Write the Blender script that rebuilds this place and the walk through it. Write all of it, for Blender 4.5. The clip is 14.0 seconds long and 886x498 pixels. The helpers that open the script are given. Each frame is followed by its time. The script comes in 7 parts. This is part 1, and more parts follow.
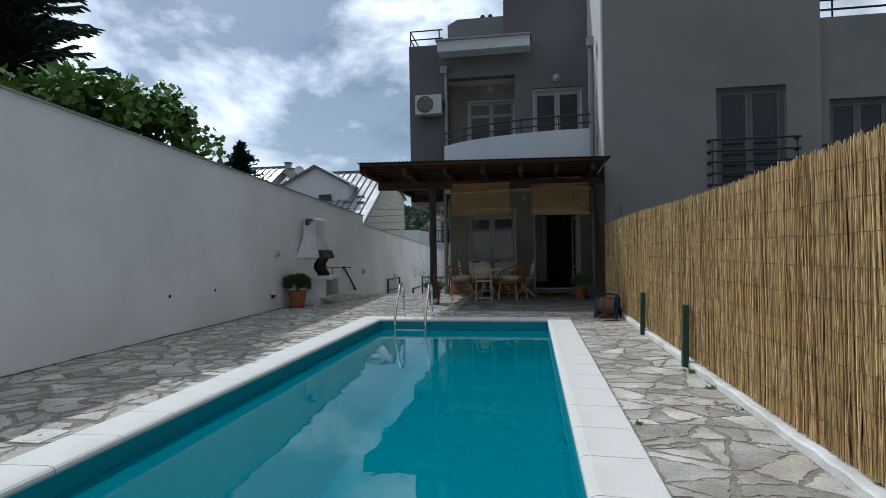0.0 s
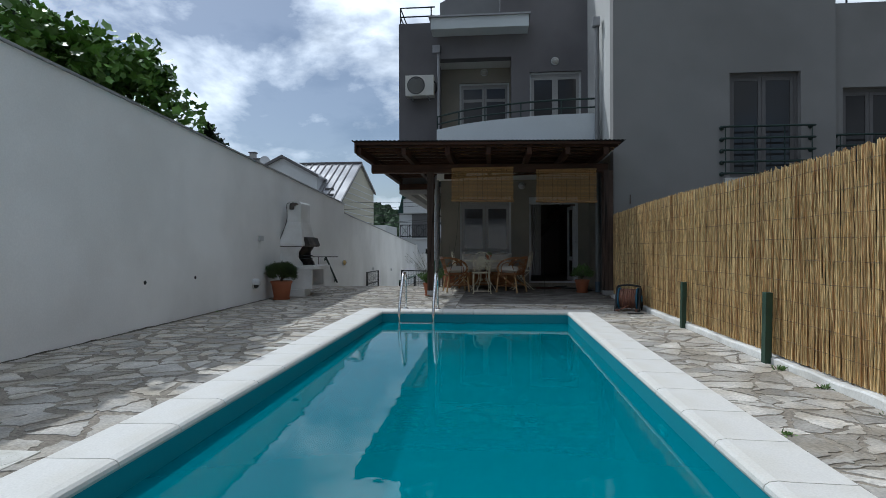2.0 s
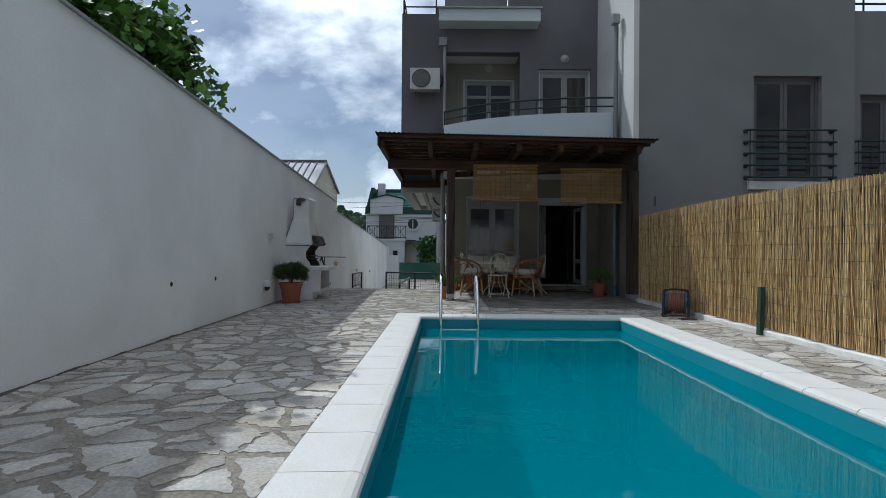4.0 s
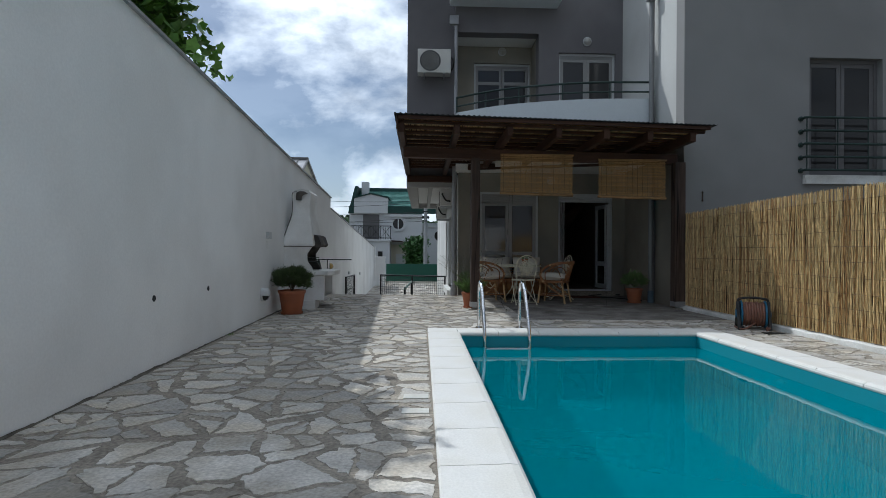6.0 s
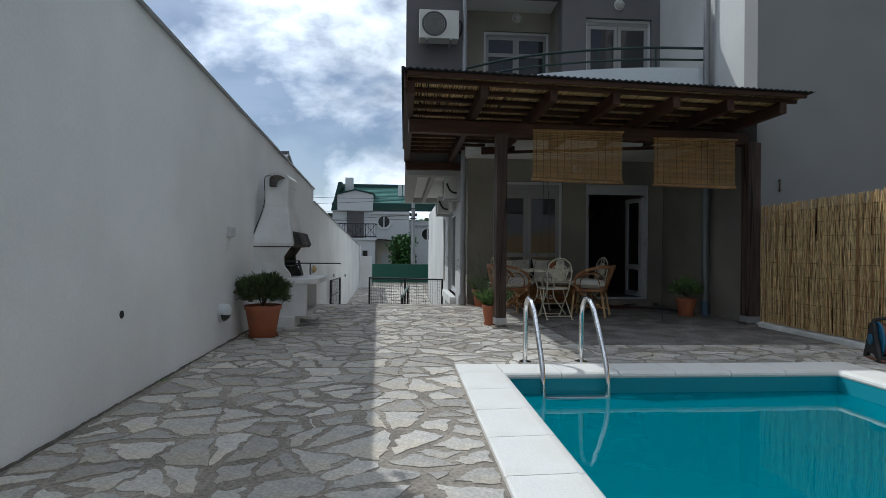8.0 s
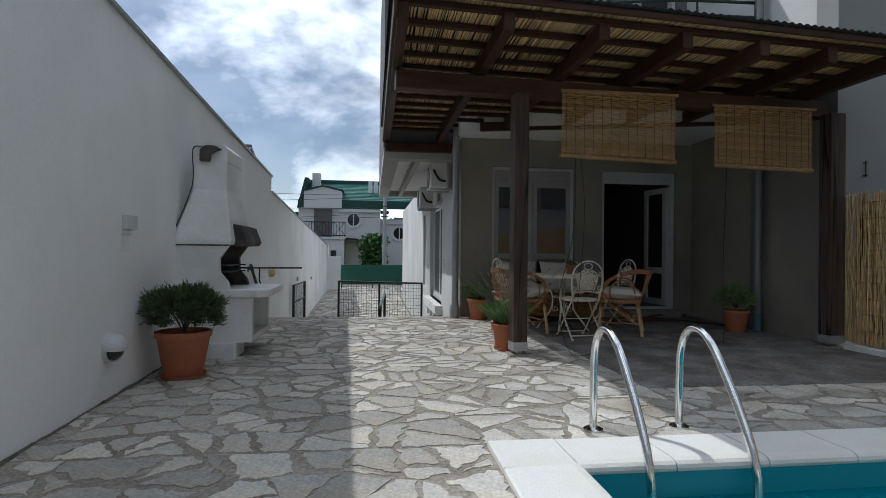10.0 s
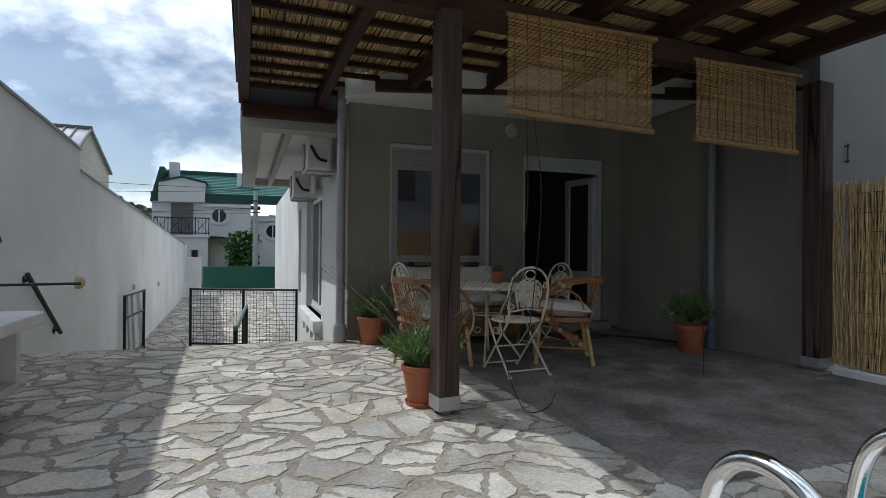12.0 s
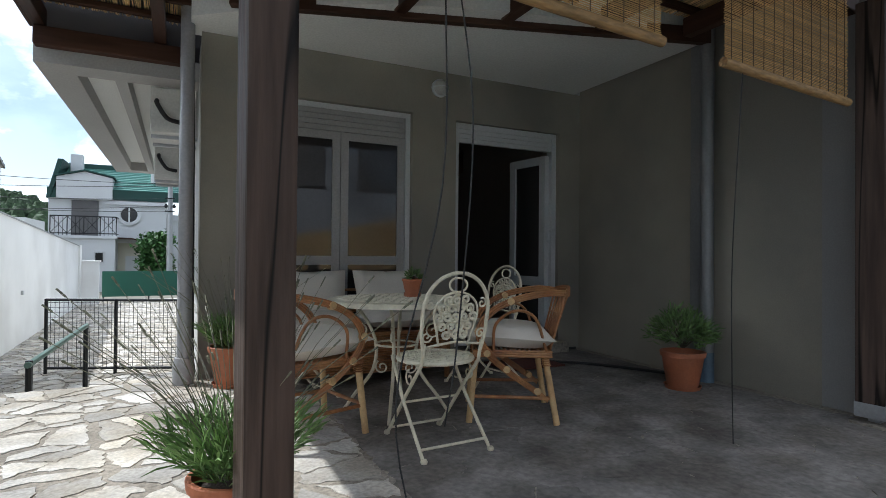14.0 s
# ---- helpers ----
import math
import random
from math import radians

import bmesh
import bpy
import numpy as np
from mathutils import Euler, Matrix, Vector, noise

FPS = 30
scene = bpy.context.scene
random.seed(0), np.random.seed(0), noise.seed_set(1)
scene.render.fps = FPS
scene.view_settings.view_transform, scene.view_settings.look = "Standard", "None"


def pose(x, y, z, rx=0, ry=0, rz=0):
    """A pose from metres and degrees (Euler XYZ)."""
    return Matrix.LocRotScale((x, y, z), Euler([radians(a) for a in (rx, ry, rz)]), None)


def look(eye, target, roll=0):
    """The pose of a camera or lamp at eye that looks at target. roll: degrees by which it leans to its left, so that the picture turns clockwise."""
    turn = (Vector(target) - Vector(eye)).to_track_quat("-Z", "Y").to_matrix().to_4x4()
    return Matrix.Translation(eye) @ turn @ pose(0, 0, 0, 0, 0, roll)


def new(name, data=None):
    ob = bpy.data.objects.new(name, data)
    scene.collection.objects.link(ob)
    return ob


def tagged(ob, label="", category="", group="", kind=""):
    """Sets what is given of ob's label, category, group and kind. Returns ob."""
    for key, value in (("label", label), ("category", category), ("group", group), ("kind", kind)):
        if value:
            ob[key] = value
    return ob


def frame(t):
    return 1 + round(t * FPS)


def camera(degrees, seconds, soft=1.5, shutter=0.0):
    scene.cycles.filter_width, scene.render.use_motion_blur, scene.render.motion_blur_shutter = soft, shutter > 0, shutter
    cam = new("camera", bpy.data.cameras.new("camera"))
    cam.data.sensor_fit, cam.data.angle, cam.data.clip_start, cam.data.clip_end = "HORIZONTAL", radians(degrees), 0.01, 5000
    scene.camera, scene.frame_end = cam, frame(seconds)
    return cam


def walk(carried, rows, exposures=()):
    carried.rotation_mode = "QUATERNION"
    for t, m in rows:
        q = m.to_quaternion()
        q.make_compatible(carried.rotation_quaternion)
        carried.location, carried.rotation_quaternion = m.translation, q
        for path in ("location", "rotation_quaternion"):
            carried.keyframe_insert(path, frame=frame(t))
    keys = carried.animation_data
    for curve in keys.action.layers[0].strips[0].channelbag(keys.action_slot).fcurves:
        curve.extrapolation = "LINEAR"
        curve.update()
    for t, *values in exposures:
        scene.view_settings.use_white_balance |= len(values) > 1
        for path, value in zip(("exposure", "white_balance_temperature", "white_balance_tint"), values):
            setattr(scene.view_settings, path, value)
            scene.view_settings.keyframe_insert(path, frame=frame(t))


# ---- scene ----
cam = camera(78.1, 14.0, soft=0.8)
PATH = [
    (0, (-0.02, -0.016, 1.152), (-0.339, 1.958, 1.161), -0.9),
    (0.5, (-0.159, 0.133, 1.077), (-0.463, 2.11, 1.081), -0.7),
    (1, (-0.37, 0.338, 1.035), (-0.666, 2.316, 1.034), -0.5),
    (1.5, (-0.6, 0.509, 1.018), (-0.887, 2.489, 1.015), -0.4),
    (2, (-0.869, 0.716, 0.98), (-1.052, 2.707, 0.978), -0.2),
    (2.5, (-1.175, 0.876, 0.962), (-1.332, 2.87, 0.962), -0.1),
    (3, (-1.503, 0.959, 0.949), (-1.645, 2.954, 0.952), 0.0),
    (3.2, (-1.653, 1.0, 0.947), (-1.75, 2.998, 0.95), 0.1),
    (5.5, (-2.929, 2.193, 0.961), (-2.883, 4.193, 0.972), 0.5),
    (6, (-3.005, 2.621, 0.964), (-2.928, 4.62, 0.973), 0.4),
    (6.5, (-3.086, 3.082, 0.992), (-3.014, 5.081, 0.998), 0.4),
    (7, (-3.173, 3.578, 0.979), (-3.062, 5.575, 0.984), 0.4),
    (7.5, (-3.263, 4.125, 0.997), (-3.131, 6.121, 1.004), 0.5),
    (8, (-3.374, 4.639, 1.002), (-3.232, 6.634, 1.007), 0.5),
    (8.2, (-3.39, 4.841, 0.993), (-3.248, 6.836, 0.997), 0.5),
    (10.3, (-3.529, 6.832, 1.011), (-3.208, 8.806, 1.016), 0.6),
    (10.5, (-3.503, 7.031, 1.02), (-3.123, 8.995, 1.022), 0.6),
    (11, (-3.474, 7.536, 1.035), (-2.997, 9.478, 1.037), 0.6),
    (11.5, (-3.438, 8.018, 1.028), (-2.828, 9.923, 1.029), 0.6),
    (12, (-3.3, 8.488, 1.03), (-2.62, 10.369, 1.036), 0.5),
    (12.5, (-3.149, 8.941, 1.032), (-2.405, 10.798, 1.039), 0.6),
    (13, (-2.906, 9.365, 1.032), (-2.071, 11.182, 1.04), 0.4),
    (13.5, (-2.651, 9.75, 1.009), (-1.801, 11.561, 1.022), 0.4),
    (14, (-2.351, 10.065, 0.988), (-1.477, 11.864, 1.009), 0.5),
]
EXPOSURES = [(0.0, -0.88, 5640, 7), (3.0, -0.80, 5640, 7), (6.5, -0.65, 5700, 7), (10.5, -0.52, 5760, 8), (12.0, -0.40, 5780, 8), (13.0, -0.08, 5800, 8), (14.0, 0.47, 5780, 8)]
walk(cam, [(t, look(eye, target, roll)) for t, eye, target, roll in PATH], EXPOSURES)

# ---- sky and sun: broken cloud, sun high behind the house on the side of the white wall ----
SUN_WAY = Vector((0.62, -0.57, -1.0)).normalized()
sun = new("sun", bpy.data.lights.new("sun", "SUN"))
sun.data.energy, sun.data.angle, sun.data.color = 3.9, radians(0.6), (1.0, 0.95, 0.87)
sun.matrix_basis = look((-30, 20, 50), Vector((-30, 20, 50)) + SUN_WAY)


def make_sky():
    w = bpy.data.worlds.new("sky")
    scene.world = w
    w.use_nodes = True
    nt = w.node_tree
    nt.nodes.clear()
    N, L = nt.nodes.new, nt.links.new
    sky = N("ShaderNodeTexSky")
    sky.sky_type, sky.sun_disc = "NISHITA", False
    sky.sun_elevation = math.asin(-SUN_WAY.z)
    sky.sun_rotation = math.atan2(-SUN_WAY.x, -SUN_WAY.y)
    co = N("ShaderNodeTexCoord")
    comb = N("ShaderNodeMapping")
    comb.inputs["Scale"].default_value = (1.0, 1.0, 1.9)
    comb.inputs["Location"].default_value = CLOUD_SHIFT
    L(co.outputs["Generated"], comb.inputs[0])

    def clouds(scale, detail, lo, hi, dist):
        n = N("ShaderNodeTexNoise")
        n.inputs["Scale"].default_value, n.inputs["Detail"].default_value = scale, detail
        n.inputs["Roughness"].default_value, n.inputs["Distortion"].default_value = 0.56, dist
        L(comb.outputs[0], n.inputs["Vector"])
        r = N("ShaderNodeValToRGB")
        r.color_ramp.elements[0].position, r.color_ramp.elements[1].position = lo, hi
        L(n.outputs[0], r.inputs[0])
        return r
    cover = clouds(2.7, 12, 0.39, 0.51, 0.2)
    cover.color_ramp.elements[0].color = (0.12, 0.12, 0.12, 1)    # thin haze even in the gaps
    tone = clouds(4.2, 11, 0.37, 0.55, 0.15)
    tone.color_ramp.elements[0].color = (*CLOUD_DARK, 1)
    tone.color_ramp.elements[1].color = (*CLOUD_LIGHT, 1)
    # the cloud deck is brightest round the sun, as thin cloud scatters forwards
    dot = N("ShaderNodeVectorMath"); dot.operation = "DOT_PRODUCT"
    dot.inputs[1].default_value = -SUN_WAY
    L(co.outputs["Generated"], dot.inputs[0])
    glow = N("ShaderNodeMapRange"); glow.interpolation_type = "SMOOTHSTEP"
    glow.inputs[1].default_value, glow.inputs[2].default_value, glow.inputs[3].default_value, glow.inputs[4].default_value = -0.5, 0.95, 0.30, 1.68
    L(dot.outputs["Value"], glow.inputs[0])
    lit = N("ShaderNodeVectorMath"); lit.operation = "SCALE"
    L(tone.outputs[0], lit.inputs[0]); L(glow.outputs[0], lit.inputs["Scale"])
    mix = N("ShaderNodeMix"); mix.data_type = "RGBA"
    L(cover.outputs[0], mix.inputs[0])
    L(sky.outputs[0], mix.inputs[6]); L(lit.outputs[0], mix.inputs[7])
    bg = N("ShaderNodeBackground"); bg.inputs[1].default_value = 0.1
    L(mix.outputs[2], bg.inputs[0])
    out = N("ShaderNodeOutputWorld")
    L(bg.outputs[0], out.inputs[0])


CLOUD_SHIFT = (0.35, 0.1, 0.6)
CLOUD_DARK, CLOUD_LIGHT = (4.9, 5.3, 5.9), (12.8, 13.1, 13.4)
make_sky()


# ---- materials ----
def material(name, color, rough=0.7, metal=0.0, var=0.15, scale=3.0, grain=0.08, grain_scale=60.0, bump=0.15, bump_scale=80.0,
             tint=None, tint_amount=0.5, per=None, per_var=0.25, stretch=(1, 1, 1), space="Object", cracks=None, per_tint=None, **extra):
    """A base colour varied by broad stains and fine grain, with relief. tint: a second colour in patches. per: object or island variation."""
    m = bpy.data.materials.new(name)
    m.use_nodes = True
    nt = m.node_tree
    N, L = nt.nodes.new, nt.links.new
    b = nt.nodes["Principled BSDF"]
    b.inputs["Roughness"].default_value, b.inputs["Metallic"].default_value = rough, metal
    co = N("ShaderNodeTexCoord")
    mp = N("ShaderNodeMapping")
    mp.inputs["Scale"].default_value = stretch
    L(co.outputs[space], mp.inputs[0])
    vec = mp.outputs[0]

    def noise_at(s, detail=5.0):
        n = N("ShaderNodeTexNoise")
        n.inputs["Scale"].default_value, n.inputs["Detail"].default_value = s, detail
        L(vec, n.inputs["Vector"])
        return n.outputs[0]

    def mixed(kind, fac, a, c):
        x = N("ShaderNodeMix"); x.data_type, x.blend_type = "RGBA", kind
        for val, sock in ((fac, 0), (a, 6), (c, 7)):
            if hasattr(val, "is_linked"):
                L(val, x.inputs[sock])
            else:
                x.inputs[sock].default_value = val
        return x.outputs[2]

    def span(val, lo, hi, p0=0.3, p1=0.7):
        r = N("ShaderNodeMapRange")
        r.inputs[1].default_value, r.inputs[2].default_value, r.inputs[3].default_value, r.inputs[4].default_value = p0, p1, lo, hi
        L(val, r.inputs[0])
        return r.outputs[0]

    col = (*color, 1)
    broad = noise_at(scale)
    if tint:
        col = mixed("MIX", span(noise_at(scale * 0.73 + 0.11), 0.0, tint_amount, 0.42, 0.62), col, (*tint, 1))
    if per_tint:
        col = mixed("MIX", span(N("ShaderNodeNewGeometry").outputs["Random Per Island"], 0.0, 1.0, 0.35, 0.9), col, (*per_tint, 1))
    v1 = span(broad, 1 - var, 1 + var)
    v2 = span(noise_at(grain_scale, 3.0), 1 - grain, 1 + grain)
    mul = N("ShaderNodeMath"); mul.operation = "MULTIPLY"
    L(v1, mul.inputs[0]); L(v2, mul.inputs[1])
    val = mul.outputs[0]
    if per:
        src = N("ShaderNodeObjectInfo").outputs["Random"] if per == "object" else N("ShaderNodeNewGeometry").outputs["Random Per Island"]
        mul2 = N("ShaderNodeMath"); mul2.operation = "MULTIPLY"
        L(val, mul2.inputs[0]); L(span(src, 1 - per_var, 1 + per_var, 0, 1), mul2.inputs[1])
        val = mul2.outputs[0]
    if cracks:
        # drying cracks along the grain
        cm = N("ShaderNodeMapping")
        cm.inputs["Scale"].default_value = cracks
        L(co.outputs[space], cm.inputs[0])
        cn = N("ShaderNodeTexNoise")
        cn.inputs["Scale"].default_value, cn.inputs["Detail"].default_value = 1.0, 2.0
        L(cm.outputs[0], cn.inputs["Vector"])
        off = N("ShaderNodeMath"); off.operation = "SUBTRACT"; off.inputs[1].default_value = 0.5
        L(cn.outputs[0], off.inputs[0])
        dist = N("ShaderNodeMath"); dist.operation = "ABSOLUTE"
        L(off.outputs[0], dist.inputs[0])
        mul3 = N("ShaderNodeMath"); mul3.operation = "MULTIPLY"
        L(val, mul3.inputs[0]); L(span(dist.outputs[0], 0.12, 1.0, 0.002, 0.012), mul3.inputs[1])
        val = mul3.outputs[0]
    hs = N("ShaderNodeHueSaturation")
    L(val, hs.inputs["Value"])
    if hasattr(col, "is_linked"):
        L(col, hs.inputs["Color"])
    else:
        hs.inputs["Color"].default_value = col
    L(hs.outputs[0], b.inputs["Base Color"])
    if bump:
        bp = N("ShaderNodeBump")
        bp.inputs["Strength"].default_value, bp.inputs["Distance"].default_value = bump, 0.01
        L(noise_at(bump_scale, 4.0), bp.inputs["Height"])
        L(bp.outputs[0], b.inputs["Normal"])
    L(span(broad, max(0.0, rough - 0.08), min(1.0, rough + 0.08)), b.inputs["Roughness"])
    for key, value in extra.items():
        b.inputs[key.replace("_", " ")].default_value = value
    return m


WHITE_WALL = material("white_render", (0.84, 0.84, 0.825), 0.85, var=0.05, scale=0.7, grain=0.03, bump=0.12, bump_scale=160, tint=(0.60, 0.59, 0.56), tint_amount=0.35)
WHITE_PAINT = material("white_paint", (0.74, 0.74, 0.715), 0.7, var=0.1, scale=5, grain=0.08, bump=0.4, bump_scale=40, tint=(0.50, 0.48, 0.43), tint_amount=0.5)
BBQ_WHITE = material("whitewashed_masonry", (0.76, 0.76, 0.75), 0.8, var=0.07, scale=3, grain=0.05, bump=0.15, bump_scale=60, tint=(0.55, 0.53, 0.49), tint_amount=0.5)
SOOT = material("sooty_brick", (0.035, 0.032, 0.03), 0.9, var=0.4, scale=6, bump=0.4, tint=(0.12, 0.10, 0.085), tint_amount=0.7)
STUCCO = material("grey_stucco", (0.168, 0.16, 0.166), 0.9, var=0.13, scale=0.6, grain=0.06, grain_scale=120, bump=0.2, bump_scale=150, tint=(0.125, 0.12, 0.124), tint_amount=0.7, Specular_IOR_Level=0.2)
STUCCO_PALE = material("pale_grey_stucco", (0.255, 0.25, 0.245), 0.9, var=0.09, scale=0.45, grain=0.06, grain_scale=120, bump=0.2, bump_scale=150, tint=(0.18, 0.175, 0.17), tint_amount=0.6)
STUCCO_WARM = material("taupe_stucco", (0.295, 0.27, 0.22), 0.9, var=0.12, scale=0.8, grain=0.05, grain_scale=120, bump=0.2, bump_scale=150, tint=(0.19, 0.18, 0.16), tint_amount=0.7, Specular_IOR_Level=0.2)
SIDE_WALL = material("off_white_side_render", (0.54, 0.54, 0.52), 0.88, var=0.08, scale=0.6, grain=0.05, bump=0.12, bump_scale=140, tint=(0.42, 0.41, 0.385), tint_amount=0.5)
SOFFIT_GREY = material("grey_soffit", (0.38, 0.37, 0.35), 0.85, var=0.08, scale=0.9, bump=0.1)
CEIL_WHITE = material("white_soffit", (0.72, 0.72, 0.69), 0.85, var=0.05, scale=0.8, bump=0.08)
BALC_WHITE = material("pale_parapet", (0.62, 0.66, 0.68), 0.8, var=0.06, scale=0.8, bump=0.08)
CAP_GREY = material("zinc_cap", (0.36, 0.36, 0.36), 0.5, 0.6, var=0.1, bump=0.03)
STONE = material("flagstone", (0.455, 0.432, 0.395), 0.85, var=0.27, scale=3.2, grain=0.2, grain_scale=55, bump=1.0, bump_scale=14, tint=(0.34, 0.295, 0.225), tint_amount=0.7, per="object", per_var=0.28, Specular_IOR_Level=0.2)
STONE_REST = material("flagstone_rest", (0.455, 0.432, 0.395), 0.85, var=0.27, scale=3.2, grain=0.2, grain_scale=55, bump=1.0, bump_scale=14, tint=(0.34, 0.295, 0.225), tint_amount=0.7, per="island", per_var=0.28, Specular_IOR_Level=0.2)
# paving under the pergola: worn smooth, base darkened to carry the roof's shade
STONE_WORN_SHADED = material("worn_shaded_flagstone", (0.215, 0.20, 0.185), 0.85, var=0.3, scale=3.5, grain=0.22, grain_scale=30, bump=0.7, bump_scale=20, tint=(0.135, 0.12, 0.105), tint_amount=0.9, per="island", per_var=0.15, Specular_IOR_Level=0.2)
MORTAR = material("mortar", (0.285, 0.255, 0.21), 0.95, var=0.25, scale=2.8, grain=0.3, grain_scale=45, bump=0.7, bump_scale=40, tint=(0.21, 0.185, 0.155), tint_amount=0.7, Specular_IOR_Level=0.2)
COPING = material("coping_concrete", (0.72, 0.705, 0.67), 0.75, var=0.05, scale=3, grain=0.05, grain_scale=90, bump=0.25, bump_scale=90, tint=(0.56, 0.53, 0.46), tint_amount=0.45)
LINER = material("teal_pool_paint", (0.02, 0.27, 0.335), 0.5, var=0.06, scale=0.8, grain=0.02, bump=0.03)
WOOD = material("dark_stained_wood", (0.050, 0.023, 0.014), 0.55, var=0.3, scale=3, grain=0.25, grain_scale=22, bump=0.35, bump_scale=30, tint=(0.075, 0.042, 0.028), tint_amount=0.5, stretch=(1, 0.12, 1), Specular_IOR_Level=0.2)
WOOD_X = material("dark_stained_beam", (0.050, 0.023, 0.014), 0.55, var=0.3, scale=3, grain=0.25, grain_scale=22, bump=0.35, bump_scale=30, tint=(0.075, 0.042, 0.028), tint_amount=0.5, stretch=(0.12, 1, 1), Specular_IOR_Level=0.2)
POST_WOOD = material("weathered_post", (0.055, 0.036, 0.028), 0.6, var=0.3, scale=5, grain=0.3, grain_scale=30, bump=0.5, bump_scale=38, tint=(0.10, 0.072, 0.058), tint_amount=0.5, stretch=(1, 1, 0.08), cracks=(5, 5, 0.16), Specular_IOR_Level=0.2)
REED = material("dry_reed", (0.78, 0.58, 0.28), 0.6, var=0.10, scale=0.9, grain=0.42, grain_scale=70, bump=0.1, stretch=(1, 1, 0.16), per="island", per_var=0.3, per_tint=(0.25, 0.13, 0.045))
MAT_REED = material("roof_reed", (0.66, 0.47, 0.23), 0.75, var=0.2, scale=2.0, grain=0.15, grain_scale=40, bump=0.1, per="island", per_var=0.4)
BLIND = material("bamboo_slat", (0.44, 0.265, 0.105), 0.6, var=0.15, scale=3.0, grain=0.12, grain_scale=50, bump=0.1, per="island", per_var=0.25)
BLIND_ROLL = material("bamboo_roll", (0.30, 0.175, 0.07), 0.65, var=0.3, scale=4, grain=0.35, grain_scale=60, bump=0.5, bump_scale=90, stretch=(0.2, 1, 1))
WIRE = material("rusty_wire", (0.10, 0.07, 0.05), 0.6, 0.5, bump=0)
PVC = material("white_pvc", (0.52, 0.53, 0.53), 0.35, var=0.03, bump=0.02)
PVC_GREY = material("grey_pvc", (0.29, 0.285, 0.275), 0.4, var=0.05, bump=0.02)
FRAME_DARK = material("dark_window_frame", (0.13, 0.125, 0.125), 0.45, var=0.06, bump=0.02)
MOSS = material("damp_dirt", (0.10, 0.09, 0.07), 0.95, var=0.4, scale=9, bump=0.6)
ALU_GREY = material("grey_aluminium", (0.20, 0.20, 0.20), 0.45, 0.3, var=0.08, bump=0.03)
GREEN_STEEL = material("dark_green_steel", (0.018, 0.040, 0.034), 0.45, 0.2, var=0.2, bump=0.05)
BLACK_STEEL = material("black_steel", (0.016, 0.017, 0.018), 0.45, 0.3, var=0.2, bump=0.05)
CHROME = material("polished_steel", (0.72, 0.72, 0.72), 0.12, 1.0, var=0.05, bump=0.02)
GALV = material("galvanised_steel", (0.42, 0.43, 0.44), 0.45, 0.7, var=0.12, bump=0.05)
PIPE_GREY = material("grey_downpipe", (0.30, 0.30, 0.31), 0.4, 0.2, var=0.08, bump=0.03)
TERRA = material("terracotta", (0.38, 0.125, 0.055), 0.7, var=0.12, scale=5, bump=0.15, tint=(0.30, 0.125, 0.075), tint_amount=0.5)
SOIL = material("soil", (0.03, 0.022, 0.016), 0.95, var=0.3, scale=20, bump=0.8)
LEAF = material("juniper_leaf", (0.055, 0.085, 0.025), 0.6, var=0.3, scale=6, per="island", per_var=0.45, bump=0)
LAVENDER = material("lavender_leaf", (0.115, 0.195, 0.055), 0.6, var=0.3, scale=6, per="island", per_var=0.45, bump=0)
LAV_STALK = material("lavender_stalk", (0.15, 0.15, 0.10), 0.7, var=0.2, per="island", per_var=0.3, bump=0)
FIG = material("fig_leaf", (0.12, 0.23, 0.04), 0.5, var=0.3, scale=3, per="island", per_var=0.5, bump=0)
SPRUCE = material("spruce_needles", (0.022, 0.042, 0.020), 0.7, var=0.4, scale=3, per="island", per_var=0.5, bump=0)
BARK = material("bark", (0.09, 0.07, 0.055), 0.9, var=0.3, scale=6, bump=0.6)
RATTAN = material("rattan_cane", (0.26, 0.105, 0.036), 0.5, var=0.25, scale=9, grain=0.15, bump=0.1, tint=(0.36, 0.19, 0.075), tint_amount=0.6)
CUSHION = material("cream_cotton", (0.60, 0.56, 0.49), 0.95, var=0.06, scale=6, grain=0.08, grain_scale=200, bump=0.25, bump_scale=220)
CREAM_METAL = material("cream_wrought_iron", (0.66, 0.62, 0.48), 0.5, var=0.1, scale=14, grain=0.08, bump=0.1, tint=(0.45, 0.38, 0.28), tint_amount=0.4)
GLASS_DARK = material("window_glass", (0.032, 0.031, 0.031), 0.03, var=0.05, bump=0, IOR=1.5, Specular_IOR_Level=0.7)
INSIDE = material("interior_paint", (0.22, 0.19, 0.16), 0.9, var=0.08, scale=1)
REFLECTION_SHEET = material("pale_reflection_sheet", (0.55, 0.54, 0.52), 0.9, var=0.1, scale=4)
GREEN_TARP = material("green_tarpaulin", (0.010, 0.085, 0.055), 0.6, var=0.08, scale=3, bump=0.1)
GREEN_ROOF = material("green_roof_tile", (0.095, 0.235, 0.20), 0.5, var=0.15, scale=2, bump=0.1)
DARK_GREEN = material("dark_green_sheet", (0.012, 0.055, 0.045), 0.5, var=0.1, bump=0.05)
FAR_WHITE = material("far_white_render", (0.66, 0.67, 0.68), 0.9, var=0.05, scale=0.4, bump=0.05)
FAR_CREAM = material("far_cream_render", (0.55, 0.52, 0.42), 0.9, var=0.05, scale=0.4, bump=0.05)
ROOF_METAL = material("grey_sheet_roof", (0.42, 0.42, 0.43), 0.36, 0.6, var=0.12, scale=0.6, bump=0.05)
HILL = material("wooded_hill", (0.055, 0.085, 0.045), 0.95, var=0.5, scale=0.12, grain=0.4, grain_scale=0.7, bump=0)
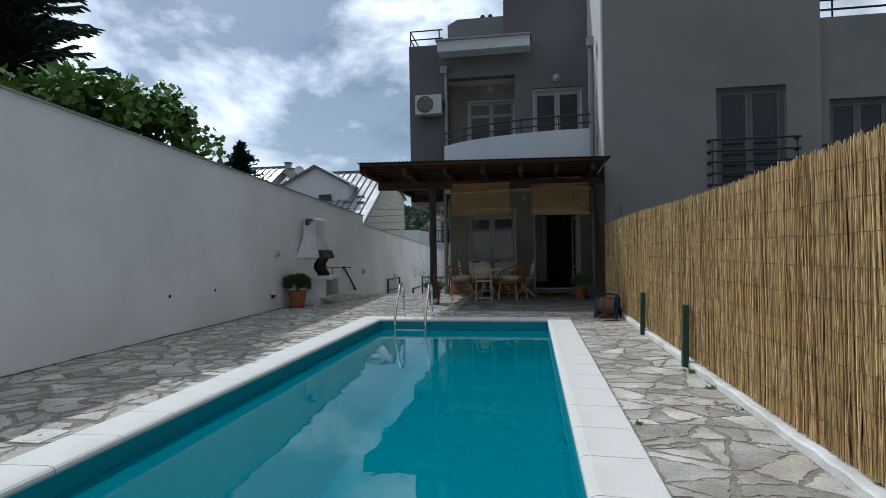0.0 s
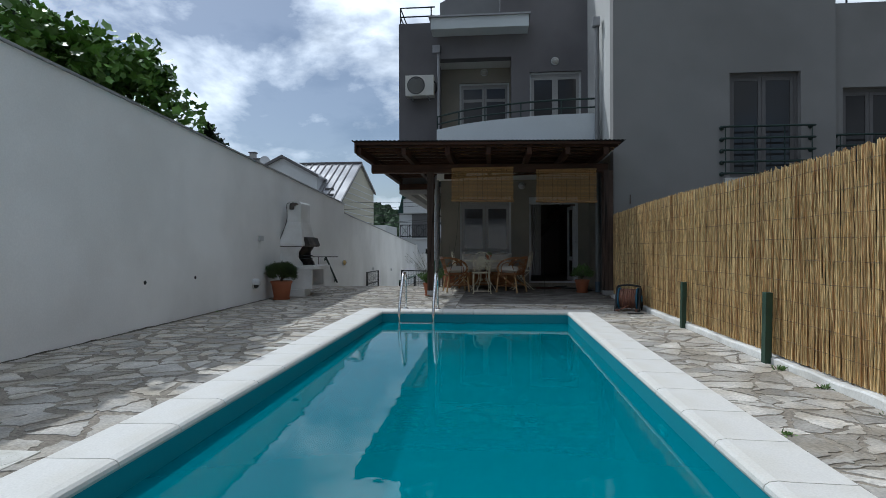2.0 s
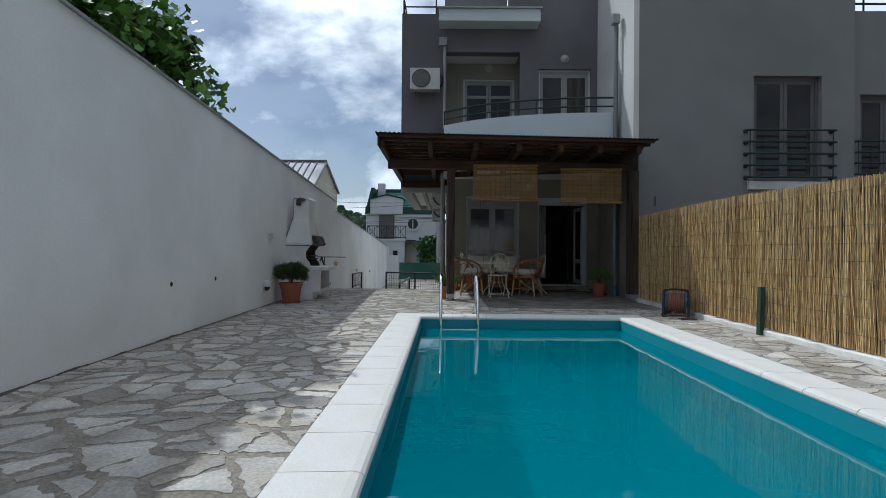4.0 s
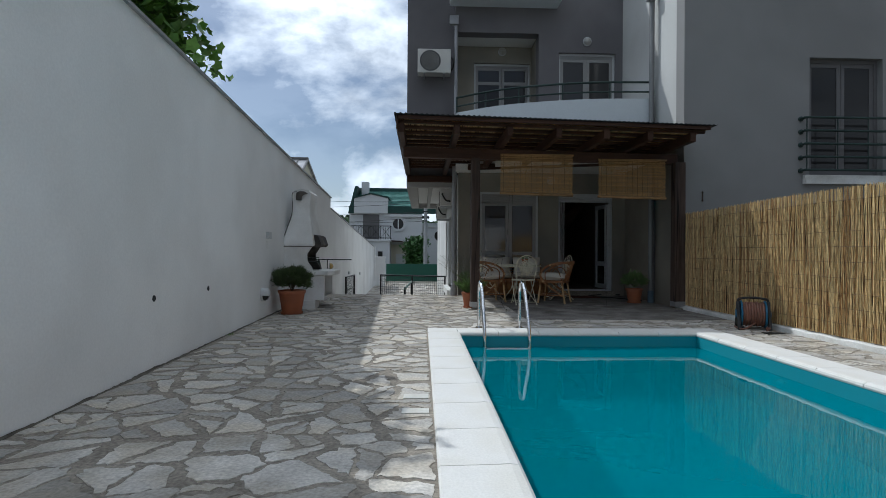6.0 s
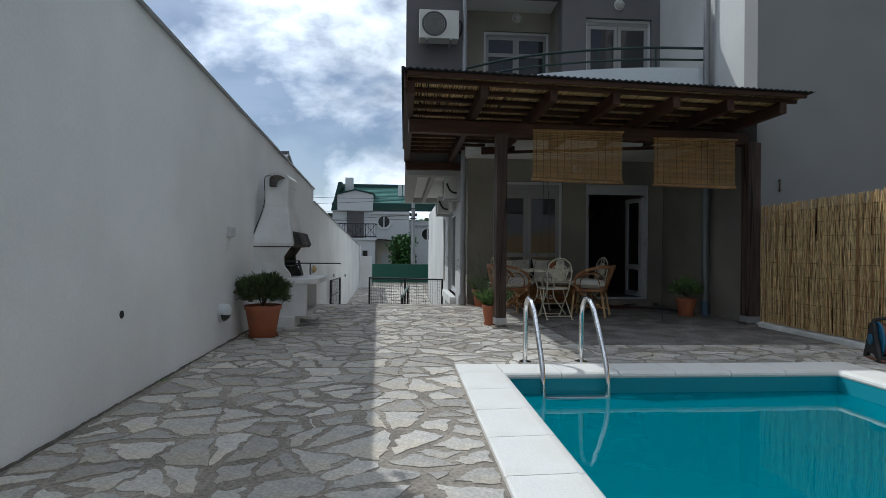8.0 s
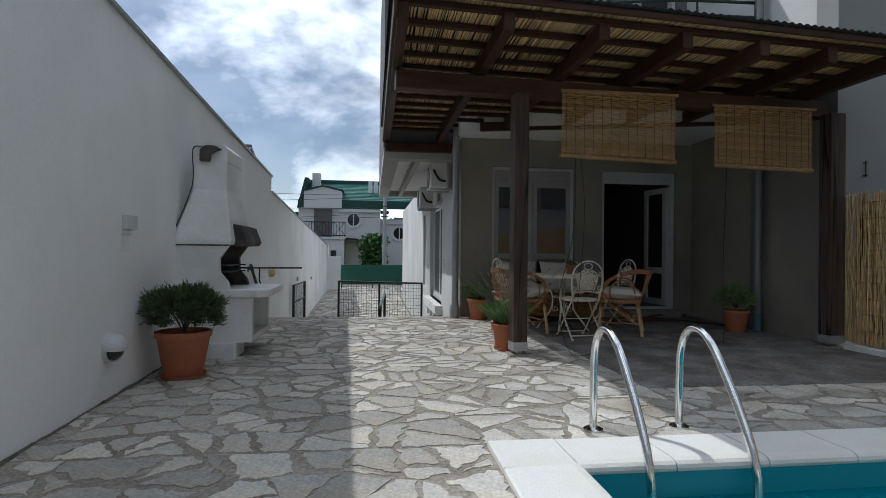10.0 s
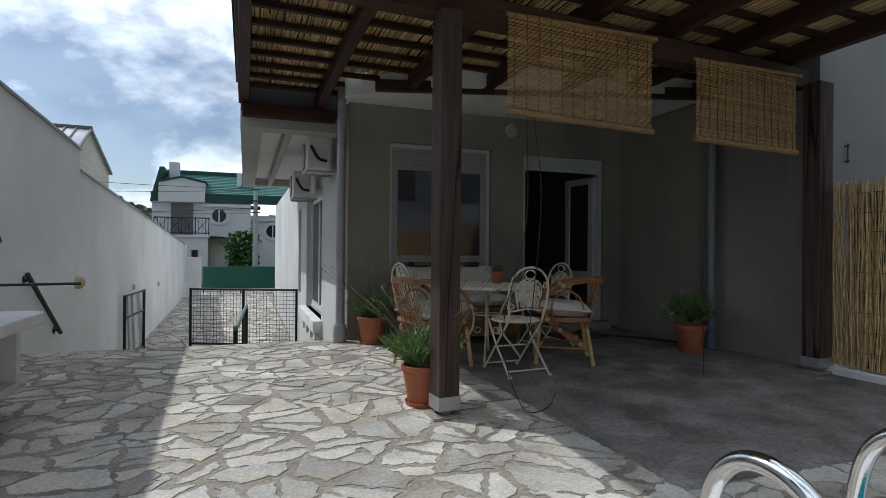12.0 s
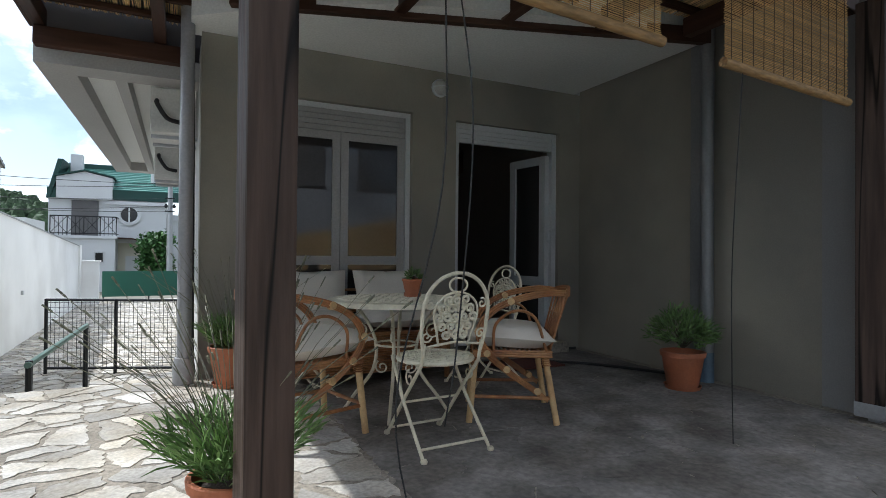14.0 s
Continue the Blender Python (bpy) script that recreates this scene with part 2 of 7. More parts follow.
EARTH = material("ground_earth", (0.16, 0.15, 0.12), 0.95, var=0.2, scale=0.2, bump=0.2)
RUBBER = material("black_rubber", (0.018, 0.018, 0.018), 0.7, var=0.15, bump=0.05)
FADED_BLUE = material("faded_blue_plastic", (0.10, 0.15, 0.20), 0.6, var=0.2, bump=0.05)
BLUE_PLASTIC = material("blue_plastic", (0.02, 0.13, 0.24), 0.4, var=0.08, bump=0.02)
HOSE = material("orange_hose", (0.17, 0.075, 0.05), 0.5, var=0.15, bump=0.05)
LAMP_GLASS = material("opal_glass", (0.42, 0.41, 0.38), 0.3, var=0.03, bump=0)
AMBER = material("amber_lamp_glass", (0.60, 0.42, 0.16), 0.3, var=0.1, bump=0)
AC_WHITE = material("ac_casing", (0.60, 0.59, 0.55), 0.45, var=0.05, bump=0.02)
STRIPE = material("louvre_grey", (0.055, 0.055, 0.055), 0.5, var=0.05, bump=0.0)


def water_material():
    m = bpy.data.materials.new("pool_water")
    m.use_nodes = True
    nt = m.node_tree
    b = nt.nodes["Principled BSDF"]
    b.inputs["Base Color"].default_value = (0.002, 0.235, 0.295, 1)
    b.inputs["Roughness"].default_value = 0.0
    b.inputs["IOR"].default_value = 1.33
    b.inputs["Transmission Weight"].default_value = 0.43
    n = nt.nodes.new("ShaderNodeTexNoise")
    n.inputs["Scale"].default_value, n.inputs["Detail"].default_value = 2.6, 3.0
    co = nt.nodes.new("ShaderNodeTexCoord")
    nt.links.new(co.outputs["Object"], n.inputs["Vector"])
    bp = nt.nodes.new("ShaderNodeBump")
    bp.inputs["Strength"].default_value, bp.inputs["Distance"].default_value = 0.10, 0.02
    nt.links.new(n.outputs[0], bp.inputs["Height"])
    nt.links.new(bp.outputs[0], b.inputs["Normal"])
    return m


WATER = water_material()


# ---- mesh builders ----
def box(bm, x0, x1, y0, y1, z0, z1):
    v = [bm.verts.new(p) for p in ((x0, y0, z0), (x1, y0, z0), (x1, y1, z0), (x0, y1, z0), (x0, y0, z1), (x1, y0, z1), (x1, y1, z1), (x0, y1, z1))]
    for f in ((3, 2, 1, 0), (4, 5, 6, 7), (0, 1, 5, 4), (1, 2, 6, 5), (2, 3, 7, 6), (3, 0, 4, 7)):
        bm.faces.new([v[i] for i in f])
    return v


def bevel(bm, width, segments=2):
    bmesh.ops.bevel(bm, geom=list(bm.edges), offset=width, segments=segments, affect="EDGES", profile=0.6)
    return bm


def rbox(x0, x1, y0, y1, z0, z1, r=0.008, segments=2):
    bm = bmesh.new()
    box(bm, x0, x1, y0, y1, z0, z1)
    return bevel(bm, r, segments)


def prism(bm, poly, h0, h1, axis="z"):
    """A polygon of (a, b) drawn out from h0 to h1 along an axis; (a, b) are the other two axes in order."""
    def put(a, b, h):
        return {"z": (a, b, h), "y": (a, h, b), "x": (h, a, b)}[axis]
    lo = [bm.verts.new(put(a, b, h0)) for a, b in poly]
    hi = [bm.verts.new(put(a, b, h1)) for a, b in poly]
    n = len(poly)
    bm.faces.new(lo[::-1]), bm.faces.new(hi)
    for i in range(n):
        bm.faces.new((lo[i], lo[(i + 1) % n], hi[(i + 1) % n], hi[i]))
    return bm


def lathe(bm, profile, n=24, cx=0, cy=0):
    rings = [[bm.verts.new((cx + r * math.cos(2 * math.pi * i / n), cy + r * math.sin(2 * math.pi * i / n), z)) for i in range(n)] for r, z in profile]
    for a, b in zip(rings, rings[1:]):
        for i in range(n):
            bm.faces.new((a[i], a[(i + 1) % n], b[(i + 1) % n], b[i]))
    bm.faces.new(rings[0][::-1]), bm.faces.new(rings[-1])
    return bm


def tube(bm, pts, r, n=8, closed=False, r_end=None):
    """A round bar along points."""
    pts = [Vector(p) for p in pts]
    rings, up = [], None
    m = len(pts)
    for i, p in enumerate(pts):
        if closed:
            d = pts[(i + 1) % m] - pts[i - 1]
        else:
            d = pts[min(i + 1, m - 1)] - pts[max(i - 1, 0)]
        d = d.normalized()
        if up is None:
            up = Vector((0, 0, 1)) if abs(d.z) < 0.9 else Vector((1, 0, 0))
        side = d.cross(up).normalized()
        up = side.cross(d).normalized()
        rr = r if r_end is None else r + (r_end - r) * i / (m - 1)
        rings.append([bm.verts.new(p + rr * (math.cos(2 * math.pi * k / n) * side + math.sin(2 * math.pi * k / n) * up)) for k in range(n)])
    pairs = list(zip(rings, rings[1:])) + ([(rings[-1], rings[0])] if closed else [])
    for a, b in pairs:
        for k in range(n):
            bm.faces.new((a[k], a[(k + 1) % n], b[(k + 1) % n], b[k]))
    if not closed:
        bm.faces.new(rings[0][::-1]), bm.faces.new(rings[-1])
    return bm


def curve_pts(ctrl, n=8):
    """A smooth line through control points."""
    c = [Vector(p) for p in ctrl]
    c = [2 * c[0] - c[1]] + c + [2 * c[-1] - c[-2]]
    out = []
    for i in range(1, len(c) - 2):
        for k in range(n):
            t = k / n
            out.append(0.5 * ((2 * c[i]) + (c[i + 1] - c[i - 1]) * t + (2 * c[i - 1] - 5 * c[i] + 4 * c[i + 1] - c[i + 2]) * t * t + (3 * c[i] - c[i - 1] - 3 * c[i + 1] + c[i + 2]) * t ** 3))
    return out + [c[-2]]


def mesh_of(name, bm, mat, smooth=False):
    me = bpy.data.meshes.new(name)
    bmesh.ops.recalc_face_normals(bm, faces=bm.faces)
    bm.to_mesh(me)
    bm.free()
    me.materials.append(mat)
    if smooth:
        me.shade_smooth()
        me.set_sharp_from_angle(angle=radians(40))
    return me


def thing(name, at, label, category, group="", kind=""):
    ob = new(name)
    ob.matrix_basis = pose(*at)
    ob.empty_display_size = 0.1
    return tagged(ob, label, category, group, kind)


def part(name, bm, mat, parent=None, label="", smooth=False, kind=""):
    """One mesh, in the world's coordinates, under a thing or a part."""
    ob = new(name, mesh_of(name, bm, mat, smooth))
    if parent is not None:
        ob.parent = parent
        if parent.type == "EMPTY":
            ob.matrix_parent_inverse = parent.matrix_basis.inverted()
    return tagged(ob, label, kind=kind)


def solo(name, bm, mat, label, category, kind="", group="", smooth=False):
    return tagged(new(name, mesh_of(name, bm, mat, smooth)), label, category, group, kind)


def from_lists(name, verts, faces, mat, smooth=False):
    me = bpy.data.meshes.new(name)
    me.from_pydata(verts, [], faces)
    me.materials.append(mat)
    if smooth:
        me.shade_smooth()
    return new(name, me)


def holed(bm, a0, a1, z0, z1, holes, h0, h1, axis="y"):
    """A wall from a0 to a1 and z0 to z1, from h0 to h1 thick, with rectangular holes (a0, a1, z0, z1)."""
    As = sorted({a0, a1, *[v for h in holes for v in h[:2]]})
    for p, q in zip(As, As[1:]):
        mid = (p + q) / 2
        cuts = sorted((h[2], h[3]) for h in holes if h[0] < mid < h[1])
        z = z0
        for c0, c1 in cuts + [(z1, z1)]:
            if c0 > z + 1e-6:
                if axis == "y":
                    box(bm, p, q, h0, h1, z, c0)
                else:
                    box(bm, h0, h1, p, q, z, c0)
            z = max(z, c1)
    bmesh.ops.remove_doubles(bm, verts=bm.verts, dist=1e-5)
    return bm


# ---- ground, yard walls and lower drive ----
def wall_x(y):
    """The yard face of the white boundary wall."""
    return -5.1 - 0.027 * (y - 5)


LOW = -1.2          # level of the drive below the terrace
POOL = (-2.58, 0.245, 2.05, 8.95)   # inner edge of the coping
RIM = 0.35
WATER_Z = -0.135

bm = bmesh.new()
for x0, x1, y0, y1 in ((-600, -5.5, -600, 900), (-5.5, 12.0, 39.5, 900), (12.0, 900, -600, 900), (-5.5, 12.0, -600, -5.0)):
    vs = [bm.verts.new(p) for p in ((x0, y0, LOW - 0.06), (x1, y0, LOW - 0.06), (x1, y1, LOW - 0.06), (x0, y1, LOW - 0.06))]
    bm.faces.new(vs)
bmesh.ops.remove_doubles(bm, verts=bm.verts, dist=0.001)
solo("ground", bm, EARTH, "bare earth ground round the houses", "ground", "structure")

# terrace slab with a hole for the pool, and the drive below
bm = bmesh.new()
a, b, c, d = POOL
holes = (a, b, c, d)
for x0, x1, y0, y1 in ((-5.6, holes[0], -4.5, 14.8), (holes[1], 1.75, -4.5, 14.8), (holes[0], holes[1], -4.5, holes[2]), (holes[0], holes[1], holes[3], 14.8)):
    box(bm, x0, x1, y0, y1, -1.6, -0.0012)
terrace = solo("floor", bm, MORTAR, "crazy-paved terrace bedded in grey mortar", "floor", "structure")
bm = bmesh.new()
box(bm, -6.5, -1.9, 14.8, 39.5, LOW - 0.4, LOW - 0.012)
drive = solo("pavement", bm, MORTAR, "crazy-paved drive below the terrace", "pavement", "structure")

# steps from the terrace down to the drive
bm = bmesh.new()
for i in range(6):
    box(bm, -5.3, -2.25, 14.8 + 0.3 * i, 14.8 + 0.3 * (i + 1), LOW - 0.05, -0.171 * (i + 1))
solo("steps", bm, MORTAR, "flight of stone steps down from the terrace", "steps", "structure")

# white boundary wall with a sloping top, a step in it and a zinc cap
WALL_T = 0.25


def slope_wall(bm, y0, y1, zt0, zt1, zb, n=1, out=0.0, thick=WALL_T, lift=0.0):
    lo, hi = [], []
    for y, zt in ((y0, zt0), (y1, zt1)):
        x = wall_x(y)
        lo.append([bm.verts.new((x + out, y, zb + 0 * lift)), bm.verts.new((x - thick - out, y, zb))])
        hi.append([bm.verts.new((x + out, y, zt + lift)), bm.verts.new((x - thick - out, y, zt + lift))])
    bm.faces.new((lo[0][0], lo[1][0], hi[1][0], hi[0][0]))
    bm.faces.new((lo[0][1], hi[0][1], hi[1][1], lo[1][1]))
    bm.faces.new((hi[0][0], hi[1][0], hi[1][1], hi[0][1]))
    bm.faces.new((lo[0][0], lo[0][1], lo[1][1], lo[1][0]))
    bm.faces.new((lo[0][0], hi[0][0], hi[0][1], lo[0][1]))
    bm.faces.new((lo[1][0], lo[1][1], hi[1][1], hi[1][0]))


def top_z(y):
    return 2.97 - 0.036 * y if y < 17.15 else 2.07 - 0.045 * (y - 17.15)


bm = bmesh.new()
slope_wall(bm, -4.5, 17.15, top_z(-4.5), top_z(17.14), -1.5)
slope_wall(bm, 17.15, 36.3, top_z(17.16), top_z(36.3), -1.5)
wall_left = solo("wall_west", bm, WHITE_WALL, "tall white-rendered boundary wall with a sloping top", "wall", "structure")
bm = bmesh.new()
for y0, y1 in ((-4.5, 17.17), (17.17, 36.33)):
    zt0, zt1 = top_z(y0 + 0.001), top_z(y1 - 0.03)
    for dz0, dz1, out in ((0.0, 0.025, 0.03),):
        pts = []
        for y, z in ((y0, zt0), (y1, zt1)):
            x = wall_x(y)
            pts.append([bm.verts.new((x + out, y, z + dz0)), bm.verts.new((x - WALL_T - out, y, z + dz0)), bm.verts.new((x - WALL_T - out, y, z + dz1)), bm.verts.new((x + out, y, z + dz1))])
        for k in range(4):
            bm.faces.new((pts[0][k], pts[0][(k + 1) % 4], pts[1][(k + 1) % 4], pts[1][k]))
        bm.faces.new(pts[0][::-1]), bm.faces.new(pts[1])
part("coping_strip", bm, CAP_GREY, wall_left, "thin grey zinc cap along the wall top")
# pillar and low return wall at the foot of the drive
bm = bmesh.new()
box(bm, -6.35, -5.9, 36.3, 36.8, LOW - 0.1, 1.25)
box(bm, -5.95, -5.3, 36.8, 37.1, LOW - 0.1, 0.55)
box(bm, -6.0, -5.25, 36.75, 37.15, 0.55, 0.62)
solo("wall_return", bm, WHITE_WALL, "low white wall at the end of the drive", "wall", "structure")
# closing walls behind the walker
bm = bmesh.new()
box(bm, -5.2, 1.75, -4.75, -4.5, -1.0, 2.4)
solo("wall_south", bm, WHITE_WALL, "white-rendered wall closing the yard", "wall", "structure")

# kerb under the reed fence, and the wall behind it
bm = bmesh.new()
g = random.Random(4)
ring = []
for k in range(110):
    y = -4.5 + 16.43 * k / 109
    top, out = 0.062 + g.uniform(-0.008, 0.008), 1.452 + g.uniform(-0.007, 0.007)
    ring.append([bm.verts.new(p) for p in ((out, y, -0.3), (out, y, top - 0.012), (out + 0.012, y, top), (1.61, y, top), (1.62, y, -0.3))])
for a_, b_ in zip(ring, ring[1:]):
    for k in range(4):
        bm.faces.new((a_[k], a_[k + 1], b_[k + 1], b_[k]))
bm.faces.new(ring[0][::-1]), bm.faces.new(ring[-1])
solo("kerb", bm, WHITE_PAINT, "low white-painted kerb under the reed fence", "kerb", "structure")
bm = bmesh.new()
vs = [bm.verts.new(p) for p in ((1.75, -4.5, -0.05), (12, -4.5, -0.05), (12, 11.95, -0.05), (1.75, 11.95, -0.05))]
bm.faces.new(vs)
solo("ground_neighbour", bm, EARTH, "bare earth of the neighbouring plot", "ground", "structure")

# ---- pool ----
pool = thing("swimming_pool", (-1.13, 5.5, -1.6), "rectangular in-ground pool with teal-painted walls and clear water", "swimming pool")
bm = bmesh.new()
x0, x1, y0, y1 = POOL
i0, i1, j0, j1 = x0 + 0.02, x1 - 0.02, y0 + 0.02, y1 - 0.02
zb = -1.5
v = [bm.verts.new(p) for p in ((i0, j0, -0.012), (i1, j0, -0.012), (i1, j1, -0.012), (i0, j1, -0.012), (i0, j0, zb), (i1, j0, zb), (i1, j1, zb), (i0, j1, zb))]
for f in ((4, 5, 6, 7), (0, 1, 5, 4), (1, 2, 6, 5), (2, 3, 7, 6), (3, 0, 4, 7)):
    bm.faces.new([v[i] for i in f])
ob = part("basin", bm, LINER, pool, "teal-painted pool basin")
# the basin's faces look inwards
ob.data.flip_normals()
bm = bmesh.new()
v = [bm.verts.new(p) for p in ((i0, j0, WATER_Z), (i1, j0, WATER_Z), (i1, j1, WATER_Z), (i0, j1, WATER_Z))]
bm.faces.new(v)
ob = part("water", bm, WATER, pool, "still clear teal water")
ob.visible_shadow = False
# inlet rings and underwater lamps on the walls
for cx, cy, cz, nx, ny, r in ((i1, 4.35, -0.33, -1, 0, 0.085), (i0, 3.05, -0.33, 1, 0, 0.085), (i1, 7.4, -0.33, -1, 0, 0.06), (-1.1, j1, -0.3, 0, -1, 0.085)):
    bm = bmesh.new()
    lathe(bm, [(r, 0.0), (r, 0.012), (r * 0.86, 0.022), (r * 0.62, 0.018), (r * 0.6, 0.006), (r * 0.2, 0.006)], 24)
    rot = Vector((0, 0, 1)).rotation_difference(Vector((nx, ny, 0))).to_matrix().to_4x4()
    bm.transform(Matrix.Translation((cx, cy, cz)) @ rot)
    part("inlet", bm, PVC, pool, "round white pool inlet", smooth=True)


# ---- house at the end of the terrace ----
FRONT = 14.72
house = thing("house", (-0.4, 18, 0), "three-storey taupe and grey stuccoed townhouse with balcony", "house")
WIN = (-1.72, -0.41, 0.30, 2.30)
DOOR = (0.04, 1.265, 0.10, 2.275)
bm = bmesh.new()
holed(bm, -2.2, 1.54, 0, 2.72, [WIN, DOOR], FRONT, FRONT + 0.3)
part("wall", bm, STUCCO_WARM, house, "taupe stucco terrace wall")
bm = bmesh.new()
SIDEWIN = (17.0, 19.2, -0.05, 2.0)
holed(bm, FRONT + 0.3, 31.0, LOW - 0.1, 2.72, [SIDEWIN, (20.3, 20.9, 0.1, 1.9)], -2.2, -1.9, "x")
box(bm, -2.2, 1.5, FRONT, FRONT + 0.3, LOW - 0.1, 0.0)
part("wall", bm, SIDE_WALL, house, "off-white side wall of the house above the drive")
# soffit and curved balcony
ARC = curve_pts([(-2.28, 14.45), (-1.5, 13.85), (-0.6, 13.45), (0.4, 13.2), (1.46, 13.12)], 8)


def band(bm, line, back, z0, z1):
    """A slab whose front follows a line in plan and whose back lies at y = back."""
    poly = [(p[0], p[1]) for p in line] + [(line[-1][0], back), (line[0][0], back)]
    prism(bm, poly, z0, z1)


bm = bmesh.new()
band(bm, ARC, FRONT + 0.1, 2.72, 3.25)
part("balcony_slab", bm, CEIL_WHITE, house, "white curved underside of the balcony")
bm = bmesh.new()
inner = [(p[0] + 0.02, p[1] + 0.12) for p in ARC]
poly = [(p[0], p[1]) for p in ARC] + inner[::-1]
prism(bm, poly, 3.25, 3.98)
parapet = part("parapet", bm, BALC_WHITE, house, "pale curved balcony parapet")
railing = None
for k, z in enumerate((4.13, 4.32)):
    bm = bmesh.new()
    tube(bm, [(p[0] + 0.01, p[1] + 0.06, z) for p in ARC], 0.022 if k else 0.018, 8)
    part("rail", bm, GREEN_STEEL, parapet, "dark green steel handrail", smooth=True)
for i in (0, 6, 12, 19, 26, 32):
    p = ARC[i]
    bm = bmesh.new()
    tube(bm, [(p[0] + 0.01, p[1] + 0.06, 3.97), (p[0] + 0.01, p[1] + 0.06, 4.32)], 0.016, 8)
    part("rail_post", bm, GREEN_STEEL, parapet, smooth=True)

# upper storeys
UF = 14.9
bm = bmesh.new()
holed(bm, -2.28, 1.54, 3.25, 6.9, [(-2.28, -0.39, 3.25, 5.92), (0.08, 1.38, 3.3, 5.505)], UF, UF + 0.3)
part("wall", bm, STUCCO, house, "grey stuccoed upper front wall")
bm = bmesh.new()
prism(bm, [(-0.67, 6.9), (1.54, 6.9), (1.54, 9.0), (0.6, 8.6), (-0.67, 7.95)], UF, UF + 0.3, "y")
part("gable", bm, STUCCO, house, "grey gable end")
bm = bmesh.new()
holed(bm, -2.28, -0.39, 3.25, 5.92, [(-1.78, -0.42, 3.3, 5.52)], 15.75, 15.95)
box(bm, -0.39, -0.25, UF + 0.3, 15.95, 3.25, 5.92)
part("wall", bm, STUCCO_WARM, house, "recessed loggia wall")
bm = bmesh.new()
box(bm, -2.28, -0.39, UF + 0.3, 15.75, 5.92, 6.1)
part("loggia_ceiling", bm, CEIL_WHITE, house, "white loggia ceiling")
# side bay that overhangs the drive
bm = bmesh.new()
box(bm, -3.37, -2.28, 15.2, 21.6, 2.62, 7.0)
part("side_bay", bm, STUCCO, house, "grey overhanging side bay")
for x0_, x1_, y0_, y1_ in ((-3.37, -2.2, 15.2, 15.48), (-3.37, -2.2, 21.3, 21.6), (-3.37, -3.12, 15.48, 21.3), (-2.85, -2.76, 15.48, 21.3)):
    bm = bmesh.new()
    box(bm, x0_, x1_, y0_, y1_, 2.45, 2.62)
    part("soffit_beam", bm, SOFFIT_GREY, house, "pale coffered beam under the overhang")
for x0_, x1_ in ((-3.12, -2.85), (-2.76, -2.2)):
    bm = bmesh.new()
    box(bm, x0_ + 0.002, x1_ - 0.002, 15.482, 21.298, 2.60, 2.617)
    part("soffit_panel", bm, CEIL_WHITE, house, "white panel sunk between the soffit beams")
bm = bmesh.new()
box(bm, -2.28, 1.5, UF + 0.3, 24, 6.75, 6.9)
part("roof_slab", bm, STUCCO, house)
bm = bmesh.new()
box(bm, -2.28, -2.0, 15.95, 24, 3.0, 6.75)
part("wall", bm, STUCCO, house)
# roof terrace box
bm = bmesh.new()
box(bm, -2.42, 0.03, 14.40, UF, 6.50, 6.785)
part("roof_parapet", bm, BALC_WHITE, house, "pale projecting parapet box under the roof")
bm = bmesh.new()
box(bm, -2.47, 0.07, 14.34, UF, 6.787, 6.825)
part("roof_cap", bm, CAP_GREY, house)
bm = bmesh.new()
prism(bm, [(-2.28, 6.9), (-0.67, 6.9), (-0.67, 7.75), (-2.0, 7.75), (-2.28, 7.6)], 15.4, 17.5, "y")
part("roof_lantern", bm, ALU_GREY, house, "grey metal rooflight box")
for cx in (-1.35, -1.12):
    bm = bmesh.new()
    lathe(bm, [(0.055, 7.7), (0.055, 8.05), (0.09, 8.05), (0.09, 8.12), (0.05, 8.2)], 12, cx, 16.3)
    part("flue", bm, BLACK_STEEL, house, "black metal flue pipe", smooth=True)
for z in (7.2, 7.44):
    bm = bmesh.new()
    tube(bm, [(-3.33, 19, z), (-3.33, 15.25, z), (-2.4, 15.25, z)], 0.02, 6)
    part("roof_rail", bm, BLACK_STEEL, house, smooth=True)
for x, y in ((-3.33, 15.25), (-2.5, 15.25), (-3.33, 17)):
    bm = bmesh.new()
    tube(bm, [(x, y, 7.0), (x, y, 7.44)], 0.02, 6)
    part("roof_rail_post", bm, BLACK_STEEL, house, smooth=True)


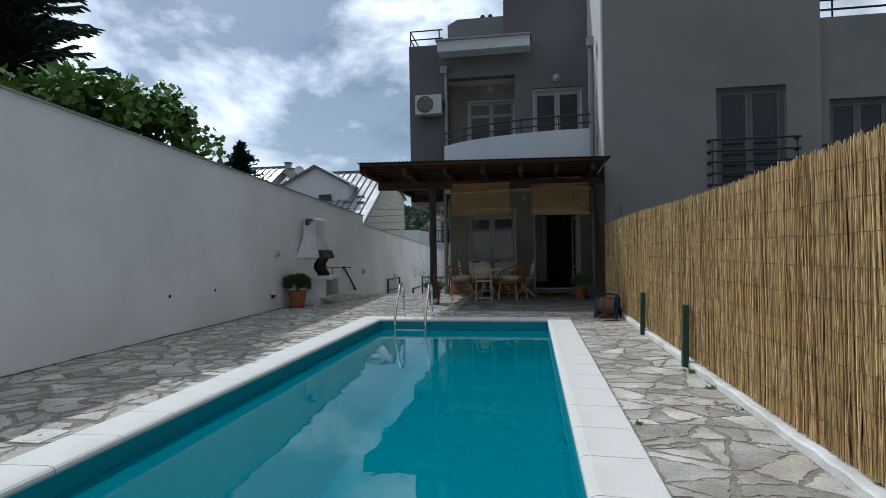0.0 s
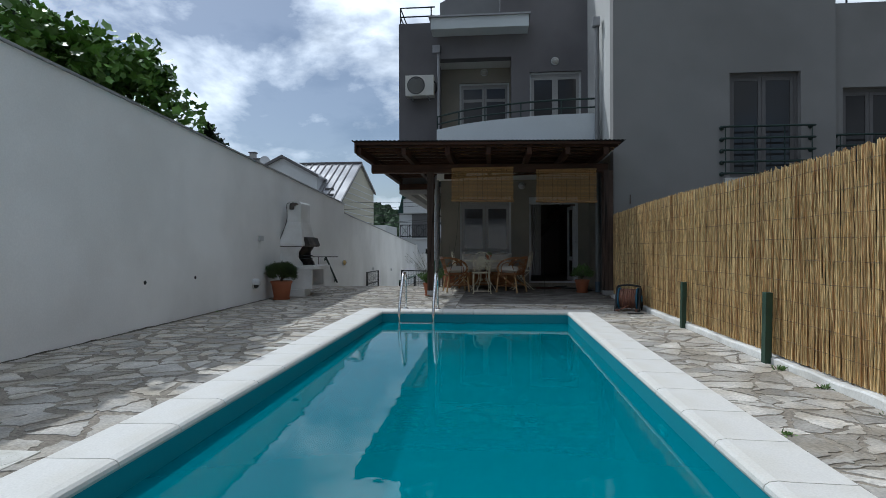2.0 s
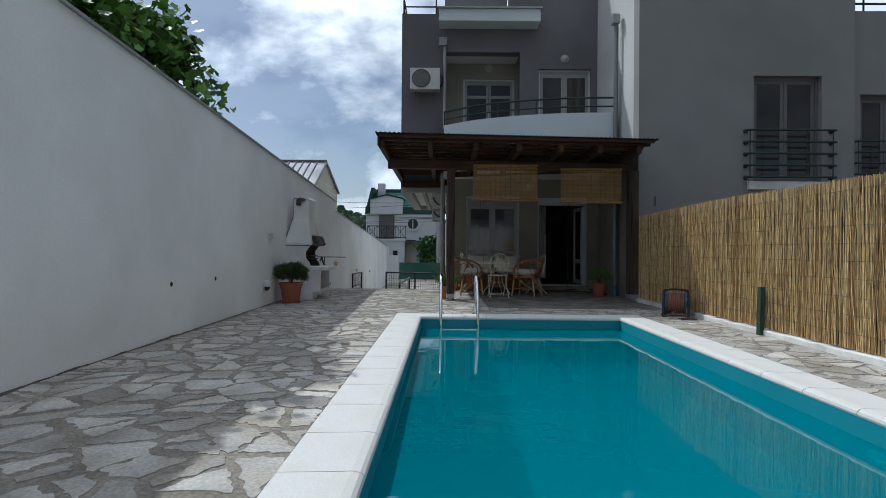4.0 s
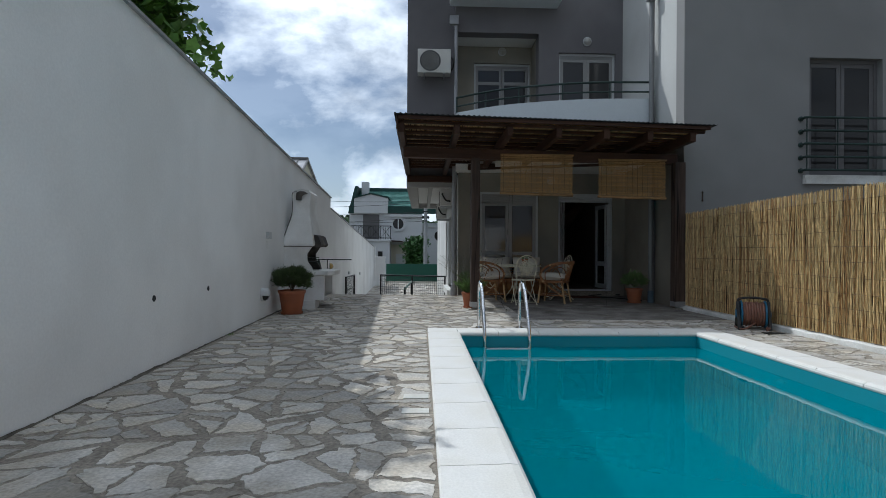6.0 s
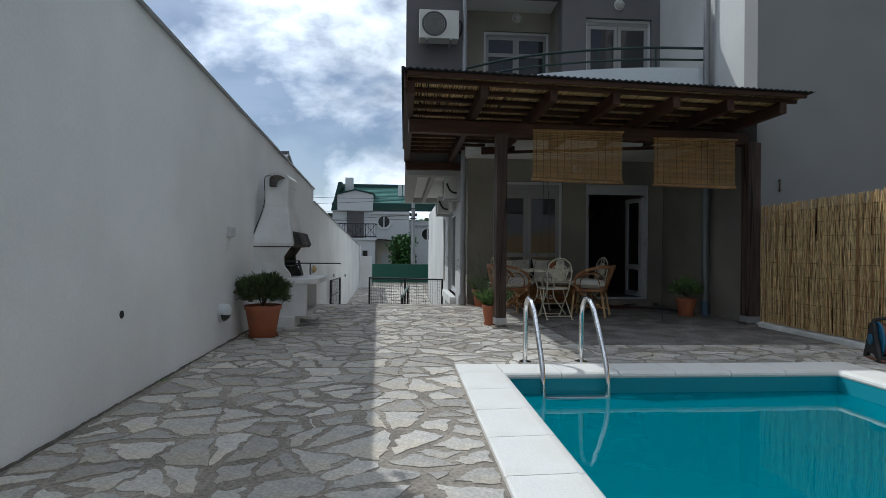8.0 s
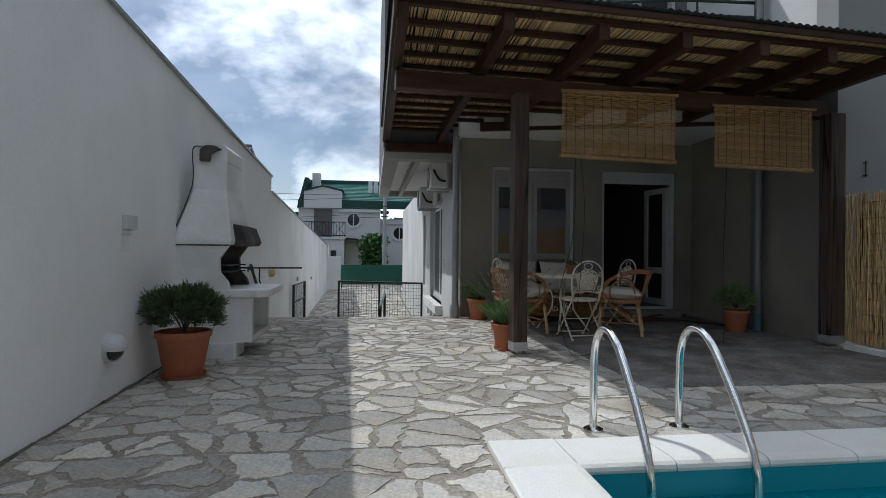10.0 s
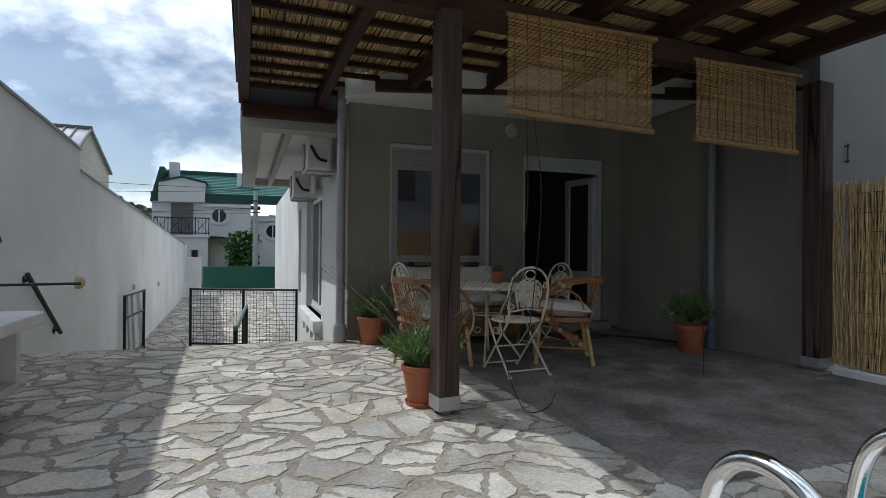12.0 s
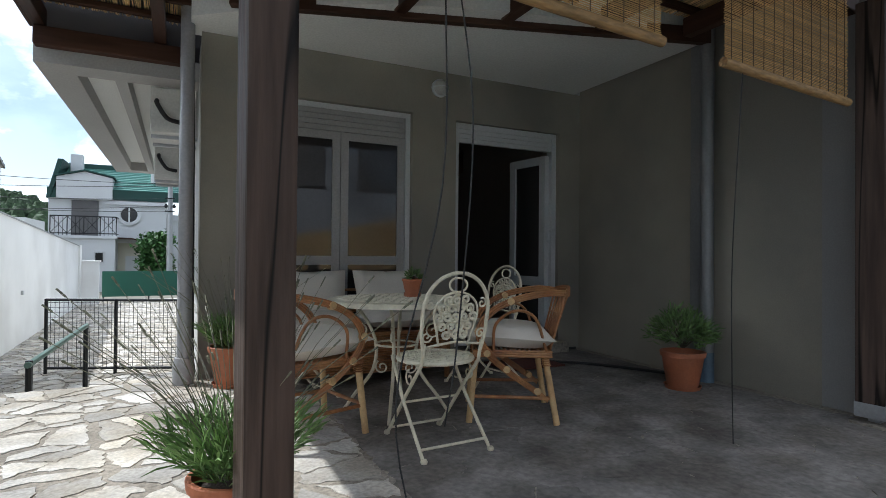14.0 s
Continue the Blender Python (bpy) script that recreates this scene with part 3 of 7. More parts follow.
def window_unit(parent, x0, x1, z0, z1, y, sashes=2, frame=0.06, sash=0.055, rails=(), mat=PVC, sash_mat=None, shutter=0.0, depth=0.07, axis="y", name="window", label="white double window"):
    """Frame, sashes, panes, mid rails and, where there is one, a roller-shutter box; y is the outer face."""
    def bar(bm, a0, a1, h0, h1, c0, c1):
        if axis == "y":
            box(bm, a0, a1, h0, h1, c0, c1)
        else:
            box(bm, h0, h1, a0, a1, c0, c1)
    sash_mat = sash_mat or mat
    bm = bmesh.new()
    bar(bm, x0, x0 + frame, y, y + depth, z0, z1)
    bar(bm, x1 - frame, x1, y, y + depth, z0, z1)
    bar(bm, x0 + frame, x1 - frame, y, y + depth, z1 - frame, z1)
    bar(bm, x0 + frame, x1 - frame, y, y + depth, z0, z0 + frame)
    w = part(name, bm, mat, parent, label)
    top = z1 - frame
    if shutter:
        bm = bmesh.new()
        n = max(3, int(shutter / 0.045))
        for k in range(n):
            h = shutter / n
            bar(bm, x0 + frame, x1 - frame, y + 0.012, y + 0.05, top - h * (k + 1) + 0.004, top - h * k)
        part("roller_shutter", bm, sash_mat, w, "rolled-up slatted shutter")
        top -= shutter
    a0, a1 = x0 + frame, x1 - frame
    width = (a1 - a0) / sashes
    for k in range(sashes):
        s0, s1 = a0 + width * k + 0.003, a0 + width * (k + 1) - 0.003
        bm = bmesh.new()
        bar(bm, s0, s0 + sash, y + 0.016, y + 0.06, z0 + frame, top)
        bar(bm, s1 - sash, s1, y + 0.016, y + 0.06, z0 + frame, top)
        bar(bm, s0 + sash, s1 - sash, y + 0.016, y + 0.06, top - sash, top)
        bar(bm, s0 + sash, s1 - sash, y + 0.016, y + 0.06, z0 + frame, z0 + frame + sash)
        for r in rails:
            bar(bm, s0 + sash, s1 - sash, y + 0.016, y + 0.06, r - 0.04, r + 0.04)
        part("sash", bm, sash_mat, w)
        bm = bmesh.new()
        bar(bm, s0 + sash - 0.01, s1 - sash + 0.01, y + 0.03, y + 0.042, z0 + frame + sash - 0.01, top - sash + 0.01)
        part("pane", bm, GLASS_DARK, w, "dark reflecting window pane")
    return w


window_unit(house, WIN[0], WIN[1], WIN[2], WIN[3], FRONT + 0.06, 2, 0.045, 0.07, (0.93,), PVC, PVC_GREY, 0.19, label="white-framed garden window with grey sashes")
window_unit(house, 0.08, 1.38, 3.3, 5.505, UF + 0.08, 2, 0.045, 0.07, (), PVC, PVC_GREY, 0.07, label="white double balcony door")
window_unit(house, -1.78, -0.42, 3.3, 5.52, 15.75 + 0.05, 2, 0.045, 0.06, (5.05,), PVC, PVC_GREY, 0.05, label="white double door in the loggia")
window_unit(house, SIDEWIN[0], SIDEWIN[1], SIDEWIN[2], SIDEWIN[3], -2.12, 2, 0.06, 0.07, (), PVC, axis="x", label="side window")
bm = bmesh.new()
box(bm, -2.34, -1.95, 16.85, 19.35, -0.22, -0.05)
for y_ in (17.1, 17.7, 18.3, 18.9):
    box(bm, -2.29, -2.19, y_, y_ + 0.15, -0.42, -0.22)
part("window_sill", bm, WHITE_PAINT, house, "white moulded window sill on brackets")

# garden door: frame, shutter box, an inward-opened leaf
bm = bmesh.new()
f = 0.055
box(bm, DOOR[0], DOOR[0] + f, FRONT + 0.05, FRONT + 0.14, DOOR[2], DOOR[3])
box(bm, DOOR[1] - f, DOOR[1], FRONT + 0.05, FRONT + 0.14, DOOR[2], DOOR[3])
box(bm, DOOR[0] + f, DOOR[1] - f, FRONT + 0.05, FRONT + 0.14, DOOR[3] - f, DOOR[3])
box(bm, DOOR[0] + f, DOOR[1] - f, FRONT + 0.05, FRONT + 0.14, DOOR[2], DOOR[2] + 0.04)
door = part("door", bm, PVC, house, "white garden door standing open")
bm = bmesh.new()
for k in range(3):
    box(bm, DOOR[0] + f, DOOR[1] - f, FRONT + 0.065, FRONT + 0.11, DOOR[3] - f - 0.045 * (k + 1) + 0.004, DOOR[3] - f - 0.045 * k)
part("roller_shutter", bm, PVC, door)


def leaf(bm_frame, w, z0, z1):
    box(bm_frame, 0, 0.085, 0, 0.06, z0, z1)
    box(bm_frame, w - 0.085, w, 0, 0.06, z0, z1)
    for c0, c1 in ((z0, z0 + 0.1), (z1 - 0.085, z1), (0.66, 0.76)):
        box(bm_frame, 0.085, w - 0.085, 0, 0.06, c0, c1)


for hx, ang, w in ((DOOR[1] - f, 98, 0.56),):
    m = Matrix.Translation((hx, FRONT + 0.1, 0)) @ Matrix.Rotation(radians(ang), 4, "Z")
    bm = bmesh.new()
    leaf(bm, w, 0.15, 2.05)
    bm.transform(m)
    part("leaf", bm, PVC, door, "open glazed white door leaf")
    bm = bmesh.new()
    box(bm, 0.075, w - 0.075, 0.024, 0.036, 0.24, 1.97)
    bm.transform(m)
    part("pane", bm, GLASS_DARK, door)
bm = bmesh.new()
box(bm, DOOR[0] - 0.02, DOOR[1] + 0.02, FRONT - 0.16, FRONT + 0.3, 0.0, 0.10)
part("door_step", bm, MORTAR, house, "low stone door step")

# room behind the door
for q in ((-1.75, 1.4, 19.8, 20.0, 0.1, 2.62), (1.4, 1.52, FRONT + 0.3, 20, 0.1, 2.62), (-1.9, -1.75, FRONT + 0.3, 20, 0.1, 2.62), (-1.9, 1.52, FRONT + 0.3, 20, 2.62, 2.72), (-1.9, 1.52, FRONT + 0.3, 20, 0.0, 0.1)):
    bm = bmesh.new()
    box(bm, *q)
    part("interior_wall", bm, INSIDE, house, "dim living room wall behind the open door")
stair = thing("staircase", (0.7, 17.5, 0.1), "dark wooden staircase inside the living room", "staircase")
for k in range(9):
    bm = rbox(1.45 - 0.22 * (k + 1), 1.45 - 0.22 * k + 0.03, 17.2, 18.0, 2.4 - 0.24 * k - 0.04, 2.4 - 0.24 * k, 0.004)
    bm.transform(Matrix.Identity(4))
    part("tread", bm, WOOD, stair)
bm = bmesh.new()
prism(bm, [(1.48, 2.62), (1.48, 2.30), (-0.55, 0.1), (-0.85, 0.1)], 17.13, 17.19, "y")
part("stringer", bm, WOOD, stair)
# pale folded sheet added for the light reflection in the doorway
bm = bmesh.new()
n = 26
for k in range(n):
    xa, xb = 0.10 + 0.012 * k, 0.10 + 0.012 * (k + 1)
    ya, yb = 15.6 + 0.02 * math.sin(k * 1.3), 15.6 + 0.02 * math.sin((k + 1) * 1.3)
    vs = [bm.verts.new(p) for p in ((xa, ya, 0.25), (xb, yb, 0.25), (xb, yb, 2.3), (xa, ya, 2.3))]
    bm.faces.new(vs)
bmesh.ops.remove_doubles(bm, verts=bm.verts, dist=0.0005)
bmesh.ops.solidify(bm, geom=list(bm.faces), thickness=0.004)
DOWNLIGHT = bpy.data.materials.new("lit_downlight")
DOWNLIGHT.use_nodes = True
DOWNLIGHT.node_tree.nodes["Principled BSDF"].inputs["Emission Color"].default_value = (1.0, 0.86, 0.62, 1)
DOWNLIGHT.node_tree.nodes["Principled BSDF"].inputs["Emission Strength"].default_value = 4.0
solo("curtain", bm, REFLECTION_SHEET, "pale folded sheet standing in for a reflection inside the door", "curtain", smooth=True)

spot = thing("downlight", (0.55, 17.0, 2.60), "small lit recessed downlight in the living room ceiling", "lamp")
part("trim_ring", lathe(bmesh.new(), [(0.05, 2.606), (0.05, 2.618), (0.03, 2.618)], 20, 0.55, 17.0), PVC, spot, smooth=True)
part("bulb", lathe(bmesh.new(), [(0.01, 2.603), (0.022, 2.604), (0.022, 2.612)], 16, 0.55, 17.0), DOWNLIGHT, spot, "glowing warm bulb", smooth=True)

# ---- neighbouring house with its front flush with the pergola ----
NF = 11.95
SW = 1.54
neigh = thing("neighbour_house", (5, 15, -0.1), "tall grey stuccoed neighbouring house with balconied windows", "house")
W1 = (3.78, 5.11, 2.35, 4.42)
W2 = (5.95, 7.6, 2.2, 4.1)
bm = bmesh.new()
holed(bm, SW, 5.75, -0.2, 9.6, [W1], NF, NF + 0.3)
part("wall", bm, STUCCO_PALE, neigh, "grey stuccoed front wall")
bm = bmesh.new()
holed(bm, 5.75, 12.0, -0.2, 5.75, [W2, (9.2, 10.6, 2.2, 4.1)], NF + 0.12, NF + 0.42)
part("wall", bm, STUCCO_PALE, neigh, "grey lower wing wall")
bm = bmesh.new()
box(bm, SW, SW + 0.25, NF + 0.3, FRONT, -0.2, 2.9)
part("wall", bm, STUCCO_WARM, neigh, "taupe party wall beside the terrace")
bm = bmesh.new()
holed(bm, NF + 0.3, 24, -0.2, 9.6, [(NF + 0.3, FRONT, -0.2, 2.9)], SW, SW + 0.25, "x")
part("wall", bm, SIDE_WALL, neigh, "off-white side wall catching the sun")
for nm, q in (("wall", (5.5, 5.75, NF + 0.3, 24, 5.75, 9.6)), ("wall", (11.7, 12.0, NF + 0.42, 24, -0.2, 5.6)), ("wall", (SW + 0.25, 5.75, 23.8, 24, -0.2, 9.6)), ("roof", (SW, 5.75, NF, 24, 9.6, 9.75)), ("roof", (5.75, 12.0, NF + 0.42, 24, 5.6, 5.75))):
    bm = bmesh.new()
    box(bm, *q)
    part(nm, bm, STUCCO_PALE, neigh)
bm = bmesh.new()
box(bm, 3.66, 5.2, NF - 0.08, NF + 0.1, 2.19, 2.345)
part("window_sill", bm, WHITE_PAINT, neigh, "thick white window sill")
w = window_unit(neigh, W1[0], W1[1], W1[2], W1[3], NF + 0.12, 2, 0.06, 0.07, (), FRAME_DARK, FRAME_DARK, 0.0, label="grey-framed window with drawn curtains")
w = window_unit(neigh, W2[0], W2[1], W2[2], W2[3], NF + 0.24, 3, 0.06, 0.07, (), FRAME_DARK, FRAME_DARK, 0.0, label="wide grey-framed window")
window_unit(neigh, 9.2, 10.6, 2.2, 4.1, NF + 0.24, 2, 0.06, 0.07, (), FRAME_DARK)


def window_grille(x0, x1, y, z0, z1):
    g = thing("window_rail", ((x0 + x1) / 2, y, z0), "grey steel guard rail of five bars before a window", "railing")
    for k in range(5):
        z = z0 + (z1 - z0) * k / 4
        bm = bmesh.new()
        tube(bm, curve_pts([(x0, y + 0.13, z), (x0, y + 0.03, z), (x0 + 0.06, y, z), ((x0 + x1) / 2, y, z), (x1 - 0.06, y, z), (x1, y + 0.03, z), (x1, y + 0.13, z)], 4), 0.021, 8)
        part("bar", bm, GREEN_STEEL, g, smooth=True)
        for x in (x0, x1):
            bm = bmesh.new()
            lathe(bm, [(0.045, 0), (0.045, 0.02), (0.03, 0.03)], 12)
            bm.transform(Matrix.Translation((x, y + 0.15, z)) @ Matrix.Rotation(radians(90), 4, "X"))
            part("rosette", bm, GREEN_STEEL, g, smooth=True)
    for x in (x0 + 0.03, x0 + (x1 - x0) * 0.35, x0 + (x1 - x0) * 0.68, x1 - 0.03):
        bm = bmesh.new()
        tube(bm, [(x, y + 0.03, z0), (x, y + 0.03, z1)], 0.010, 6)
        part("upright", bm, GREEN_STEEL, g, smooth=True)
    return g


window_grille(3.62, 5.28, NF - 0.15, 2.42, 3.33)
window_grille(5.8, 7.75, NF - 0.03, 2.3, 3.15)
# roof terrace rail of the lower wing
roof_rail = thing("roof_terrace_rail", (8, NF + 0.3, 5.75), "dark steel rail along the neighbour's roof terrace", "railing")
for z in (5.95, 6.15):
    bm = bmesh.new()
    tube(bm, [(5.76, NF + 0.25, z), (12, NF + 0.25, z)], 0.022, 6)
    part("rail", bm, BLACK_STEEL, roof_rail)
for k in range(6):
    bm = bmesh.new()
    tube(bm, [(6.1 + 1.1 * k, NF + 0.25, 5.75), (6.1 + 1.1 * k, NF + 0.25, 6.15)], 0.018, 6)
    part("rail_post", bm, BLACK_STEEL, roof_rail)

# ---- pergola ----
def pergola_y(y, x):
    """The pergola stands a few degrees askew to the house."""
    return y + 0.085 * (x + 3.37) * max(0.0, min(1.0, (14.0 - y) / 2.5))


def roof_z(y):
    return 2.94


pergola = thing("pergola", (-0.9, 12.5, 0), "dark-stained timber pergola with a reed-lined corrugated roof", "pergola")


def beam(name, p, q, w, h, mat, label=""):
    """A timber of width w and height h between the midpoints p and q of its ends."""
    p, q = Vector(p), Vector(q)
    d = q - p
    bm = bmesh.new()
    box(bm, -w / 2, w / 2, 0, d.length, -h / 2, h / 2)
    bevel(bm, 0.006, 1)
    side = Vector((d.y, -d.x, 0)).normalized()
    dn = d.normalized()
    up = side.cross(dn)
    bm.transform(Matrix.Translation(p) @ Matrix((side, dn, up)).transposed().to_4x4())
    return part(name, bm, mat, pergola, label)


def post(x, y, half=0.075):
    bm = rbox(-half, half, -0.075, 0.075, 0.13, 2.52, 0.010)
    bm.transform(Matrix.Translation((x, y, 0)) @ Matrix.Rotation(radians(5), 4, "Z"))
    p = part("post", bm, POST_WOOD, pergola, "weathered square post with drying cracks")
    bm = rbox(-half - 0.003, half + 0.003, -0.078, 0.078, 0.05, 0.135, 0.003)
    box(bm, -0.03, 0.03, -0.03, 0.03, 0.0, 0.05)
    bm.transform(Matrix.Translation((x, y, 0)) @ Matrix.Rotation(radians(5), 4, "Z"))
    part("post_shoe", bm, GALV, p, "galvanised steel shoe")
    bm = rbox(-0.1, 0.1, -0.1, 0.1, -0.01, 0.018, 0.003)
    bm.transform(Matrix.Translation((x, y, 0)))
    part("base_plate", bm, MORTAR, p)


post(-2.125, 11.69, 0.07)
post(1.40, 11.865, 0.095)
yb = lambda x: pergola_y(11.74, x) - 0.06
beam("front_beam", (-3.33, yb(-3.33), 2.60), (1.44, yb(1.44), 2.60), 0.14, 0.17, WOOD_X, "thick front beam")
RAFTERS = (-3.32, -2.5, -1.7, -0.95, -0.2, 0.5, 1.2)
for x in RAFTERS:
    y0_ = pergola_y(10.5, x)
    y1_ = 15.15 if x < -2.3 else 14.0 - 0.29 * (x + 2.05)
    beam("rafter", (x, y0_ + 0.06, roof_z(y0_) - 0.17), (x, y1_, roof_z(y1_) - 0.17), 0.09, 0.14, WOOD)
ROWSY = [10.62 + 0.36 * k for k in range(13)]
for y in ROWSY:
    xe = 1.42 if y < 13.2 else (-2.28 if y > 14.3 else -0.4)
    beam("batten", (-3.35, pergola_y(y, -3.35), roof_z(y) - 0.075), (xe, pergola_y(y, xe), roof_z(pergola_y(y, xe)) - 0.075), 0.05, 0.05, WOOD_X)
beam("fascia", (-3.36, pergola_y(10.47, -3.36), 2.895), (1.44, pergola_y(10.47, 1.44), 2.895), 0.03, 0.055, WOOD_X)
beam("edge_board", (-3.375, 10.5, 2.83), (-3.375, 15.17, 2.80), 0.03, 0.20, WOOD)
beam("rear_beam", (-3.35, 15.12, 2.62), (-2.3, 15.12, 2.62), 0.10, 0.14, WOOD_X)
beam("wall_beam", (-2.05, 14.05, 2.735), (1.42, 13.03, 2.735), 0.07, 0.12, WOOD_X, "dark beam bolted along the balcony edge")


# ---- roof skin of the pergola: corrugated sheet over a reed mat ----
def roof_limit(x):
    """Where the roof ends against the balcony or the side bay."""
    return 15.18 if x < -2.3 else 14.35 - 0.36 * (x + 2.3) + 0.03 * (x + 2.3) ** 2


def corrugated():
    verts, faces = [], []
    n = 400
    for i in range(n + 1):
        x = -3.42 + 4.95 * i / n
        z = 0.008 * math.sin(2 * math.pi * x / 0.076)
        y0, y1 = pergola_y(10.42, x), roof_limit(x)
        for y, dz in ((y0, 0), (y1, 0), (y0, -0.006), (y1, -0.006)):
            verts.append((x, y, roof_z(y) + z + dz))
    for i in range(n):
        a, b = 4 * i, 4 * (i + 1)
        faces += [(a, b, b + 1, a + 1), (a + 2, a + 3, b + 3, b + 2), (a, a + 2, b + 2, b), (a + 1, b + 1, b + 3, a + 3)]
    ob = from_lists("roof_sheet", verts, faces, BLACK_STEEL, True)
    ob.parent = pergola
    ob.matrix_parent_inverse = pergola.matrix_basis.inverted()
    tagged(ob, "dark corrugated roof sheet")


corrugated()


def rod_mesh(rods, sides=3):
    """Verts and faces of many thin straight rods (p, q, r) in one mesh."""
    verts, faces = [], []
    for p, q, r in rods:
        p, q = Vector(p), Vector(q)
        d = (q - p).normalized()
        up = Vector((0, 0, 1)) if abs(d.z) < 0.8 else Vector((1, 0, 0))
        s = d.cross(up).normalized()
        u = s.cross(d)
        b = len(verts)
        for e in (p, q):
            for k in range(sides):
                a = 2 * math.pi * k / sides
                verts.append(e + r * (math.cos(a) * s + math.sin(a) * u))
        for k in range(sides):
            j = (k + 1) % sides
            faces.append((b + k, b + j, b + sides + j, b + sides + k))
        faces.append(tuple(range(b + sides - 1, b - 1, -1)))
        faces.append(tuple(range(b + sides, b + 2 * sides)))
    return verts, faces


rng = random.Random(5)
rods = []
x = -3.36
while x < 1.45:
    y = pergola_y(10.5, x) + rng.uniform(0, 0.05)
    end = roof_limit(x) - 0.02
    while y < end - 0.1:
        y2 = min(end, y + rng.uniform(0.9, 2.0))
        tilt = rng.uniform(-0.03, 0.03)
        rods.append(((x, y, roof_z(y) - 0.034 + rng.uniform(-0.008, 0.004)), (x + tilt, y2, roof_z(y2) - 0.034 + rng.uniform(-0.008, 0.004)), rng.uniform(0.0035, 0.0065)))
        y = y2
    x += 0.0095
v, f = rod_mesh(rods, 4)
ob = from_lists("reed_mat", v, f, MAT_REED)
ob.parent = pergola
ob.matrix_parent_inverse = pergola.matrix_basis.inverted()
tagged(ob, "golden reed mat lining the roof", kind="stuff")


# ---- bamboo roller blinds on the front beam ----
def roller_blind(x0, x1, z0, z1, y_of, sag, label):
    y = (y_of(x0) + y_of(x1)) / 2
    blind = thing("roller_blind", ((x0 + x1) / 2, y, z1), label, "blind", "bamboo roller blinds")
    r = random.Random(int(x0 * 100))
    slats = []
    n = int((z1 - z0) / 0.0085)
    for k in range(n):
        z = z0 + 0.03 + (z1 - z0 - 0.03) * k / n
        e = r.uniform(-0.006, 0.006)
        dz = r.uniform(-0.0015, 0.0015)
        slats.append(((x0 + e, y_of(x0), z + dz - sag * 0.3 * (1 - k / n)), (x1 + e, y_of(x1), z + dz - sag * (1 - k / n)), 0.0027))
    v, f = rod_mesh(slats, 4)
    ob = from_lists("slats", v, f, BLIND)
    ob.parent, ob.matrix_parent_inverse = blind, blind.matrix_basis.inverted()
    tagged(ob, "thin bamboo slats", kind="stuff")
    for k in range(13):
        x = x0 + (x1 - x0) * (k + 0.5) / 13
        bm = bmesh.new()
        tube(bm, [(x, y_of(x) - 0.006, z0 + 0.0), (x, y_of(x) - 0.007, (z0 + z1) / 2), (x, y_of(x) - 0.006, z1)], 0.0022, 5)
        part("warp_cord", bm, WIRE, blind)
    bm = bmesh.new()
    tube(bm, [(x0 - 0.01, y_of(x0), z0 - sag * 0.3), ((x0 + x1) / 2, y_of((x0 + x1) / 2), z0 - sag * 0.75), (x1 + 0.01, y_of(x1), z0 - sag)], 0.024, 12)
    part("bottom_roll", bm, BLIND_ROLL, blind, "rolled-up lower edge", smooth=True)
    bm = rbox(x0, x1, y_of((x0 + x1) / 2) - 0.02, y_of((x0 + x1) / 2) + 0.02, z1 - 0.015, z1 + 0.012, 0.003)
    part("head_rail", bm, BLIND_ROLL, blind)
    return blind


by = lambda x: yb(x) - 0.11
roller_blind(-1.70, -0.46, 1.96, 2.60, by, 0.03, "honey-coloured bamboo roller blind, half rolled up under a beam")
roller_blind(0.0, 1.2, 1.93, 2.56, by, 0.02, "honey-coloured bamboo roller blind with a short drop")
for pts, nm in (([(-1.55, by(-1.55), 1.95), (-1.60, 11.62, 1.2), (-1.72, 11.7, 0.5), (-1.66, 11.55, 0.06), (-1.45, 11.6, 0.012), (-1.2, 11.9, 0.012)], "long pull cord of a bamboo blind trailing on the paving"),
                ([(-1.50, by(-1.5), 1.95), (-1.49, 11.62, 1.4), (-1.50, 11.7, 0.7), (-1.52, 11.75, 0.4)], "thin pull cord hanging from a bamboo blind"),
                ([(0.15, by(0.15), 1.9), (0.16, 11.9, 1.0), (0.16, 11.9, 0.4), (0.17, 11.9, 0.05)], "thin pull cord hanging from a bamboo blind")):
    bm = bmesh.new()
    tube(bm, curve_pts(pts, 6), 0.003, 5)
    solo("pull_cord", bm, RUBBER, nm, "cord", smooth=True)

# ---- reed fence ----
fence = thing("reed_fence", (1.53, 3.6, 0.07), "golden dried-reed screening fence bound with wire", "fence")
rng = random.Random(11)


def bent_reeds(lines, sides=4):
    """Verts and faces of many upright reeds, each a bent tapering stalk through its points."""
    verts, faces = [], []
    for pts, r in lines:
        b = len(verts)
        turn = (pts[0][1] * 977.0) % 1.6
        for k, (x, y, z) in enumerate(pts):
            rr = r * (1 - 0.09 * k)
            for q in range(sides):
                a = turn + 2 * math.pi * q / sides
                verts.append((x + rr * math.cos(a), y + rr * math.sin(a), z))
        for k in range(len(pts) - 1):
            for q in range(sides):
                j = (q + 1) % sides
                faces.append((b + k * sides + q, b + k * sides + j, b + (k + 1) * sides + j, b + (k + 1) * sides + q))
        t = b + (len(pts) - 1) * sides
        faces.append(tuple(range(t, t + sides)))
    return verts, faces


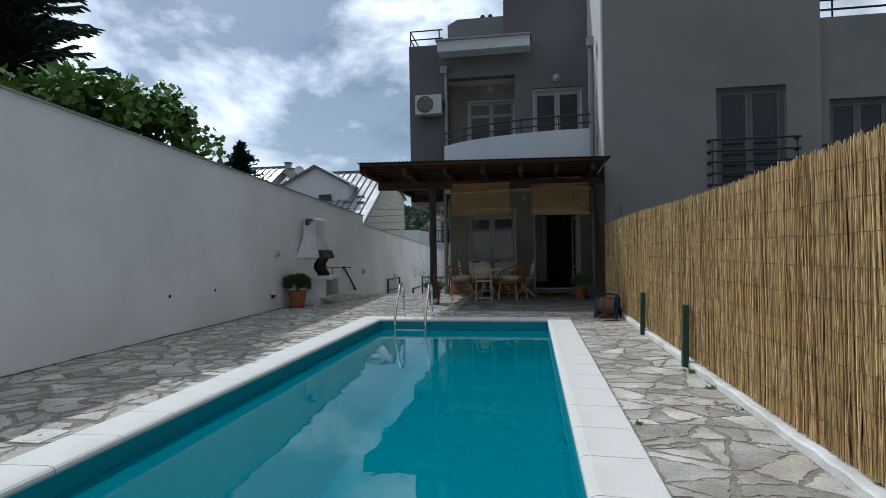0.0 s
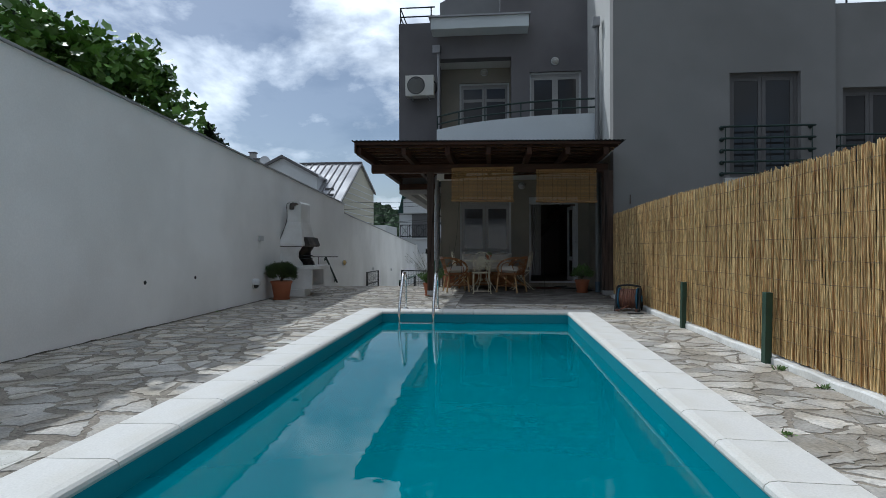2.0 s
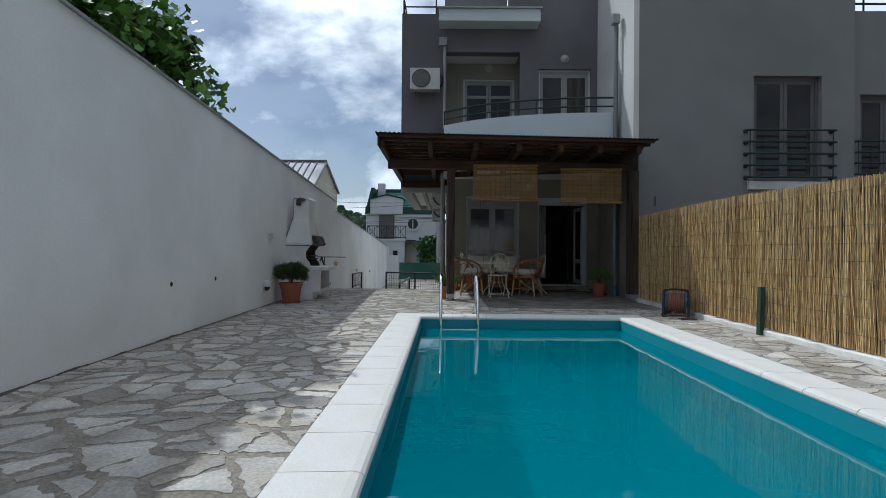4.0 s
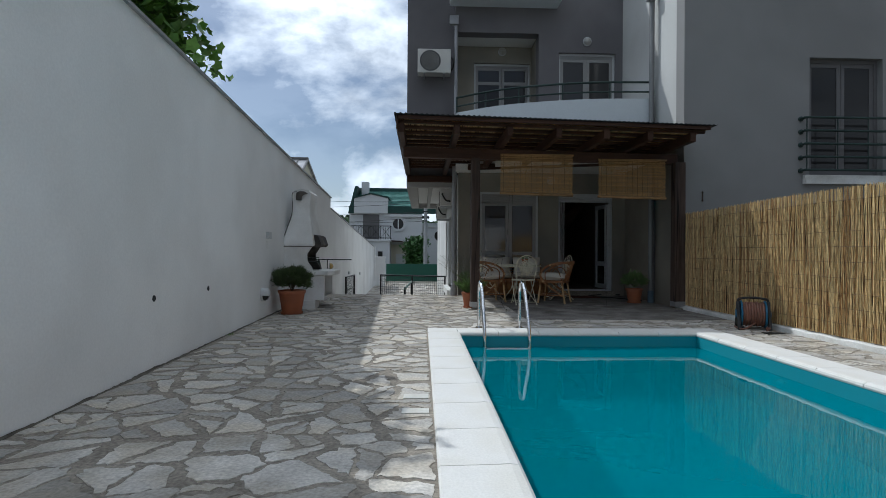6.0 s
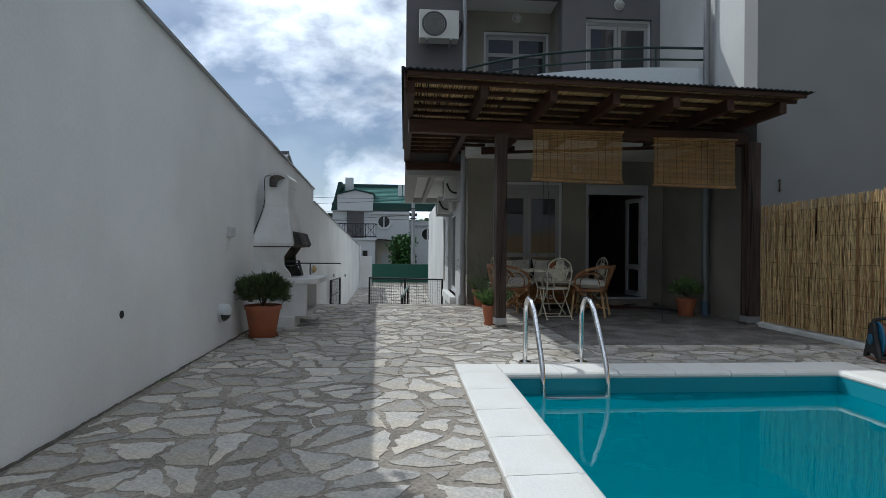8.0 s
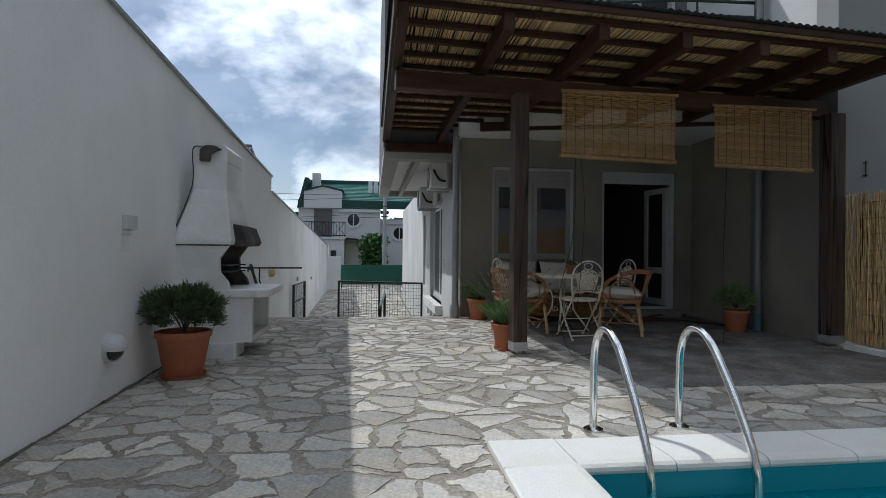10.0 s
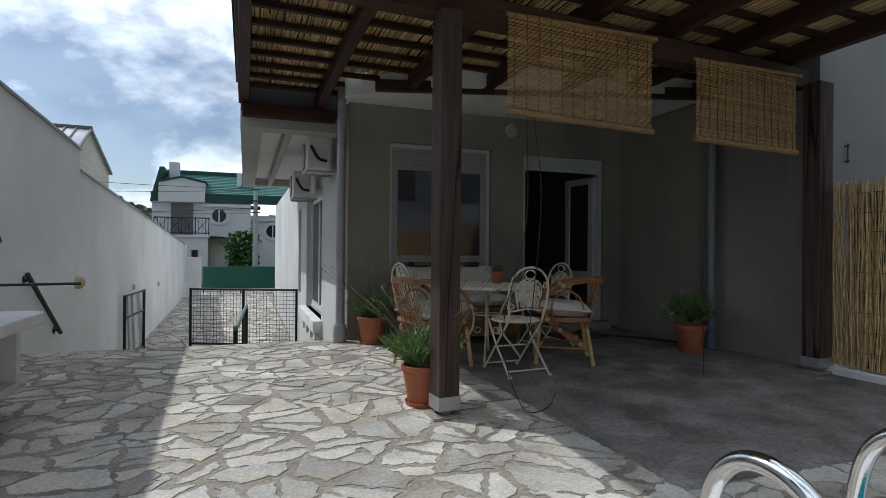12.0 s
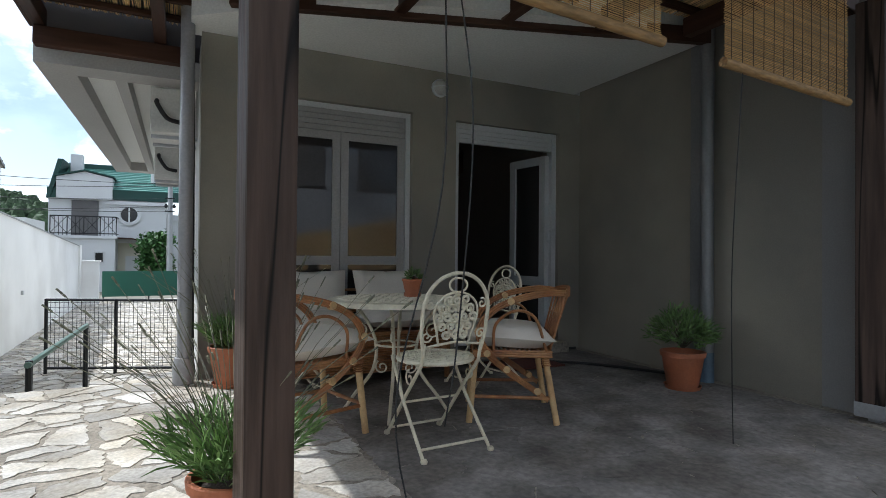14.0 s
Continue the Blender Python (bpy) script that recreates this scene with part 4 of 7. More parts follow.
lines = []
for layer, (x_lo, x_hi, step) in enumerate(((1.498, 1.510, 0.0130), (1.510, 1.524, 0.0085), (1.524, 1.538, 0.0085))):
    y = -4.4
    while y < 11.86:
        lean = rng.gauss(0, 0.065)
        top = 1.655 + rng.gauss(0, 0.010) + 0.02 * math.sin(y * 0.9)
        h0 = 0.075 if rng.random() > 0.12 else rng.uniform(0.1, 0.9)
        if rng.random() < 0.12:
            top = rng.uniform(h0 + 0.4, top)
        pts = []
        for k in range(4):
            u = k / 3
            pts.append((rng.uniform(x_lo, x_hi), y + lean * (u - 0.3) + rng.gauss(0, 0.006), h0 + (top - h0) * u))
        lines.append((pts, rng.uniform(0.0022, 0.0055)))
        y += (step * rng.uniform(0.4, 1.6) if rng.random() > 0.04 else rng.uniform(0.02, 0.04)) if y > 1.5 else 0.03
v, f = bent_reeds(lines)
ob = from_lists("reeds", v, f, REED)
ob.parent, ob.matrix_parent_inverse = fence, fence.matrix_basis.inverted()
tagged(ob, "upright dried reeds", kind="stuff")
for k in range(9):
    z = 0.22 + 0.165 * k
    pts = [(1.497 + rng.uniform(-0.003, 0.003), -4.4 + 0.4 * i, z + rng.uniform(-0.006, 0.006)) for i in range(41)]
    bm = bmesh.new()
    tube(bm, pts, 0.0015, 4)
    part("binding_wire", bm, WIRE, fence)
bm = bmesh.new()
box(bm, 1.56, 1.60, -4.4, 11.69, 0.08, 1.55)
part("backing", bm, WOOD, fence, "dark boarding behind the reeds")


def stake(x, y, h):
    bm = rbox(-0.028, 0.028, -0.035, 0.035, -0.05, h, 0.005)
    bm.transform(Matrix.Translation((x, y, 0)) @ Matrix.Rotation(radians(1.2), 4, "Y"))
    solo("stake", bm, GREEN_STAKE, "short dark green post beside the reed fence", "post", group="green posts by the fence")


GREEN_STAKE = material("green_post_paint", (0.018, 0.050, 0.030), 0.6, var=0.2, scale=8, bump=0.2)
stake(1.43, 5.57, 0.60)
stake(1.43, 7.61, 0.56)

# ---- stainless ladder ----
ladder = thing("pool_ladder", (-2.02, 9.485, 0.0), "polished stainless steel pool ladder with two arched handrails", "ladder")
for x in (-2.282, -1.766):
    pts = [(x, 9.485, 0.0), (x, 9.485, 0.30), (x, 9.475, 0.43), (x, 9.44, 0.53), (x, 9.37, 0.585), (x, 9.28, 0.585), (x, 9.19, 0.53), (x, 9.10, 0.43), (x, 8.97, 0.25), (x, 8.86, 0.05), (x, 8.83, -0.18), (x, 8.83, -0.9)]
    bm = bmesh.new()
    tube(bm, curve_pts(pts, 5), 0.0215, 14)
    rail = part("handrail", bm, CHROME, ladder, smooth=True)
    bm = bmesh.new()
    lathe(bm, [(0.055, 0.002), (0.055, 0.012), (0.035, 0.022), (0.024, 0.026)], 20, x, 9.485)
    part("flange", bm, CHROME, rail, smooth=True)
for z in (-0.15, -0.39, -0.63):
    bm = rbox(-2.265, -1.783, 8.79, 8.87, z, z + 0.025, 0.006)
    part("tread", bm, CHROME, ladder)

# ---- hose reel ----
reel = thing("hose_reel", (1.235, 9.46, 0), "blue and black garden hose reel wound with an orange hose", "hose reel")
rot = Matrix.Translation((1.235, 9.46, 0)) @ Matrix.Rotation(radians(-24), 4, "Z") @ Matrix.Diagonal((0.9, 0.92, 0.95, 1.0))


def reel_part(name, bm, mat, label="", smooth=False):
    bm.transform(rot)
    return part(name, bm, mat, reel, label, smooth)


turn_y = Matrix.Rotation(radians(90), 4, "Y")
for sx in (-0.15, 0.15):
    bm = lathe(bmesh.new(), [(0.03, -0.01), (0.178, -0.01), (0.186, 0), (0.178, 0.01), (0.03, 0.01)], 32)
    bm.transform(Matrix.Translation((sx, 0, 0.20)) @ turn_y)
    reel_part("flange", bm, BLUE_PLASTIC, "round plastic reel flange", True)
for k in range(8):
    bm = bmesh.new()
    r = 0.15 if k % 2 else 0.142
    xk = -0.12 + 0.034 * k
    tube(bm, [(xk, r * math.cos(a * math.pi / 12), 0.20 + r * math.sin(a * math.pi / 12)) for a in range(24)], 0.018, 8, True)
    reel_part("hose_turn", bm, HOSE, smooth=True)
bm = bmesh.new()
tube(bm, [(-0.2, 0, 0.2), (0.2, 0, 0.2)], 0.03, 12)
reel_part("axle", bm, RUBBER, smooth=True)
for sx in (-0.19, 0.19):
    # a moulded A-shaped stand with an open foot
    outline = [(-0.21, 0.0), (-0.15, 0.0), (-0.09, 0.07), (0.09, 0.07), (0.15, 0.0), (0.21, 0.0), (0.20, 0.04), (0.11, 0.20), (0.04, 0.37), (-0.04, 0.37), (-0.11, 0.20), (-0.20, 0.04)]
    bm = prism(bmesh.new(), outline, sx - 0.018, sx + 0.018, "x")
    bevel(bm, 0.006, 1)
    reel_part("side_stand", bm, RUBBER, "black moulded plastic stand")
    bm = lathe(bmesh.new(), [(0.055, -0.03), (0.055, 0.03), (0.04, 0.036)], 18)
    bm.transform(Matrix.Translation((sx, 0, 0.20)) @ turn_y)
    reel_part("hub", bm, BLUE_PLASTIC, "blue plastic hub", True)
bm = bmesh.new()
tube(bm, curve_pts([(-0.19, 0, 0.35), (-0.17, 0, 0.40), (0, 0, 0.42), (0.17, 0, 0.40), (0.19, 0, 0.35)], 5), 0.016, 10)
reel_part("handle", bm, RUBBER, smooth=True)
bm = bmesh.new()
tube(bm, curve_pts([(0.02, -0.12, 0.1), (-0.12, -0.25, 0.03), (-0.2, -0.16, 0.02), (-0.22, 0.05, 0.02)], 6), 0.012, 8)
reel_part("hose_end", bm, HOSE, smooth=True)
for sx in (-0.16, 0.17):
    bm = rbox(sx - 0.03, sx + 0.03, -0.2, -0.15, 0.0, 0.05, 0.008)
    reel_part("foot", bm, HOSE if sx > 0 else RUBBER)


# ---- barbecue of white-painted masonry against the boundary wall ----
bbq = thing("barbecue", (-5.02, 12.22, 0), "white-painted masonry barbecue with a tall hood and sooty hearth", "barbecue")
BBQ_AT = Matrix.Translation((-0.115, 0.22, 0)) @ Matrix.Diagonal((1.0, 1.0, 1.045, 1.0))


def bbq_part(name, bm, mat, label="", smooth=False):
    bm.transform(BBQ_AT)
    return part(name, bm, mat, bbq, label, smooth)


wx = -5.29
Y0, Y1 = 11.5, 12.32
bm = bmesh.new()
box(bm, wx, -4.64, Y0 - 0.02, Y0 + 0.34, 0, 0.139)
box(bm, wx, -4.80, Y0 + 0.50, Y1 - 0.05, 0, 0.139)
bevel(bm, 0.012)
bbq_part("plinth", bm, BBQ_WHITE, "low white plinth")
# base block with a wood niche open towards the pool
for name_, q in (("base_wall", (wx, -4.50, Y0, Y0 + 0.07, 0.14, 0.53)), ("base_wall", (wx, -4.50, Y1 - 0.02, Y1 + 0.05, 0.14, 0.53)), ("base_back", (wx, wx + 0.07, Y0 + 0.07, Y1 - 0.02, 0.14, 0.53)), ("base_floor", (wx + 0.07, -4.50, Y0 + 0.07, Y1 - 0.02, 0.14, 0.19))):
    bm = bmesh.new()
    box(bm, *q)
    bbq_part(name_, bm, BBQ_WHITE)
bm = bmesh.new()
prism(bm, [(wx, Y0 - 0.02), (-4.44, Y0 - 0.02), (-4.36, Y0 + 0.06), (-4.36, Y1 + 0.02), (-4.44, Y1 + 0.1), (wx, Y1 + 0.1)], 0.53, 0.60)
bevel(bm, 0.012)
bbq_part("slab", bm, BBQ_WHITE, "projecting white hearth slab")
# fire box cheeks with a notched mouth, back and side
cheek = [(-5.19, 0.60), (-4.70, 0.60), (-4.715, 0.66), (-4.79, 0.75), (-4.795, 0.87), (-4.71, 0.99), (-5.19, 0.99)]
for y in (Y0, Y1 - 0.07):
    bm = bmesh.new()
    prism(bm, cheek, y, y + 0.07, "y")
    bbq_part("cheek", bm, BBQ_WHITE if y == Y0 else SOOT, "white cheek of the fire box" if y == Y0 else "sooty cheek of the fire box")
bm = bmesh.new()
box(bm, -5.18, -5.11, Y0 + 0.07, Y1 - 0.07, 0.60, 0.99)
box(bm, -5.11, -4.80, Y0 + 0.075, Y0 + 0.10, 0.60, 0.985)
bbq_part("fire_back", bm, SOOT, "blackened hearth lining")
# hood: a tapering shell with a canted mouth edge
bm = bmesh.new()
rings = []
for z, xa, xb, ya, yb_ in ((0.995, -5.19, -4.69, Y0 - 0.01, Y1 + 0.0), (1.03, -5.19, -4.68, Y0 - 0.01, Y1), (1.48, -5.05, -4.76, Y0 + 0.10, Y1 - 0.13), (1.73, -5.05, -4.76, Y0 + 0.10, Y1 - 0.15)):
    rings.append([bm.verts.new(p) for p in ((xa, ya, z), (xb, ya, z), (xb, yb_, z), (xa, yb_, z))])
for a_, b_ in zip(rings, rings[1:]):
    for k in range(4):
        bm.faces.new((a_[k], a_[(k + 1) % 4], b_[(k + 1) % 4], b_[k]))
bm.faces.new(rings[0][::-1]), bm.faces.new(rings[-1])
bbq_part("hood", bm, BBQ_WHITE, "tapering white hood")
bm = bmesh.new()
prism(bm, [(-4.72, 0.98), (-4.60, 0.985), (-4.575, 1.02), (-4.63, 1.16), (-4.70, 1.18)], Y0 + 0.12, Y1 - 0.02, "y")
bbq_part("hood_lip", bm, SOOT, "sooty brick lip of the hood")
bm = bmesh.new()
box(bm, -5.185, -4.70, Y0 - 0.006, Y0 + 0.01, 0.982, 0.997)
bbq_part("joint", bm, SOOT, "dark open joint under the hood")
# chimney cap with a bent sheet-metal smoke outlet on its face
bm = bmesh.new()
box(bm, -5.055, -4.755, Y0 + 0.10, Y1 - 0.14, 1.73, 1.84)
prism(bm, [(-5.055, 1.842), (-4.755, 1.842), (-4.79, 1.885), (-4.90, 1.905), (-5.02, 1.885)], Y0 + 0.10, Y1 - 0.14, "y")
bbq_part("chimney_cap", bm, BBQ_WHITE, "white chimney cap")
bm = bmesh.new()
prism(bm, [(-4.99, 1.725), (-4.99, 1.82), (-4.965, 1.855), (-4.92, 1.868), (-4.845, 1.862), (-4.80, 1.832), (-4.862, 1.815), (-4.90, 1.79), (-4.905, 1.725)], Y0 + 0.055, Y0 + 0.105, "y")
bevel(bm, 0.006, 1)
bbq_part("smoke_outlet", bm, SOOT, "blackened sheet-metal smoke outlet")
for z, k in ((0.80, 0), (0.74, 1)):
    bm = bmesh.new()
    for i in range(9):
        tube(bm, [(-5.15 + 0.045 * i, Y0 + 0.11, z), (-5.15 + 0.045 * i, Y1 - 0.08, z)], 0.005, 5)
    tube(bm, [(-5.17, Y0 + 0.12, z), (-4.72, Y0 + 0.12, z)], 0.007, 5)
    tube(bm, [(-5.17, Y1 - 0.09, z), (-4.72, Y1 - 0.09, z)], 0.007, 5)
    bbq_part("grill", bm, BLACK_STEEL, "black iron grill grate")
# spit rod and its leaning stand
spit = thing("roasting_spit", (-4.87, 12.22, 0.81), "black iron roasting spit lying across the hearth", "spit")
bm = bmesh.new()
tube(bm, [(-5.12, 11.95, 0.775), (-4.15, 12.25, 0.77)], 0.008, 8)
bm.transform(BBQ_AT)
part("rod", bm, BLACK_STEEL, spit, smooth=True)
bm = bmesh.new()
tube(bm, [(-4.56, 12.123, 0.773), (-4.56, 12.123, 0.64), (-4.545, 12.123, 0.62)], 0.008, 8)
bm.transform(BBQ_AT)
part("crank", bm, BLACK_STEEL, spit, smooth=True)
# handrail on the boundary wall above the steps
rail = thing("handrail", (-5.33, 15.5, 0.4), "short dark green handrail fixed to the wall above the steps", "handrail")
bm = bmesh.new()
tube(bm, [(-5.315, 14.93, 0.76), (-5.355, 16.12, 0.02)], 0.024, 12)
part("rail", bm, GREEN_STEEL, rail, smooth=True)
for y, z in ((15.0, 0.70), (16.02, 0.065)):
    bm = bmesh.new()
    tube(bm, [(wall_x(y), y, z), (-5.33, y, z)], 0.016, 8)
    lathe_at = Matrix.Translation((wall_x(y), y, z)) @ Matrix.Rotation(radians(90), 4, "Y")
    part("bracket", bm, GREEN_STEEL, rail, smooth=True)
    bm = lathe(bmesh.new(), [(0.045, 0.0), (0.045, 0.008), (0.02, 0.012)], 16)
    bm.transform(lathe_at)
    part("rosette", bm, GREEN_STEEL, rail, smooth=True)
# thin black tube standing in for the shadowed, dirty gap between barbecue and wall
cable = bmesh.new()
tube(cable, curve_pts([(-4.98, Y0 + 0.085, 1.86), (-5.055, Y0 + 0.08, 1.82), (-5.062, Y0 + 0.09, 1.50), (-5.205, Y0 - 0.02, 1.0), (-5.205, Y0 - 0.02, 0.62), (-5.23, Y0 - 0.02, 0.05)], 6), 0.005, 6)
cable.transform(BBQ_AT)
solo("cable", cable, RUBBER, "thin black line standing in for the shadowed, dirty gap beside the barbecue hood", "cable", smooth=True)


# ---- small things on the walls ----
def bulkhead(x, y, z, nx, ny, r, glass, label):
    lamp = thing("wall_lamp", (x, y, z), label, "lamp")
    rot = Vector((0, 0, 1)).rotation_difference(Vector((nx, ny, 0))).to_matrix().to_4x4()
    m = Matrix.Translation((x, y, z)) @ rot
    bm = lathe(bmesh.new(), [(r, 0), (r, 0.025), (r * 0.85, 0.03)], 20)
    bm.transform(m)
    part("base", bm, PVC, lamp, smooth=True)
    bm = lathe(bmesh.new(), [(r * 0.85, 0.028), (r * 0.8, 0.055), (r * 0.55, 0.085), (r * 0.15, 0.1)], 20)
    bm.transform(m)
    part("globe", bm, glass, lamp, smooth=True)
    bm = bmesh.new()
    tube(bm, [m @ Vector((r * 0.88 * math.cos(a), 0, 0.03 + 0.075 * math.sin(a))) for a in [math.pi * i / 12 for i in range(13)]], 0.006, 6)
    part("guard", bm, PVC, lamp, smooth=True)
    return lamp


bulkhead(wall_x(17.0), 17.0, 0.56, 1, 0, 0.09, AMBER, "small round bulkhead lamp with amber glass on the white wall")
eyelid = bulkhead(wall_x(10.38), 10.38, 0.34, 1, 0, 0.095, GLASS_DARK, "white round bulkhead lamp with a hood over dark glass")
bm = lathe(bmesh.new(), [(0.098, 0.0), (0.098, 0.04), (0.09, 0.075), (0.06, 0.105), (0.02, 0.115)], 24)
bmesh.ops.bisect_plane(bm, geom=bm.verts[:] + bm.edges[:] + bm.faces[:], plane_co=(0, 0, 0), plane_no=(1, 0, -0.12), clear_outer=True)
bm.transform(Matrix.Translation((wall_x(10.38), 10.38, 0.34)) @ Vector((0, 0, 1)).rotation_difference(Vector((1, 0, 0))).to_matrix().to_4x4())
part("hood", bm, PVC, eyelid, "white half-round hood", smooth=True)
bulkhead(-0.14, FRONT, 2.56, 0, -1, 0.085, LAMP_GLASS, "white oval bulkhead lamp above the garden door")
bulkhead(0.72, UF, 5.76, 0, -1, 0.10, LAMP_GLASS, "white bulkhead lamp above the balcony door")
bulkhead(-1.1, 15.75, 5.80, 0, -1, 0.10, LAMP_GLASS, "white bulkhead lamp in the loggia")
for y in (7.1, 8.3):
    bm = lathe(bmesh.new(), [(0.024, -0.02), (0.026, 0.004), (0.022, 0.005), (0.019, 0.002)], 16)
    bm.transform(Matrix.Translation((wall_x(y), y, 0.57)) @ turn_y)
    solo("weep_pipe", bm, RUBBER, "dark plastic pipe end set in the white wall", "pipe", group="wall weep pipes", smooth=True)
socket = thing("outdoor_socket", (wall_x(10.65), 10.65, 1.16), "weatherproof double socket on the white wall", "socket")
for k in (0, 1):
    bm = rbox(0, 0.045, -0.04 + 0.085 * k, 0.04 + 0.085 * k, -0.05, 0.05, 0.006)
    bm.transform(Matrix.Translation((wall_x(10.65) - 0.002, 10.62, 1.18)))
    part("box", bm, PVC, socket)
bm = rbox(-0.01, 0.004, -0.06, 0.06, -0.12, 0.0, 0.003)
bm.transform(Matrix.Translation((wall_x(10.65), 10.63, 1.10)))
part("patch", bm, WHITE_PAINT, socket)
for y, z in ((21.6, 0.15), (26.0, -0.05)):
    bm = rbox(wall_x(y) - 0.02, wall_x(y) + 0.05, y, y + 0.1, z, z + 0.1, 0.006)
    solo("junction_box", bm, PVC, "small grey junction box on the white wall", "box")

# downpipes
def pipe(pts, r, mat, label, name="downpipe"):
    bm = bmesh.new()
    tube(bm, pts, r, 12)
    p = thing(name, pts[-1], label, "pipe")
    part("pipe", bm, mat, p, smooth=True)
    return p


p1 = pipe([(-2.30, 14.62, 2.95), (-2.30, 14.62, 0.0)], 0.05, PIPE_GREY, "grey downpipe at the house corner")
bm = lathe(bmesh.new(), [(0.075, 0.0), (0.08, 0.12), (0.065, 0.2)], 12, -2.30, 14.62)
part("shoe", bm, PIPE_GREY, p1, smooth=True)
p2 = pipe([(1.43, 13.05, 5.9), (1.43, 13.05, 0.0)], 0.05, ALU_GREY, "grey downpipe on the party wall")
bm = rbox(1.455, 1.55, 13.11, 13.23, 0.0, 2.9, 0.006)
part("boxing", bm, ALU_GREY, p2, "flat grey boxing beside the pipe")
bm = lathe(bmesh.new(), [(0.056, 0.0), (0.056, 0.22), (0.052, 0.235)], 16, 1.43, 13.05)
part("pipe_foot", bm, FADED_BLUE, p2, "faded blue plastic pipe foot", smooth=True)
bm = rbox(1.32, 1.48, 12.93, 13.1, 5.85, 6.05, 0.01)
part("hopper", bm, PIPE_GREY, p2, "rainwater hopper")
pipe([(-2.27, 14.87, 6.05), (-2.27, 14.87, 4.0)], 0.04, PIPE_GREY, "slim grey downpipe beside the loggia")
bm = rbox(-2.42, -2.22, 14.78, 14.9, 6.05, 6.25, 0.01)
solo("rain_hopper", bm, PIPE_GREY, "grey rainwater hopper under the roof parapet", "hopper")
pipe([(-2.26, 14.75, 2.7), (-2.235, 14.75, -0.1)], 0.012, RUBBER, "thin black cable down the house corner", "cable")
bm = bmesh.new()
tube(bm, curve_pts([(1.4, 14.6, 0.03), (0.9, 14.55, 0.03), (0.6, 14.3, 0.02), (1.0, 13.9, 0.02), (1.35, 13.3, 0.02)], 6), 0.012, 8)
solo("garden_hose", bm, RUBBER, "black hose lying along the foot of the wall", "hose", smooth=True)


def outdoor_unit(name, m, w, h, d, label, fan=True):
    ac = thing(name, m.translation, label, "air conditioner", "outdoor units")
    bm = rbox(-w / 2, w / 2, -d / 2, d / 2, 0, h, 0.012)
    bm.transform(m)
    part("casing", bm, AC_WHITE, ac)
    if fan:
        r = h * 0.42
        bm = lathe(bmesh.new(), [(r, -0.01), (r * 1.04, 0.008), (r * 0.96, 0.008), (r * 0.94, 0.002), (0.03, 0.002)], 32)
        bm.transform(m @ Matrix.Translation((-w * 0.12, -d / 2, h / 2)) @ Matrix.Rotation(radians(90), 4, "X"))
        g = part("fan_grille", bm, STRIPE, ac, "dark round fan grille", True)
        for k in range(1, 7):
            bm = bmesh.new()
            rr = r * k / 7
            tube(bm, [(rr * math.cos(a * math.pi / 14), rr * math.sin(a * math.pi / 14), 0.012) for a in range(28)], 0.004, 4, True)
            bm.transform(m @ Matrix.Translation((-w * 0.12, -d / 2, h / 2)) @ Matrix.Rotation(radians(90), 4, "X"))
            part("ring", bm, AC_WHITE, g)
    for sx in (-w * 0.3, w * 0.3):
        bm = bmesh.new()
        box(bm, sx - 0.015, sx + 0.015, -d / 2, d / 2 + 0.12, -0.03, 0.0)
        bm.transform(m)
        part("bracket", bm, GALV, ac)
    bm = bmesh.new()
    tube(bm, curve_pts([(w * 0.42, -d * 0.3, h * 0.75), (w * 0.5 + 0.05, -d * 0.3, h * 0.6), (w * 0.5 + 0.05, 0, h * 0.3), (w * 0.5, d * 0.4, h * 0.25)], 5), 0.02, 8)
    bm.transform(m)
    part("refrigerant_pipe", bm, RUBBER, ac, smooth=True)
    return ac


outdoor_unit("outdoor_unit", pose(-2.76, 14.92, 4.95), 0.74, 0.53, 0.3, "white air-conditioner outdoor unit on a grey wall")
outdoor_unit("outdoor_unit", pose(-2.45, 15.85, 2.05, 0, 0, -90), 0.72, 0.40, 0.26, "cream outdoor unit on brackets above the drive")
outdoor_unit("outdoor_unit", pose(-2.48, 17.6, 1.85, 0, 0, -90), 0.72, 0.40, 0.26, "second cream outdoor unit further along the side wall")

# ---- terracotta pots and plants ----
def blades(rng, n, base_of, length, width, mat, name, droop=0.3, spread=0.6):
    """Narrow leaves: each a bent strip of two quads; base_of gives a point and an outward way."""
    verts, faces = [], []
    for _ in range(n):
        p, d = base_of(rng)
        d = (d + Vector((rng.gauss(0, spread), rng.gauss(0, spread), rng.gauss(0, spread * 0.6)))).normalized()
        L = length * rng.uniform(0.6, 1.3)
        s = d.cross(Vector((rng.gauss(0, 1), rng.gauss(0, 1), rng.gauss(0, 1)))).normalized() * width * rng.uniform(0.6, 1.2) / 2
        m_ = p + d * L * 0.55 + Vector((0, 0, -droop * L * 0.12))
        e = p + d * L + Vector((0, 0, -droop * L * 0.45))
        b = len(verts)
        verts += [p - s * 0.5, p + s * 0.5, m_ + s, m_ - s, e + s * 0.15, e - s * 0.15]
        faces += [(b, b + 1, b + 2, b + 3), (b + 3, b + 2, b + 4, b + 5)]
    ob = from_lists(name, verts, faces, mat)
    return ob


def under(ob, parent, label="", kind=""):
    ob.parent, ob.matrix_parent_inverse = parent, parent.matrix_basis.inverted()
    return tagged(ob, label, kind=kind)


